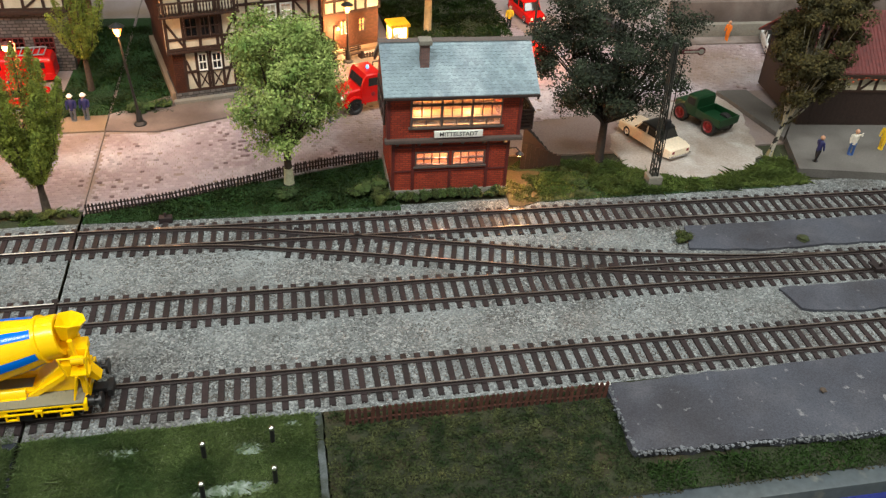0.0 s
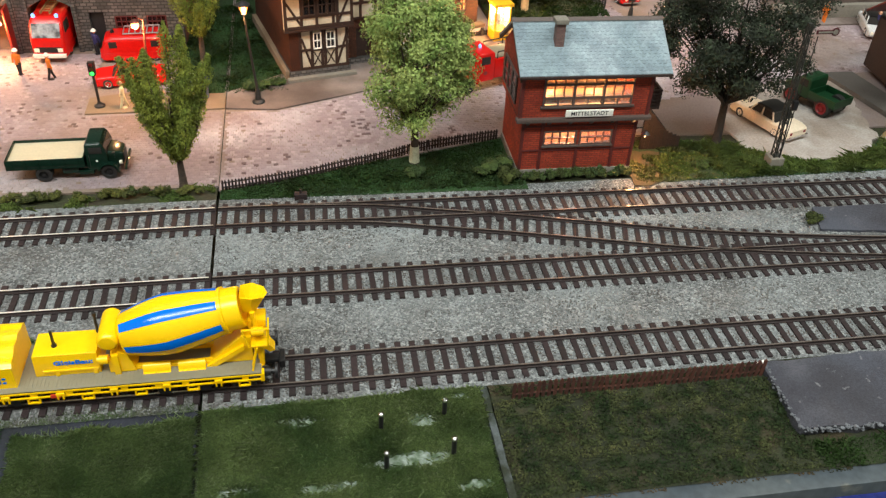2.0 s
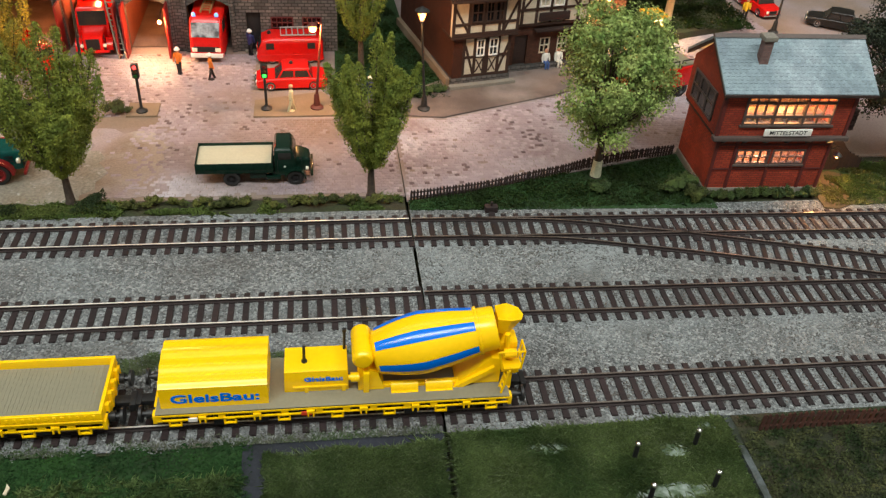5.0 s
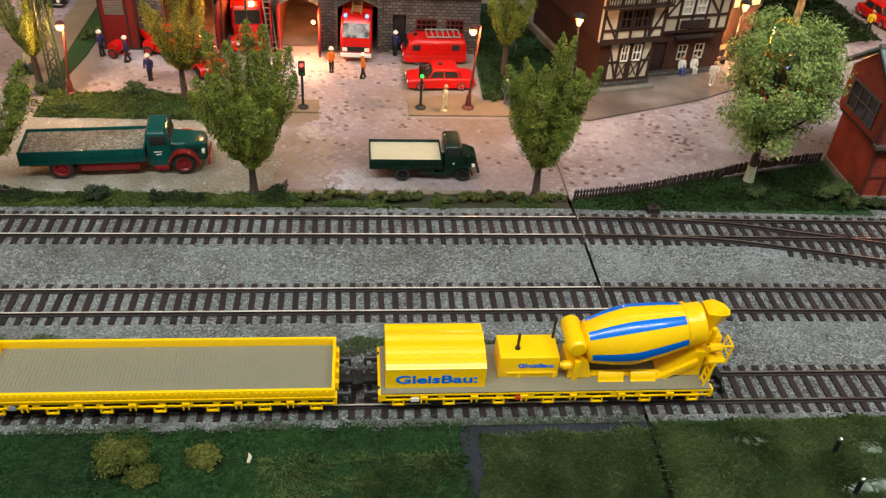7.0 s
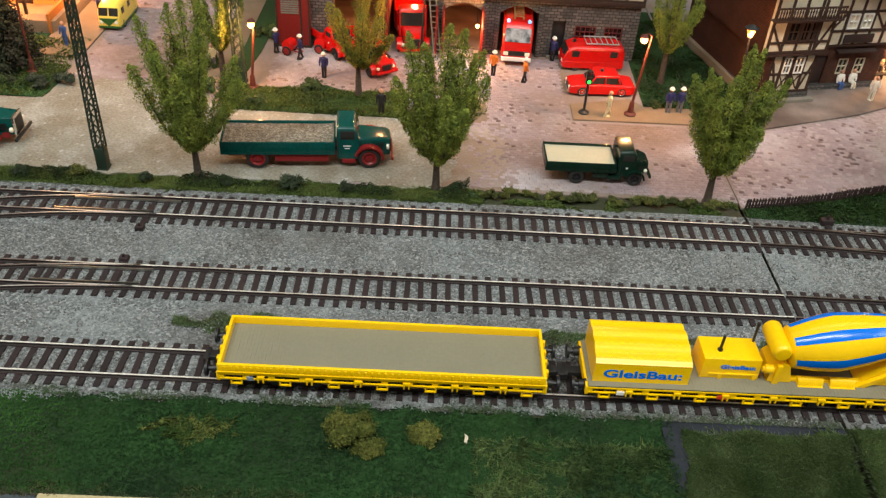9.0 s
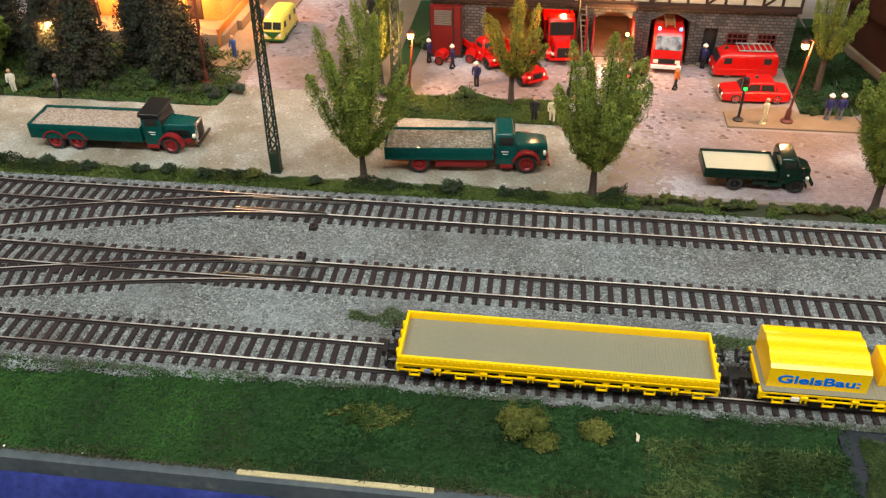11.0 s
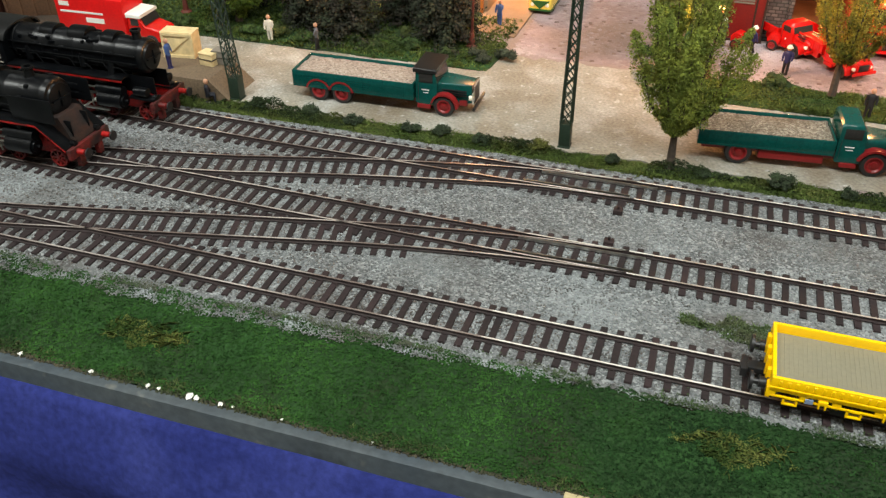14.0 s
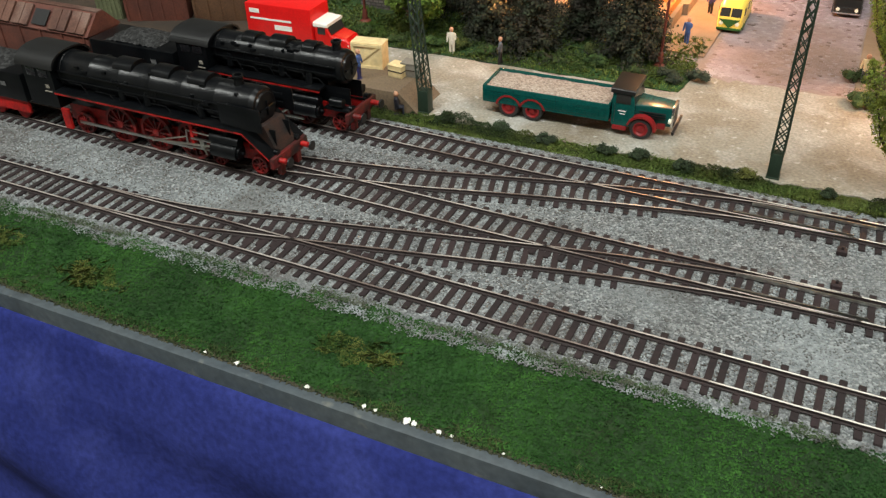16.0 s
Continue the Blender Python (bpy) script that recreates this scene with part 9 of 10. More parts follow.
PALEGRASS = surface("pale_yellow_green_flock", lin(0.36, 0.42, 0.195), 0.9, vary=0.25, blotch=45, second=lin(0.22, 0.29, 0.12), mix=(0.42, 0.6), island=0.3, bump=0, spec=0.2)
BORDERGREEN = surface("fresh_border_flock", lin(0.265, 0.35, 0.135), 0.9, vary=0.25, blotch=40, second=lin(0.17, 0.245, 0.10), mix=(0.42, 0.6), island=0.3, bump=0, spec=0.2, stains=((lin(0.34, 0.37, 0.16), 30, 0.52, 0.62, 0.7),))
HEDGE = surface("mixed_green_hedge_flock", lin(0.19, 0.245, 0.14), 0.95, vary=0.3, grain=900, island=0.35, bump=0, blotch=45, second=lin(0.14, 0.185, 0.11), mix=(0.42, 0.6), spec=0.2, stains=((lin(0.32, 0.34, 0.15), 26, 0.54, 0.64, 0.8),))
foam_hedge(-820, -160, 13, 27, 64000, 8.0, HEDGE, "uneven dark green foam hedge along the rear track", 2, fill=0.16, flake=0.42, swing=1.5)
foam_hedge(-820, -150, 12, 25, 22000, 2.6, DRYGRASS, "olive foam flock mixed into the verge hedge", 11, fill=0.12, flake=0.36)
foam_hedge(-330, -200, 110, 142, 5000, 4.0, SHRUB, "low dark foam bushes on the grass strip", 23)
foam_hedge(262, 332, 8, 40, 12000, 6.5, PALEGRASS, "fluffy olive-green foam bushes by the signal box", 5, flake=0.5)
foam_hedge(330, 440, 7, 40, 14000, 4.6, PALEGRASS, "low green foam flock in front of the parking lot", 8, lambda a, b: b < np.interp(a, (330, 342, 360, 408, 428, 440), (40, 28, 17, 24, 39, 38)))
foam_hedge(-720, -438, 108, 168, 42000, 3.0, BORDERGREEN, "fresh green foam flock before the station", 14, fill=0.5, flake=0.6, swing=0.9)
foam_hedge(-700, -440, 112, 160, 9000, 8.0, SHRUB, "wild dark foam bushes before the station", 17, fill=0.05)

def under_fence(a, b):
    return b < 21 + 0.265 * a - (3 if a > 100 else 1) and not (172 < a < 246 and b > 18)


blades((246, 304, 5, 48), 5200, 1.7, DRYGRASS, "earth_grass", "sparse dry grass on the bare earth", lambda x, y: 0.2, 0.35, 1.0, 1.0, lambda a, b: noise.noise((a * 0.07, b * 0.09, 19)) > -0.12 + 0.01 * (270 - a))
slab("bare_earth", [(244, 4), (268, 4), (300, 9), (292, 24), (270, 40), (246, 44)], -1.0, 0.25, surface("brown_earth", lin(0.30, 0.25, 0.17), 0.95, vary=0.25, grain=1100, bump=0.8, blotch=60, second=lin(0.25, 0.25, 0.13), stains=((lin(0.20, 0.25, 0.12), 40, 0.48, 0.62, 0.8),)), "bare brown earth beside the signal box", "ground", rough=4)
solo("lawn", Geo().prism([(1.4, 11.5), (178, 6), (178, 67), (80, 40), (1.4, 20)], -1.2, -0.1, "z"), TURF, "dark green lawn inside the picket fence", "grass", "structure", smooth=0)
solo("lawn", Geo().prism([(246, 6), (420, 6), (442, 36), (428, 44), (408, 25), (360, 18), (342, 29), (322, 46), (304, 49), (262, 56), (246, 40)], -1.2, -0.1, "z"), TURF, "rough grass slope by the signal box", "grass", "structure", smooth=0)
solo("lawn", Geo().prism([(-322, 109), (-204, 108), (-200, 118), (-206, 140), (-240, 140), (-258, 150), (-280, 141), (-322, 141)], -1.0, 0.5, "z"), TURF, "grass strip between lot and fire station", "grass", "structure", smooth=0)
solo("lawn", Geo().prism([(-36, 141), (-1.2, 141), (-1.2, 320), (-32, 320)], -0.6, 0.5, "z"), TURF, "shaded lawn beside the timbered house", "grass", "structure", smooth=0)
solo("lawn", Geo().prism([(1.2, 141), (40, 156), (20, 265), (18, 320), (1.2, 320)], -0.6, 0.5, "z"), TURF, "shaded lawn beside the timbered house", "grass", "structure", smooth=0)
solo("lawn", Geo().prism([(-760, 110), (-440, 112), (-436, 140), (-472, 172), (-472, 212), (-760, 212)], -0.8, 0.5, "z"), TURF, "wild green border before the station", "grass", "structure", smooth=0)
solo("lawn", Geo().prism([(-326, 146), (-318, 150), (-312, 200), (-308, 330), (-326, 330)], -0.6, 0.6, "z"), TURF, "green border beside the street", "grass", "structure", smooth=0)
solo("hillside", Geo().prism([(206, 252), (236, 240), (300, 262), (310, 330), (300, 400), (200, 400)], -0.8, 5, "z"), SOIL, "dark shaded slope behind the tavern", "ground", "structure", smooth=0)
blades((2, 176, 10, 66), 22000, 1.6, LAWNGREEN, "lawn_grass", "green flock inside the fence", lambda x, y: -0.1, 0.45, 0.9, 0.9, under_fence)
blades((246, 440, 4, 52), 52000, 2.2, FRESHGRASS, "lawn_grass", "long rough grass beside the parking lot", lambda x, y: -0.1, 0.35, 1.0, 1.3, lambda a, b: 7 < b < np.interp(a, (246, 262, 322, 342, 360, 408, 428, 440), (38, 52, 46, 29, 18, 25, 40, 38)) and (a > 330 or (a > 276 and noise.noise((a * 0.03, b * 0.05, 7)) > -0.1)))
blades((-322, -200, 108, 142), 16000, 2.0, FRESHGRASS, "strip_grass", "green flock on the grass strip", lambda x, y: 0.4, 0.45, 0.9, 0.9)
blades((-34, 40, 142, 300), 16000, 1.5, LAWNGREEN, "strip_grass", "green flock beside the house", lambda x, y: 0.4, 0.45, 0.9, 0.9, lambda a, b: a < 40 - (b - 156) * 0.19)
foam_hedge(206, 310, 250, 330, 9000, 7.0, SHRUB, "dark foam bushes on the slope behind the tavern", 41)
blades((204, 308, 250, 340), 9000, 2.6, LAWNGREEN, "slope_grass", "dark rough grass on the slope", lambda x, y: 4.8, 0.5, 0.9, 0.9)
blades((-740, -440, 112, 205), 16000, 2.0, FRESHGRASS, "border_grass", "wild green flock before the station", lambda x, y: 0.4, 0.5, 1.0, 1.2)
MOSS = surface("pale_green_moss", lin(0.32, 0.41, 0.23), 0.9, vary=0.25, blotch=60, second=lin(0.37, 0.38, 0.29), island=0.3, bump=0)
blades((-300, -12, -112, -86), 60000, 1.3, MOSS, "moss", "pale green moss between the tracks", lambda x, y: -0.5, 0.4, 0.9, 1.0, lambda a, b: abs(b + 99.5 + 2 * noise.noise((a * 0.02, 5, 1))) < 3.6 + 9 * noise.noise((a * 0.022, 1, 1)) + 4 * noise.noise((a * 0.12, b * 0.15, 1)) + (3 if -285 < a < -225 else 0))

# ---- loose ballast stones ----
def stones(count, area, keep, size, mat, name, label, zf):
    x0, x1, y0, y1 = area
    x, y = x0 + (x1 - x0) * rng.random(count), y0 + (y1 - y0) * rng.random(count)
    ok = keep(x, y)
    x, y = x[ok], y[ok]
    n = len(x)
    base = np.array([(1, 0, 0), (0, 1, 0), (-1, 0, 0), (0, -1, 0), (0, 0, 1), (0, 0, -1)], float)
    r = size * (0.6 + 0.8 * rng.random((n, 6)))[:, :, None]
    ang = rng.random(n) * 6.28
    ca, sa = np.cos(ang), np.sin(ang)
    v = base[None] * r * np.array([1, 1, 0.8])
    vx, vy = v[:, :, 0] * ca[:, None] - v[:, :, 1] * sa[:, None], v[:, :, 0] * sa[:, None] + v[:, :, 1] * ca[:, None]
    tilt = rng.normal(0, 0.5, n)[:, None]
    vz = v[:, :, 2] + vx * tilt * 0.5
    v = np.stack([vx + x[:, None], vy + y[:, None], vz + (zf if isinstance(zf, float) else np.array([zf(a, b) for a, b in zip(x, y)])[:, None])], 2).reshape(-1, 3)
    tri = np.array([(0, 1, 4), (1, 2, 4), (2, 3, 4), (3, 0, 4), (1, 0, 5), (2, 1, 5), (3, 2, 5), (0, 3, 5)])
    f = (np.arange(n)[:, None, None] * 6 + tri[None]).reshape(-1, 3)
    return solo(name, raw_mesh(name, v, f, mat), mat, label, "ballast", "stuff")


def spilt(x, y):
    """The ragged rim of the ballast on the grass bank: wide in the west, narrow in the east."""
    rim = np.interp(x, (-460, -400, -300, -260), (-152.5, -150.5, -146.4, -145.6))
    wave = np.array([2.6 * noise.noise((a * 0.05, 2, 31)) + 1.8 * noise.noise((a * 0.2, b * 0.2, 32)) for a, b in zip(x, y)])
    return y > rim + wave - 2.2 * rng.random(len(x)) ** 4


stones(105000, (-860, 620, -146, 11), lambda x, y: (np.abs(x) > 0.9), 0.54, STONE, "ballast_stones", "loose grey ballast stones round the sleepers", -0.42)
stones(34000, (-830, -80, -158, -144), spilt, 0.42, STONE, "ballast_stones", "grey ballast spilt over the grass bank's rim", lambda a, b: front_z(a, b) + max(0.1, lumps(a, b) + 0.3))
STONE_DIRTY = surface("oily_brown_ballast_stone", lin(0.40, 0.37, 0.345), 0.8, vary=0.2, island=0.4, blotch=70, second=lin(0.29, 0.26, 0.24), mix=(0.42, 0.62))


def trodden(x, y):
    """Between the rails, where oil and rust have stained the ballast."""
    mid = np.min([np.abs(y - np.array([fn(a) for a in x])) for fn in (y_rear, y_mid, y_front)], axis=0)
    return (mid < 9 + 3 * rng.random(len(x))) & ((x < -330 + 40 * rng.random(len(x))) | (x > 2)) & (rng.random(len(x)) < 0.8) | (x < -440) & (rng.random(len(x)) < 0.35)


stones(60000, (-860, 620, -146, 11), trodden, 0.5, STONE_DIRTY, "ballast_stones", "oil-stained brown ballast between the rails", -0.3)
stones(900, (-0.0, 900, -150, 14), lambda x, y: x < 1, 0.6, STONE, "ballast_stones", "loose grey ballast stones in the board joint", -1.2)
stones(5000, (-830, -1, -193.2, -189.6), lambda x, y: x < 0, 0.6, surface("crumbly_brown_earth", lin(0.27, 0.25, 0.19), 0.95, vary=0.3, island=0.4, blotch=30, second=lin(0.17, 0.20, 0.11)), "edge_soil", "crumbly brown earth along the board's front edge", -6.5)
stones(2600, (1, 640, -208.4, -204.4), lambda x, y: np.array([noise.noise((a * 0.05, 3, 7)) for a in x]) > -0.05, 0.42, surface("orange_brown_crumbs", lin(0.33, 0.26, 0.175), 0.95, vary=0.3, island=0.5, blotch=40, second=lin(0.20, 0.21, 0.12)), "edge_soil", "orange-brown crumbs along the turf's front edge", -2.7)

# ---- setts of the yard and streets ----
def in_poly(px, py, poly):
    inside = np.zeros(len(px), bool)
    for (xa, ya), (xb, yb) in zip(poly, poly[1:] + poly[:1]):
        hit = ((ya > py) != (yb > py)) & (px < (xb - xa) * (py - ya) / ((yb - ya) or 1e-9) + xa)
        inside ^= hit
    return inside


def sett_mesh(x, y, ang, w, d, z, mat, name):
    n = len(x)
    w, d, z = (np.broadcast_to(a, n) for a in (w, d, z))
    ca, sa = np.cos(ang), np.sin(ang)
    cx, cy = np.array([-1, 1, 1, -1]) * 0.5, np.array([-1, -1, 1, 1]) * 0.5
    ring = []
    for k, dz in ((1.0, -0.5), (1.0, -0.03), (0.88, 0.0)):
        lx, ly = cx[None] * (w[:, None] - (1 - k) * 1.2), cy[None] * (d[:, None] - (1 - k) * 1.2)
        ring.append(np.stack([lx * ca[:, None] - ly * sa[:, None] + x[:, None], lx * sa[:, None] + ly * ca[:, None] + y[:, None], np.broadcast_to((z + dz)[:, None], (n, 4))], 2))
    v = np.concatenate(ring, 1).reshape(-1, 3)
    q = []
    for r in (0, 1):
        q += [(r * 4 + k, r * 4 + (k + 1) % 4, r * 4 + 4 + (k + 1) % 4, r * 4 + 4 + k) for k in range(4)]
    q.append((8, 9, 10, 11))
    f = (np.arange(n)[:, None, None] * 12 + np.array(q)[None]).reshape(-1, 4)
    return raw_mesh(name, v, f, mat)


YARDS = [
    [(-170, 30), (-2, 28), (-2, 116), (-90, 116), (-90, 214), (-300, 214), (-300, 146), (-206, 146), (-200, 120), (-146, 120), (-146, 112), (-172, 96), (-176, 60)],
    [(2, 22), (80, 42), (178, 70), (206, 90), (300, 110), (436, 138), (560, 150), (560, 230), (330, 236), (310, 330), (238, 236), (222, 226), (196, 186), (118, 145), (34, 113), (2, 116)],
    [(-433, 146), (-346, 146), (-344, 340), (-432, 340)],
]
for poly in YARDS:
    xs0, xs1 = min(p[0] for p in poly), max(p[0] for p in poly)
    ys0, ys1 = min(p[1] for p in poly), max(p[1] for p in poly)
    P, Q = 2.9, 2.7
    gx, gy = np.meshgrid(np.arange(xs0, xs1, P), np.arange(ys0, ys1, Q))
    gx = gx + (np.arange(gx.shape[0]) % 2)[:, None] * P * 0.5
    gx, gy = gx.ravel() + rng.normal(0, 0.12, gx.size), gy.ravel() + rng.normal(0, 0.1, gy.size)
    ok = in_poly(gx, gy, poly) & (rng.random(gx.size) > 0.03 + 0.9 * np.clip((-128 - gx) / 36, 0, 1) * (gy < 108) * (gx > -200))
    gx, gy = gx[ok], gy[ok]
    tone = np.array([noise.noise((a * 0.03, b * 0.03, 5)) for a, b in zip(gx, gy)])
    pick = rng.random(len(gx))
    dark, pale = (pick < 0.045 + 0.05 * tone), (pick > 0.80 - 0.3 * tone)
    near = (gx > -78) & (gx < -8) & (gy < 60)
    if poly[0][0] == -170:
        one = sett_mesh(np.zeros(1), np.zeros(1), np.zeros(1), P * 0.94, Q * 0.93, 0.0, SETT_PIECE, "sett")
        for a, b in zip(gx[near], gy[near]):
            part("sett", one, SETT_PIECE, bpy.data.objects["paved_yard_west"], at=(a, b, rng.normal(0, 0.06), rng.normal(0, 2.5)))
        dark, pale, gx, gy = dark[~near], pale[~near], gx[~near], gy[~near]
    for sel, mat, lab in ((~dark & ~pale, SETT, "worn pinkish paving setts"), (dark, SETT_DARK, "scattered darker paving setts"), (pale, SETT_PALE, "paler worn paving setts")):
        x, y = gx[sel], gy[sel]
        n = len(x)
        me = sett_mesh(x, y, rng.normal(0, 0.05, n), P * (0.91 + 0.06 * rng.random(n)), Q * (0.90 + 0.07 * rng.random(n)), 0.0 + rng.normal(0, 0.06, n), mat, "setts")
        solo("paving_setts", me, mat, lab, "paving", "stuff")


# ---- posts, lamps and signals ----
MASTGREEN = surface("dark_green_mast_paint", lin(0.13, 0.20, 0.15), 0.55, vary=0.2)
IRON = surface("black_cast_iron", (0.015, 0.015, 0.015), 0.5, vary=0.2)
RUSTPOST = surface("red_brown_post", lin(0.36, 0.15, 0.11), 0.6, vary=0.2)


def lattice_mast(x, y, h, w0, w1, label, mat=MASTGREEN, foot=12, lean=(0, 0), name="lattice_mast", bays=None):
    t = thing(name, x, y, 0, 0, label, "mast", "lattice masts")
    part("base", Geo().box(-w0 * 0.62, w0 * 0.62, -w0 * 0.62, w0 * 0.62, -1, 1.0, bev=0.3), mat, t)
    part("foot", Geo().box(-w0 * 0.56, w0 * 0.56, -w0 * 0.56, w0 * 0.56, 1.0, foot, bev=0.4), mat, t)
    ctr = lambda u: Vector((lean[0] * u, lean[1] * u, foot + (h - foot) * u))
    half = lambda u: (w0 + (w1 - w0) * u) / 2
    for sx in (-1, 1):
        for sy in (-1, 1):
            p0, p1 = ctr(0) + Vector((sx * half(0), sy * half(0), -1)), ctr(1) + Vector((sx * half(1), sy * half(1), 0))
            part("leg", Geo().tube([p0, p1], 0.55, 4), mat, t)
    n = bays or int((h - foot) / 6.5)
    for k in range(n):
        u0, u1 = k / n, (k + 1) / n
        for ax in (0, 1):
            for s in (-1, 1):
                d = (-1, 1) if k % 2 else (1, -1)
                p = [ctr(u) + (Vector((d[i] * half(u), s * half(u), 0)) if ax == 0 else Vector((s * half(u), d[i] * half(u), 0))) for i, u in enumerate((u0, u1))]
                part("brace", Geo().tube(p, 0.34, 4), mat, t)
                if name == "lattice_mast":
                    q = [ctr(u) + (Vector((-d[i] * half(u), s * half(u), 0)) if ax == 0 else Vector((s * half(u), -d[i] * half(u), 0))) for i, u in enumerate((u0, u1))]
                    part("brace", Geo().tube(q, 0.3, 4), mat, t)
    part("cap", Geo().box(lean[0] - w1 * 0.6, lean[0] + w1 * 0.6, lean[1] - w1 * 0.6, lean[1] + w1 * 0.6, h - 0.6, h + 0.6), mat, t)
    return t


LM = "dark green lattice mast of the overhead line"
lattice_mast(-373, 30, 128, 5.4, 3.1, LM, foot=14, lean=(1, 0))
lattice_mast(-571, 30, 118, 6.0, 3.7, LM, foot=14, lean=(-9, 0))
lattice_mast(-317, 148, 96, 7, 4, "dark lattice mast by the street", foot=4)
sm = lattice_mast(338, 18, 92, 3.7, 2.0, "slim lattice signal mast with semaphore arm", surface("grey_green_mast", lin(0.19, 0.19, 0.17), 0.6, vary=0.25), foot=7, name="semaphore_signal", lean=(-4, 0))
part("concrete_foot", Geo().box(-4.4, 4.4, -4.4, 4.4, -1, 6.6, bev=0.4), CONCRETE, sm)
arm = part("signal_arm", Geo().box(-1, 9.5, -3.6, -3.0, 87.4, 89.8, bev=0.2).cyl((10.5, -3.6, 88.6), (10.5, -3.0, 88.6), 2.4, 18), surface("dark_red_arm_border", lin(0.30, 0.10, 0.12)), sm, "white semaphore arm with dark red border")
part("arm_face", Geo().box(0, 9.0, -3.8, -3.5, 88.1, 89.1).cyl((10.5, -3.85, 88.6), (10.5, -3.5, 88.6), 1.5, 18), CONCRETE, arm)
part("signal_box_drive", Geo().box(-1.6, 1.6, -4.6, -2.2, 40, 46, bev=0.4), BLACK, sm)
part("signal_wire", Geo().tube([(1.2, -3, 7), (0.8, -3, 86)], 0.3, 5), BLACK, sm)


def street_lamp(x, y, h, label, kind="lantern", mat=IRON, lean=(0, 0), watts=0.14, z=0.9, arm=0.0):
    t = thing("street_lamp", x, y, z, 0, label, "street lamp", "street lamps")
    tip = Vector((lean[0], lean[1], h))
    part("base", Geo().lathe([(4.2, -0.5), (4.2, 0.8), (3.0, 1.8), (2.2, 2.2), (1.6, 9), (1.1, 10)], 14), mat, t)
    part("post", Geo().tube([(0, 0, 8), tip * 0.5 + Vector((0, 0, 3)), tip], [0.95, 0.8, 0.65], 10), mat, t)
    if kind == "lantern":
        part("lantern_frame", Geo().lathe([(0.8, h), (1.8, h + 0.8), (1.4, h + 1.2)], 12, at=Matrix.Translation((tip.x, tip.y, 0))), mat, t)
        part("lantern_glass", Geo().lathe([(1.3, h + 1.0), (2.5, h + 4.4), (3.0, h + 6.6), (0.3, h + 6.7)], 14, at=Matrix.Translation((tip.x, tip.y, 0))), glow("lantern_glass", (1.0, 0.39, 0.08), 1.6) if "lantern_glass" not in bpy.data.materials else bpy.data.materials["lantern_glass"], t, "glowing lantern glass")
        part("lantern_hat", Geo().lathe([(4.6, h + 6.8), (4.4, h + 7.3), (2.2, h + 8.6), (0.4, h + 9.6)], 14, at=Matrix.Translation((tip.x, tip.y, 0))), mat, t)
        bulb_light(x + tip.x + 0, y + tip.y - 3.6, z + h + 3.5, watts)
    else:
        e = tip + Vector((arm, -0.6, -1.2))
        part("arm", Geo().tube([tip, tip + Vector((arm * 0.5, 0, 1.2)), e + Vector((0, 0, 1))], 0.5, 8), mat, t)
        part("lamp_hood", Geo().lathe([(0.6, 2.4), (2.4, 1.2), (2.8, 0.4), (2.6, 0.4), (0.4, 1.6)], 14, at=Matrix.Translation(e)), mat, t)
        part("bulb", Geo().blob(e + Vector((0, -0.8, -1.2)), 2.5, 1.05, 0, 2), WARM, t, "glowing bulb")
        bulb_light(x + e.x, y + e.y - 4.5, z + e.z - 2.4, watts)
    return t


street_lamp(21.5, 126, 60, "black cast-iron street lamp with glowing lantern", lean=(-4, 0), watts=0.13)
street_lamp(167, 217, 38, "black street lamp with glowing lantern by the tavern", watts=0.16)
street_lamp(-48, 129, 57, "red-brown lamp post with glowing bulb", "bulb", RUSTPOST, (4, 0), 0.2, arm=-5)
street_lamp(-307, 140, 49, "red-brown lamp post with glowing bulb", "bulb", RUSTPOST, (4, 0), 0.24, 0.4, arm=-1.5)
street_lamp(-194, 147, 78, "dark lamp post before the fire station", "bulb", IRON, (3, 0), 0.15, 0.4, arm=-4)
street_lamp(-562, 148, 44, "red-brown lamp post with glowing bulb before trees", "bulb", RUSTPOST, (-4, 0), 0.15, 0.4, arm=-6)
street_lamp(-460, 147, 86, "tall red-brown lamp post by the street", "bulb", RUSTPOST, (2, 0), 0.2, 0.4, arm=4)
street_lamp(-680, 148, 70, "red-brown post behind the loading ramp", "bulb", RUSTPOST, (0, 0), 0.05, 0.4, arm=4)
street_lamp(327, 256, 70, "dark lamp post on the street", "bulb", IRON, (0, 0), 0.15, 0.0, arm=4)
# warm lights over yard and street; only the first has a bulb, others are added
for x, y, z, w in ((-153, 203, 27, 0.26), (-57, 219, 27, 0.06), (312, 195, 16, 0.06)):
    bulb_light(x, y, z, w)
for x, y, z in ((-153, 205, 27),):
    l = thing("wall_lamp", x, y, z, 0, "small glowing bulb on a wire bracket", "lamp", "wall lamps")
    part("bulb", Geo().blob((0, 0, 0), 1.5, 1, 0, 2), WARM, l)
    part("bracket", Geo().tube([(0, 0, 1), (0, 6, 4), (0, 14, 4)], 0.4, 6), IRON, l)


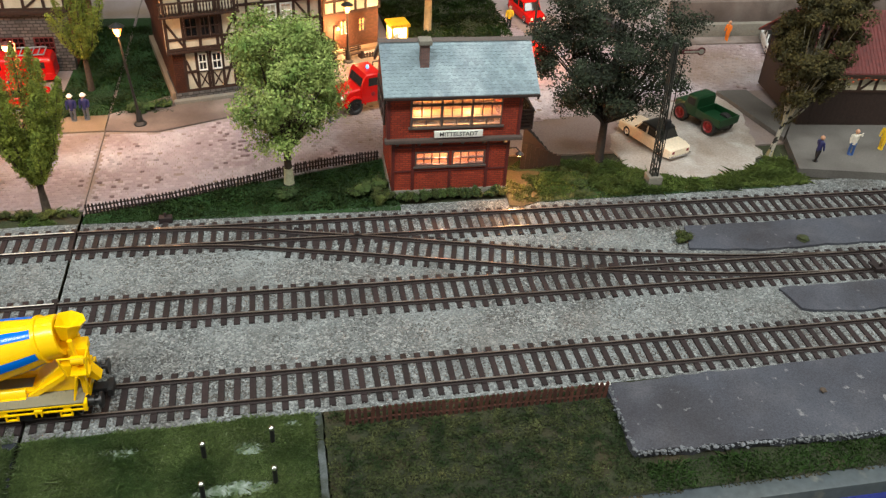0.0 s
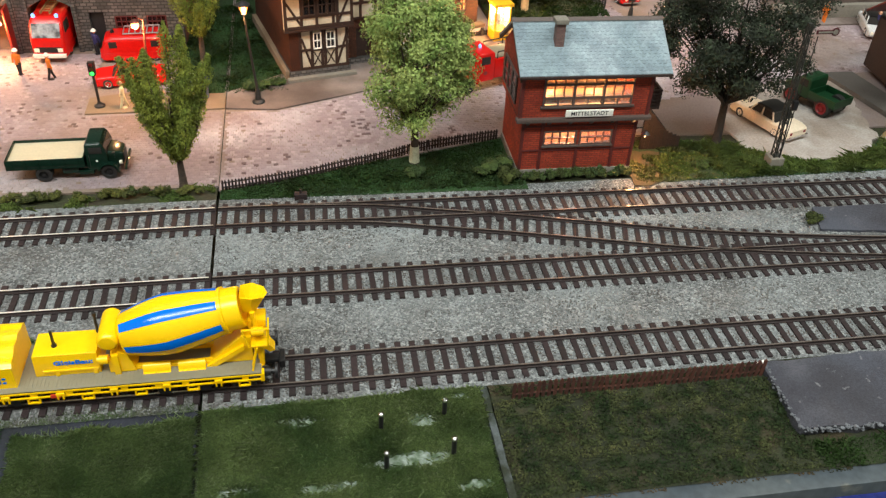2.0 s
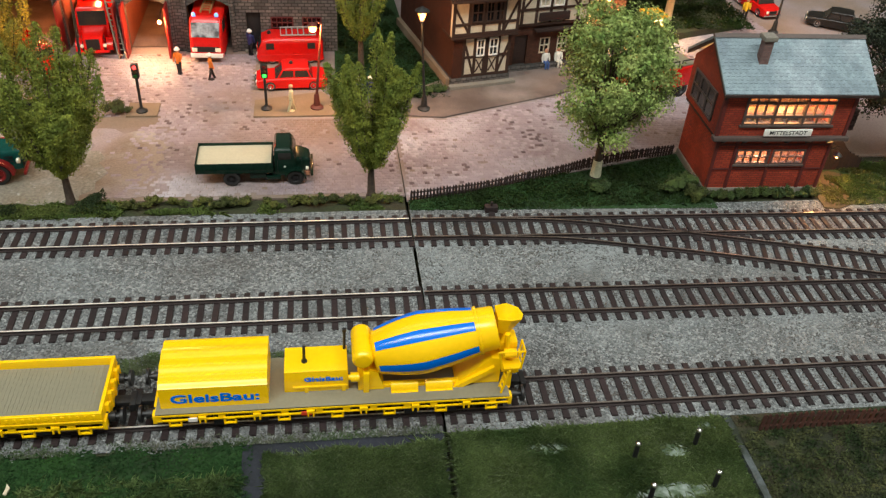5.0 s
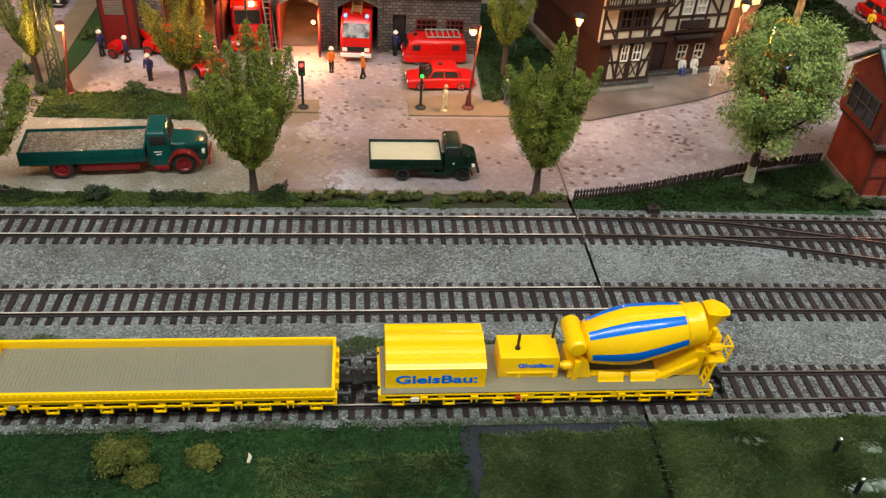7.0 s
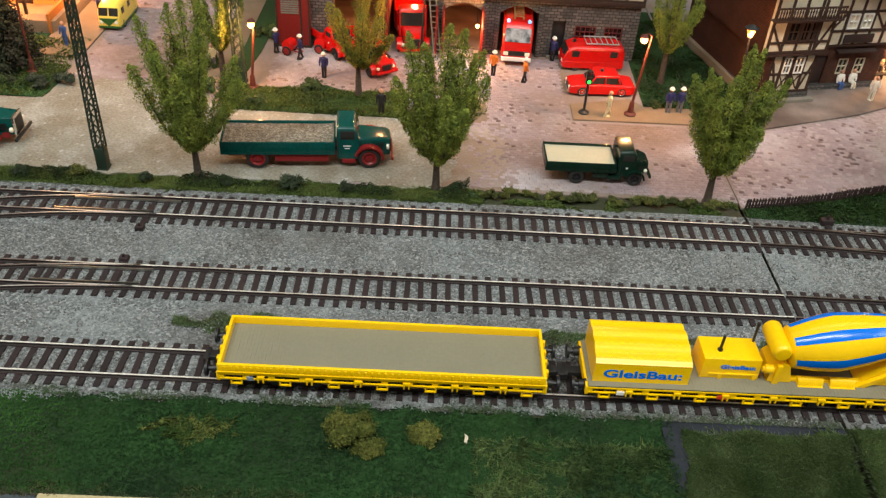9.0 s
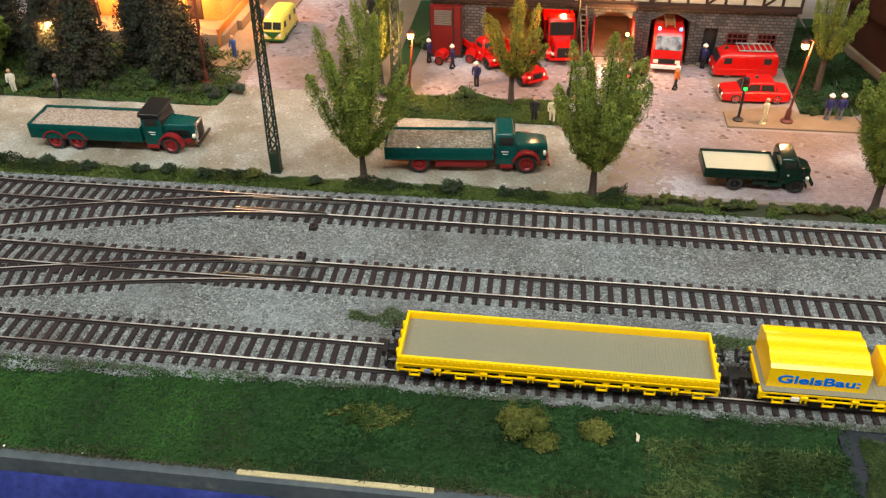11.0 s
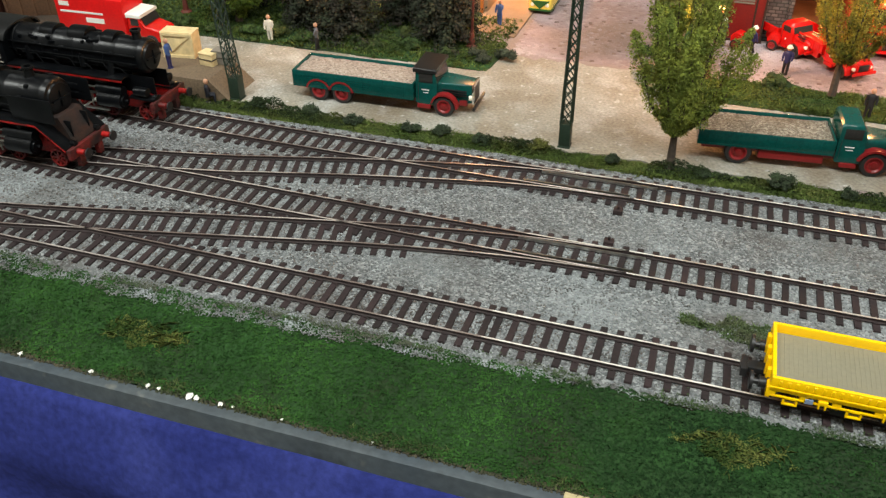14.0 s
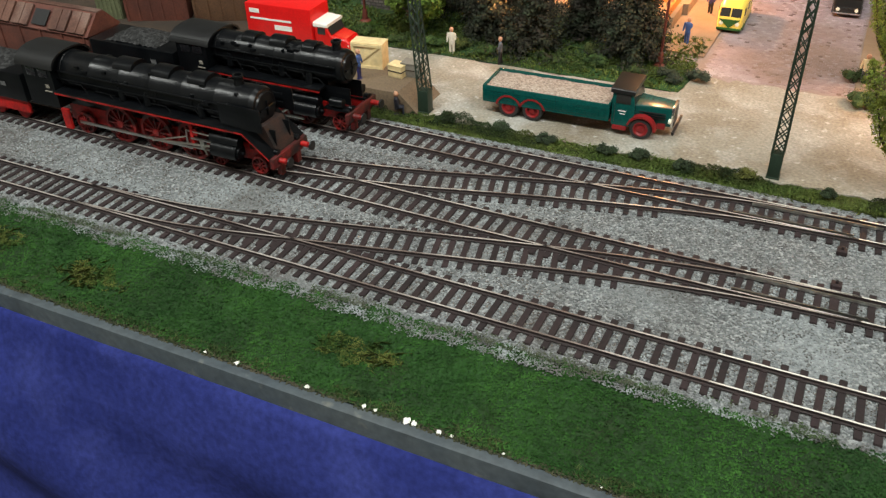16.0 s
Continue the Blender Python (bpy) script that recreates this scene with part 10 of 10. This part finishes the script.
def traffic_light(x, y, h, on, z=0.9):
    t = thing("traffic_light", x, y, z, 0, "black traffic light on a post, %s lamp lit" % on, "traffic light", "traffic lights")
    part("base", Geo().lathe([(3.6, -0.5), (3.6, 0.8), (1.4, 2.2), (1.1, 3)], 14), IRON, t)
    part("post", Geo().cyl((0, 0, 2), (0, 0, h - 8), 0.9, 10), IRON, t)
    part("housing", Geo().box(-2.1, 2.1, -1.8, 1.8, h - 9, h, bev=0.5), IRON, t)
    for k, c in enumerate(("green", "amber", "red")):
        col = {"green": (0.03, 1.0, 0.08), "amber": (0.5, 0.3, 0.05), "red": (1.0, 0.06, 0.05)}[c]
        m = glow("%s_signal" % c, col, 3.2) if c == on else surface("%s_lens_off" % c, tuple(v * 0.08 for v in col), 0.3)
        part("lens", Geo().lathe([(1.25, 0), (1.1, 0.5), (0.3, 0.8)], 12, at=Matrix.Translation((0, -1.8, h - 7.4 + k * 2.9)) @ Euler((radians(90), 0, 0)).to_matrix().to_4x4()), m, t)
    return t


traffic_light(-157, 126, 32, "red")
traffic_light(-80, 128, 31, "green")


# ---- fences ----
def picket_fence(pts, h, pitch, mat, label, name="picket_fence", w=1.3, z=0.0, post=6):
    t = thing(name, 0, 0, 0, 0, label, "fence")
    line = curve([(p[0], p[1]) for p in pts], 1.0)
    s = np.r_[0, np.cumsum(np.linalg.norm(np.diff(line, axis=0), axis=1))]
    me = Geo().prism([(-w / 2, -1), (w / 2, -1), (w / 2, h - 0.9), (0, h), (-w / 2, h - 0.9)], -0.35, 0.35, "y").mesh("picket", [mat], 0)
    pm = Geo().box(-1.0, 1.0, -0.9, 0.9, -1, h + 1.8, bev=0.2).mesh("post", [mat], 0)
    for k, a in enumerate(np.arange(0.5, s[-1], pitch)):
        x, y = np.interp(a, s, line[:, 0]), np.interp(a, s, line[:, 1])
        x2, y2 = np.interp(a + 1, s, line[:, 0]), np.interp(a + 1, s, line[:, 1])
        o = new("post" if k % post == 0 and post < 90 else "picket", pm if k % post == 0 and post < 90 else me)
        o.parent = t
        o.matrix_basis = pose(x * MM, y * MM, (z + rng.normal(0, 0.15) + 0.5 * math.sin(a * 0.09) * math.sin(a * 0.041)) * MM, 0, rng.normal(0, 2.4), math.degrees(math.atan2(y2 - y, x2 - x)))
    for zz in (h * 0.28, h * 0.72):
        part("rail", Geo().tube([(*p, z + zz + 0.5 * math.sin(q * 0.54) * math.sin(q * 0.246)) for q, p in enumerate(line[::6])], 0.45, 5), mat, t)
    return t


FENCE = surface("dark_brown_fence_wood", lin(0.17, 0.12, 0.11), 0.75, vary=0.25, each=0.3)
picket_fence([(2, 20.5), (30, 25.5), (80, 40.5), (133, 58), (172, 66)], 6.6, 1.9, FENCE, "low dark brown picket fence round the lawn", w=1.05, post=99)
RUSTY = surface("rusty_red_brown_stakes", lin(0.30, 0.17, 0.13), 0.8, vary=0.3, each=0.35)
picket_fence([(131, -155.4), (180, -155.2), (246, -154.8)], 9.4, 2.6, RUSTY, "low fence of rusty red-brown stakes by the track", w=1.5, z=-0.6, post=99)
picket_fence([(178, 223), (201, 229), (212, 232)], 5, 2.2, FENCE, "low dark fence before the tavern", post=7)

# ---- point machines and other track things ----
def point_machine(x, y, far, s=1.0):
    t = thing("point_machine", x, y, 0, 0, "small dark brown point machine beside the turnout", "point machine", "point machines")
    part("case", Geo().box(-3.6 * s, 3.6 * s, -2.2, 2.2, -0.8, 3.0 * s, bev=0.5), TIE, t)
    part("lever", Geo().box(-0.6, 0.6, -0.6, 0.6, 3.0 * s, 5.4 * s, bev=0.2), TIE, t)
    part("throw_bar", Geo().box(-1.4, 1.4, min(0, far), max(0, far), -0.4, 0.5), TIE, t)


point_machine(46, 9, -32)
point_machine(-335.5, -27.5, 22, 0.62)
point_machine(-335.5, -54.5, -26, 0.62)
point_machine(430, -84, 8)
sb = surface("switch_blade_steel", (0.66, 0.64, 0.60), 0.32, metal=1.0)
for xa, xb, y in ((-378, -320, -2.6), (-385, -332, -13.6), (-375, -318, -63.6), (-375, -322, -74.6)):
    solo("switch_blade", Geo().prism([(xa, y - 0.8), (xb, y - 0.2 if y > -10 else y), (xb, y + 0.4), (xa, y + 0.4)], 0.6, 1.9, "z"), sb, "thin bright switch blade rail", "rail", group="switch blades")

# ---- bits on the front grass ----
for x, y, z in ((73.4, -165.6, 9.0), (100.4, -161, 9.0), (73.6, -184.8, 8.2), (101, -181, 8.2)):
    t = thing("bolt_pin", x, y, front_z(x, y), 0, "short metal pin with bright round head in grass", "pin", "metal pins")
    part("shaft", Geo().cyl((0, 0, -1), (0, 0, z - front_z(x, y) - 1.2), 1.0, 10), BLACK, t)
    part("head", Geo().blob((0, 0, z - front_z(x, y) - 0.6), 1.35, 0.8, 0, 2), CHROME, t)
solo("paper_scrap", Geo().prism([(-164.2, -163.0), (-163.0, -163.4), (-162.4, -160.2), (-163.9, -158.4), (-163.8, -160.6)], front_z(-163, -161) + 1.4, front_z(-163, -161) + 2.0, "z"), CREAM, "small torn white scrap on the grass", "scrap")
g = Geo()
for x, r in ((-511, 1.6), (-486, 1.5), (-481, 1.2), (-468, 2.4), (-465, 1.8), (-455, 1.5), (-450, 1.2), (-544, 1.7), (-430, 0.8), (-560, 0.9), (-395, 0.7)):
    g.blob((x, -191.6, -6.1), r * 0.62, 0.45, 0.9, 2)
solo("plaster_crumbs", g, WHITE, "white crumbs of plaster along the board edge", "debris", "stuff")
t = thing("rubble_lump", 402, -52.5, 1.0, 0, "small dark lump on the asphalt", "lump")
part("lump", Geo().blob((0, 0, 1.2), 3, 0.5, 0.8, 2), SOIL, t)
t = thing("asphalt_patch", 345, -168, 3.2, 0, "small brown leaf scrap on the asphalt", "scrap")
part("scrap", Geo().blob((0, 0, 0.4), 1.5, 0.3, 0.8, 2), BARK, t)
g = Geo()
for x, y in ((245, -150.5), (247.5, -150.8), (249, -150.2)):
    g.blob((x, y, 3.0), 1.1, 0.7, 0.4, 1)
solo("white_chips", g, WHITE, "white plaster chips at the asphalt corner", "debris", "stuff")

# ---- loading ramp with freight ----
ramp = thing("loading_ramp", -612, 38, 0, 0, "brown concrete loading ramp beside the rear track", "ramp")
part("block", Geo().box(-36, 26, -15, 18, -1, 12, bev=0.5), surface("brown_concrete", lin(0.45, 0.38, 0.30), 0.85, vary=0.2, bump=0.3), ramp)
part("slope", Geo().prism([(26, 12), (26, -1), (40, -1)][::-1], -14, 17, "y"), bpy.data.materials["brown_concrete"], ramp)
CRATEWOOD = surface("pale_crate_wood", lin(0.89, 0.80, 0.60), 0.75, vary=0.12, grain=300, bump=0.2)
crate = thing("wooden_crate", -621, 54, 12, 8, "large pale wooden crate with diagonal brace", "crate")
part("body", Geo().box(-12, 12, -6, 6, 0, 18, bev=0.2), CRATEWOOD, crate)
for a in (-12, 10):
    part("batten", Geo().box(a, a + 2, -6.8, -5.9, 0, 18), CRATEWOOD, crate)
for z in (0, 16):
    part("batten", Geo().box(-10, 10, -6.8, -5.9, z, z + 2), CRATEWOOD, crate)
part("brace", Geo().prism([(-10, 2), (-8, 2), (10, 16), (8, 16)], -6.7, -5.9, "y"), CRATEWOOD, crate)
for k in range(5):
    part("lid_board", Geo().box(-12.3, 12.3, -6.2 + k * 2.5, -3.9 + k * 2.5, 18, 18.7), CRATEWOOD, crate)
crate.scale = (0.86, 0.86, 0.86)
for x, y, w, h, m in ((-597, 46, 5, 7, CRATEWOOD), (-589, 50, 6, 8, CONCRETE)):
    b = thing("freight_box", x, y, 12, rng.normal(0, 6), "small freight box on the loading ramp", "box", "freight boxes")
    part("body", Geo().box(-w, w, -4, 4, 0, h, bev=0.3), m, b)
    part("lid", Geo().box(-w - 0.3, w + 0.3, -4.3, 4.3, h, h + 0.7), m, b)
    part("band", Geo().box(-w - 0.2, w + 0.2, -4.25, 4.2, h * 0.5, h * 0.5 + 0.7), BARK, b)

# ---- telephone booth, benches, hose carts ----
booth = thing("phone_booth", 206, 222, 0, 10, "yellow telephone booth with lit interior", "booth")
BY = surface("booth_yellow", lin(0.92, 0.70, 0.12), 0.5)
for a in (-6.5, 5.5):
    for b in (-6.5, 5.5):
        part("corner_post", Geo().box(a, a + 1.2, b, b + 1.2, 0, 28), BY, booth)
for s in (-6.1, 6.1):
    part("lower_panel", Geo().box(-5.4, 5.4, s - 0.4, s + 0.4, 0, 9), BY, booth)
    part("lower_panel", Geo().box(s - 0.4, s + 0.4, -5.4, 5.4, 0, 9), BY, booth)
    for b in ((-5.4, 5.4, s - 0.2, s + 0.2), (s - 0.2, s + 0.2, -5.4, 5.4)):
        p = part("pane", Geo().box(*b, 9, 26), PANE, booth)
        p.visible_shadow = False
part("roof", Geo().box(-8, 8, -8, 8, 28, 30.5, bev=0.6), BY, booth)
part("floor", Geo().box(-6, 6, -6, 6, -0.5, 0.5), CONCRETE, booth)
part("telephone", Geo().box(-2, 2, 3, 5.4, 12, 19, bev=0.3), CARBLACK, booth)
part("ceiling_bulb", Geo().blob((0, 0, 25.6), 1.2, 1, 0, 2), WARM, booth)
bulb_light(206, 221, 23, 0.2, (1.0, 0.62, 0.25))


def bench(x, y, rz):
    t = thing("bench", x, y, 0.9, rz, "dark wooden bench on the pavement", "bench", "benches")
    for a in (-6, 5):
        part("leg", Geo().box(a, a + 1, -2, 2, 0, 4), DARKWOOD, t)
    for k in range(3):
        part("seat_slat", Geo().box(-8, 8, -2 + k * 1.4, -0.8 + k * 1.4, 4, 4.7), DARKWOOD, t)
        part("back_slat", Geo().box(-8, 8, 2.2, 2.7, 5.4 + k * 1.7, 6.6 + k * 1.7), DARKWOOD, t)
    for a in (-6, 5):
        part("back_post", Geo().box(a, a + 1, 2, 2.6, 4, 10), DARKWOOD, t)


bench(122, 193, 15)
bench(152, 206, 25)
bench(172, 222, 25)
for x, y in ((-291, 200), (-268, 206)):
    t = thing("hose_cart", x, y, 0, -20, "red two-wheeled fire hose cart", "cart", "hose carts")
    part("drum", Geo().lathe([(1, -4.5), (4, -4.3), (4.4, -3.5), (4.4, 3.5), (4, 4.3), (1, 4.5)], 18, at=Matrix.Translation((0, 0, 7)) @ Euler((radians(90), 0, 0)).to_matrix().to_4x4()), FIRERED, t)
    part("shaft", Geo().tube([(0, -3, 4), (10, -1.5, 3)], 0.5, 6).tube([(0, 3, 4), (10, 1.5, 3)], 0.5, 6).tube([(10, -1.8, 3), (10, 1.8, 3)], 0.5, 6), DARKRED, t)
    for s in (-1, 1):
        wheel(t, 0, s * 5.2, 3.6, 0.9, DARKRED)
# leaning ladder at the station gate
lad = thing("ladder", -181, 214, 0, 0, "grey-brown ladder leaning at the station gate", "ladder")
g = Geo()
for s in (-2.4, 2.4):
    g.tube([(s, -10, 0), (s - 6, 2, 44)], 0.6, 6)
part("stile", g, CONCRETE, lad)
for k in range(11):
    u = (k + 0.7) / 11.5
    part("rung", Geo().tube([(-2.4 - 6 * u, -10 + 12 * u, 44 * u), (2.4 - 6 * u, -10 + 12 * u, 44 * u)], 0.45, 6), CONCRETE, lad)
# stone walls and kerbs of the far street
solo("stone_wall", Geo().box(-700, -640, 176, 181, -1, 16, bev=0.5), STONEWALL, "grey rubble wall behind the loading ramp", "wall", "structure")
solo("terrace_wall", Geo().box(450, 700, 246, 252, -1, 12, bev=0.5), CONCRETE, "grey stepped terrace wall beyond the street", "wall", "structure")
solo("terrace_wall", Geo().box(450, 700, 262, 268, -1, 26, bev=0.5), GREYPAVE, "grey stepped terrace wall beyond the street", "wall", "structure")
solo("pavement", Geo().box(440, 700, 232, 246, -0.5, 1.2, bev=0.2), GREYPAVE, "grey pavement beyond the street", "pavement", "structure")
solo("ramp_wall", Geo().prism([(438, 138), (452, 62), (470, 84), (462, 138)], -0.5, 3.0, "z"), DARKPAVE, "grey wedge ramp up to the shed platform", "ramp", "structure", smooth=0)
solo("back_scenery", Geo().box(XL, XR, YB - 6, YB, -1, 150), surface("hazy_backdrop_paint", lin(0.36, 0.36, 0.33), 0.9, blotch=8, second=lin(0.26, 0.30, 0.24)), "dim painted backdrop behind the town", "backdrop", "structure")


# ---- miniature figures: each one plain moulded shape ----
def figurine(x, y, rz, coat, legs, label, head=lin(0.78, 0.58, 0.46), hat=None, step=0.0, arm=0.0, z=0.0, sit=False, h=18.6):
    k = h / 20.0
    g = Geo()
    hip = 5.0 if sit else 9.4
    for s in (-1, 1):
        foot = (s * step * 2.6, s * 1.3, 0.4)
        if sit:
            g.tube([(4.2, s * 1.2, 0.4), (4.0, s * 1.2, 4.8), (0, s * 1.2, hip)], [0.75, 0.9, 1.2], 8, mat=1)
        else:
            g.tube([(foot[0] + 0.9, foot[1], 0.5), foot, (s * step * 1.1, s * 1.2, hip * 0.52), (0, s * 1.05, hip)], [0.6, 0.8, 0.95, 1.3], 8, mat=1)
    g.loft([[(0.95 * a * math.cos(q), b * math.sin(q), zz) for q in np.linspace(0, 2 * math.pi, 11)[:-1]] for zz, a, b in ((hip - 1.2, 1.5, 2.2), (hip + 1.5, 1.4, 2.0), (hip + 4.6, 1.7, 2.6), (hip + 6.4, 1.3, 2.3), (hip + 7.2, 0.6, 0.8))], mat=0)
    for s in (-1, 1):
        up = arm if s > 0 else -0.1
        g.tube([(0, s * 2.4, hip + 6.2), (0.6 + 1.2 * up, s * 3.1, hip + 3.4 + 3.6 * up), (1.6 + 0.8 * up, s * 2.9, hip + 0.8 + 8.0 * up)], [0.9, 0.8, 0.55], 7, mat=0)
    g.blob((0.1, 0, hip + 8.9), 1.55, 1.15, 0, 2, mat=2)
    if hat is not None:
        g.lathe([(1.75, hip + 9.3), (1.7, hip + 10.2), (1.0, hip + 11.0), (0.2, hip + 11.1)], 12, mat=3)
        g.lathe([(2.2, hip + 9.2), (2.1, hip + 9.6), (0.2, hip + 9.6)], 12, mat=3)
    g.lathe([(2.0, -0.2), (2.0, 0.15), (0.3, 0.2)], 12, mat=1)
    mats = [fig_mat(c) for c in (coat, legs, head, hat or legs)]
    g.v = [(a * k, b * k, c * k) for a, b, c in g.v]
    ob = solo("figurine", g, mats, label, "figurine", group="miniature figurines", smooth=60)
    ob.location, ob.rotation_euler = (x * MM, y * MM, z * MM), (0, 0, radians(rz))
    return ob


FIGS = {}


def fig_mat(c):
    if c not in FIGS:
        FIGS[c] = surface("figure_paint", c, 0.6, vary=0.12, grain=900, bump=0.1)
    return FIGS[c]


NAVY, ORANGE, OFFWHITE, DARK, CREAMC, BLUEC, YEL, GREYC = lin(0.15, 0.16, 0.36), lin(0.86, 0.46, 0.12), lin(0.85, 0.82, 0.76), lin(0.12, 0.11, 0.12), lin(0.86, 0.80, 0.64), lin(0.22, 0.34, 0.56), lin(0.9, 0.74, 0.14), lin(0.4, 0.4, 0.42)
WH = lin(0.93, 0.92, 0.88)
for row in (
    (-140, 181, 250, ORANGE, DARK, "model firefighter figure in orange jacket and white helmet", WH, 0.4, 0.2),
    (-118, 172, 20, ORANGE, DARK, "striding model firefighter figure in orange jacket", WH, 0.9, 0.3),
    (-94, 212, 60, NAVY, DARK, "model firefighter figure in navy with white helmet", WH, 0.2, 0.7),
    (-72, 226, 250, ORANGE, DARK, "model firefighter figure in orange behind the van", WH, 0.0, 0.0),
    (-261, 163, 260, NAVY, DARK, "model firefighter figure in navy with white helmet", WH, 0.4, 0.0),
    (-282, 191, 30, NAVY, DARK, "running model firefighter figure in navy", WH, 1.0, 0.2),
    (-301, 200, 340, NAVY, DARK, "stooping model firefighter figure in navy", WH, 0.3, 0.3),
    (-64, 125, 185, CREAMC, CREAMC, "walking model figure in cream clothes with bag", None, 0.9, 0.0),
    (-21, 135, 270, NAVY, GREYC, "model policeman figure in navy with white cap", WH, 0.2, 0.0),
    (-13, 136, 265, NAVY, GREYC, "model policeman figure in navy with white cap", WH, 0.2, 0.0),
    (-217, 112, 270, DARK, DARK, "model woman figure in dark grey coat on the verge", None, 0.0, 0.0),
    (-205, 112, 270, CREAMC, CREAMC, "model figure in cream clothes on the verge", None, 0.2, 0.2),
    (-191, 114, 270, OFFWHITE, DARK, "model figure in white top and dark trousers on the verge", None, 0.2, 0.0),
    (135, 171, 250, OFFWHITE, OFFWHITE, "model figure in white on the pavement", None, 0.2, 0.2),
    (-594, 116, 280, OFFWHITE, OFFWHITE, "model figure in white coat by the border", None, 0.2, 0.1),
    (-557, 112, 200, GREYC, DARK, "dark grey model figure beside the lorry", None, 0.3, 0.2),
    (-453, 192, 250, BLUEC, BLUEC, "model figure in blue overalls on the pavement", None, 0.2, 0.3),
    (-450, 257, 250, NAVY, DARK, "model figure in navy on the pavement", None, 0.1, 0.0),
    (483, 32, 250, OFFWHITE, BLUEC, "waving model figure in white with red bag on the platform", None, 0.2, 1.0),
    (454, 26, 10, NAVY, DARK, "model figure in navy on the platform edge", None, 0.6, 0.0),
    (509, 37, 210, YEL, YEL, "model figure in yellow on the platform", None, 0.5, 0.2),
    (312, 282, 250, YEL, DARK, "model figure in yellow on the street", None, 0.2, 0.0),
    (494, 237, 200, ORANGE, ORANGE, "model figure in orange on the far pavement", None, 0.2, 0.0),
    (528, 214, 0, NAVY, NAVY, "model figure in navy beside the silver car", None, 0.0, 0.0),
    (-340, 168, 240, CREAMC, GREYC, "model figure in pale shirt near the lattice mast", None, 0.2, 0.0),
    (146, 120, 200, GREYC, GREYC, "grey model figure beside the round tree", None, 0.3, 0.0),
):
    x, y, rz, coat, legs, lab, hat, step, arm = row
    zz = 5.0 if x > 450 and y < 60 else (0.9 if (1 < x < 140 and y > 150) or (-90 < x < -1 and y < 140) else 0.3)
    figurine(x, y, rz, coat, legs, lab, hat=hat, step=step, arm=arm, z=zz)
for x, y in ((117, 188.5), (127, 191)):
    figurine(x, y, 285, WH, OFFWHITE if x > 120 else BLUEC, "seated model figure in white on the bench", sit=True, z=1.0)
figurine(-617, 33, 10, BLUEC, NAVY, "model worker figure in blue overalls on the ramp", z=12)
figurine(-585, 20, 30, (0.012, 0.013, 0.022), (0.012, 0.013, 0.022), "kneeling model worker figure beside the ramp", z=0, sit=True)
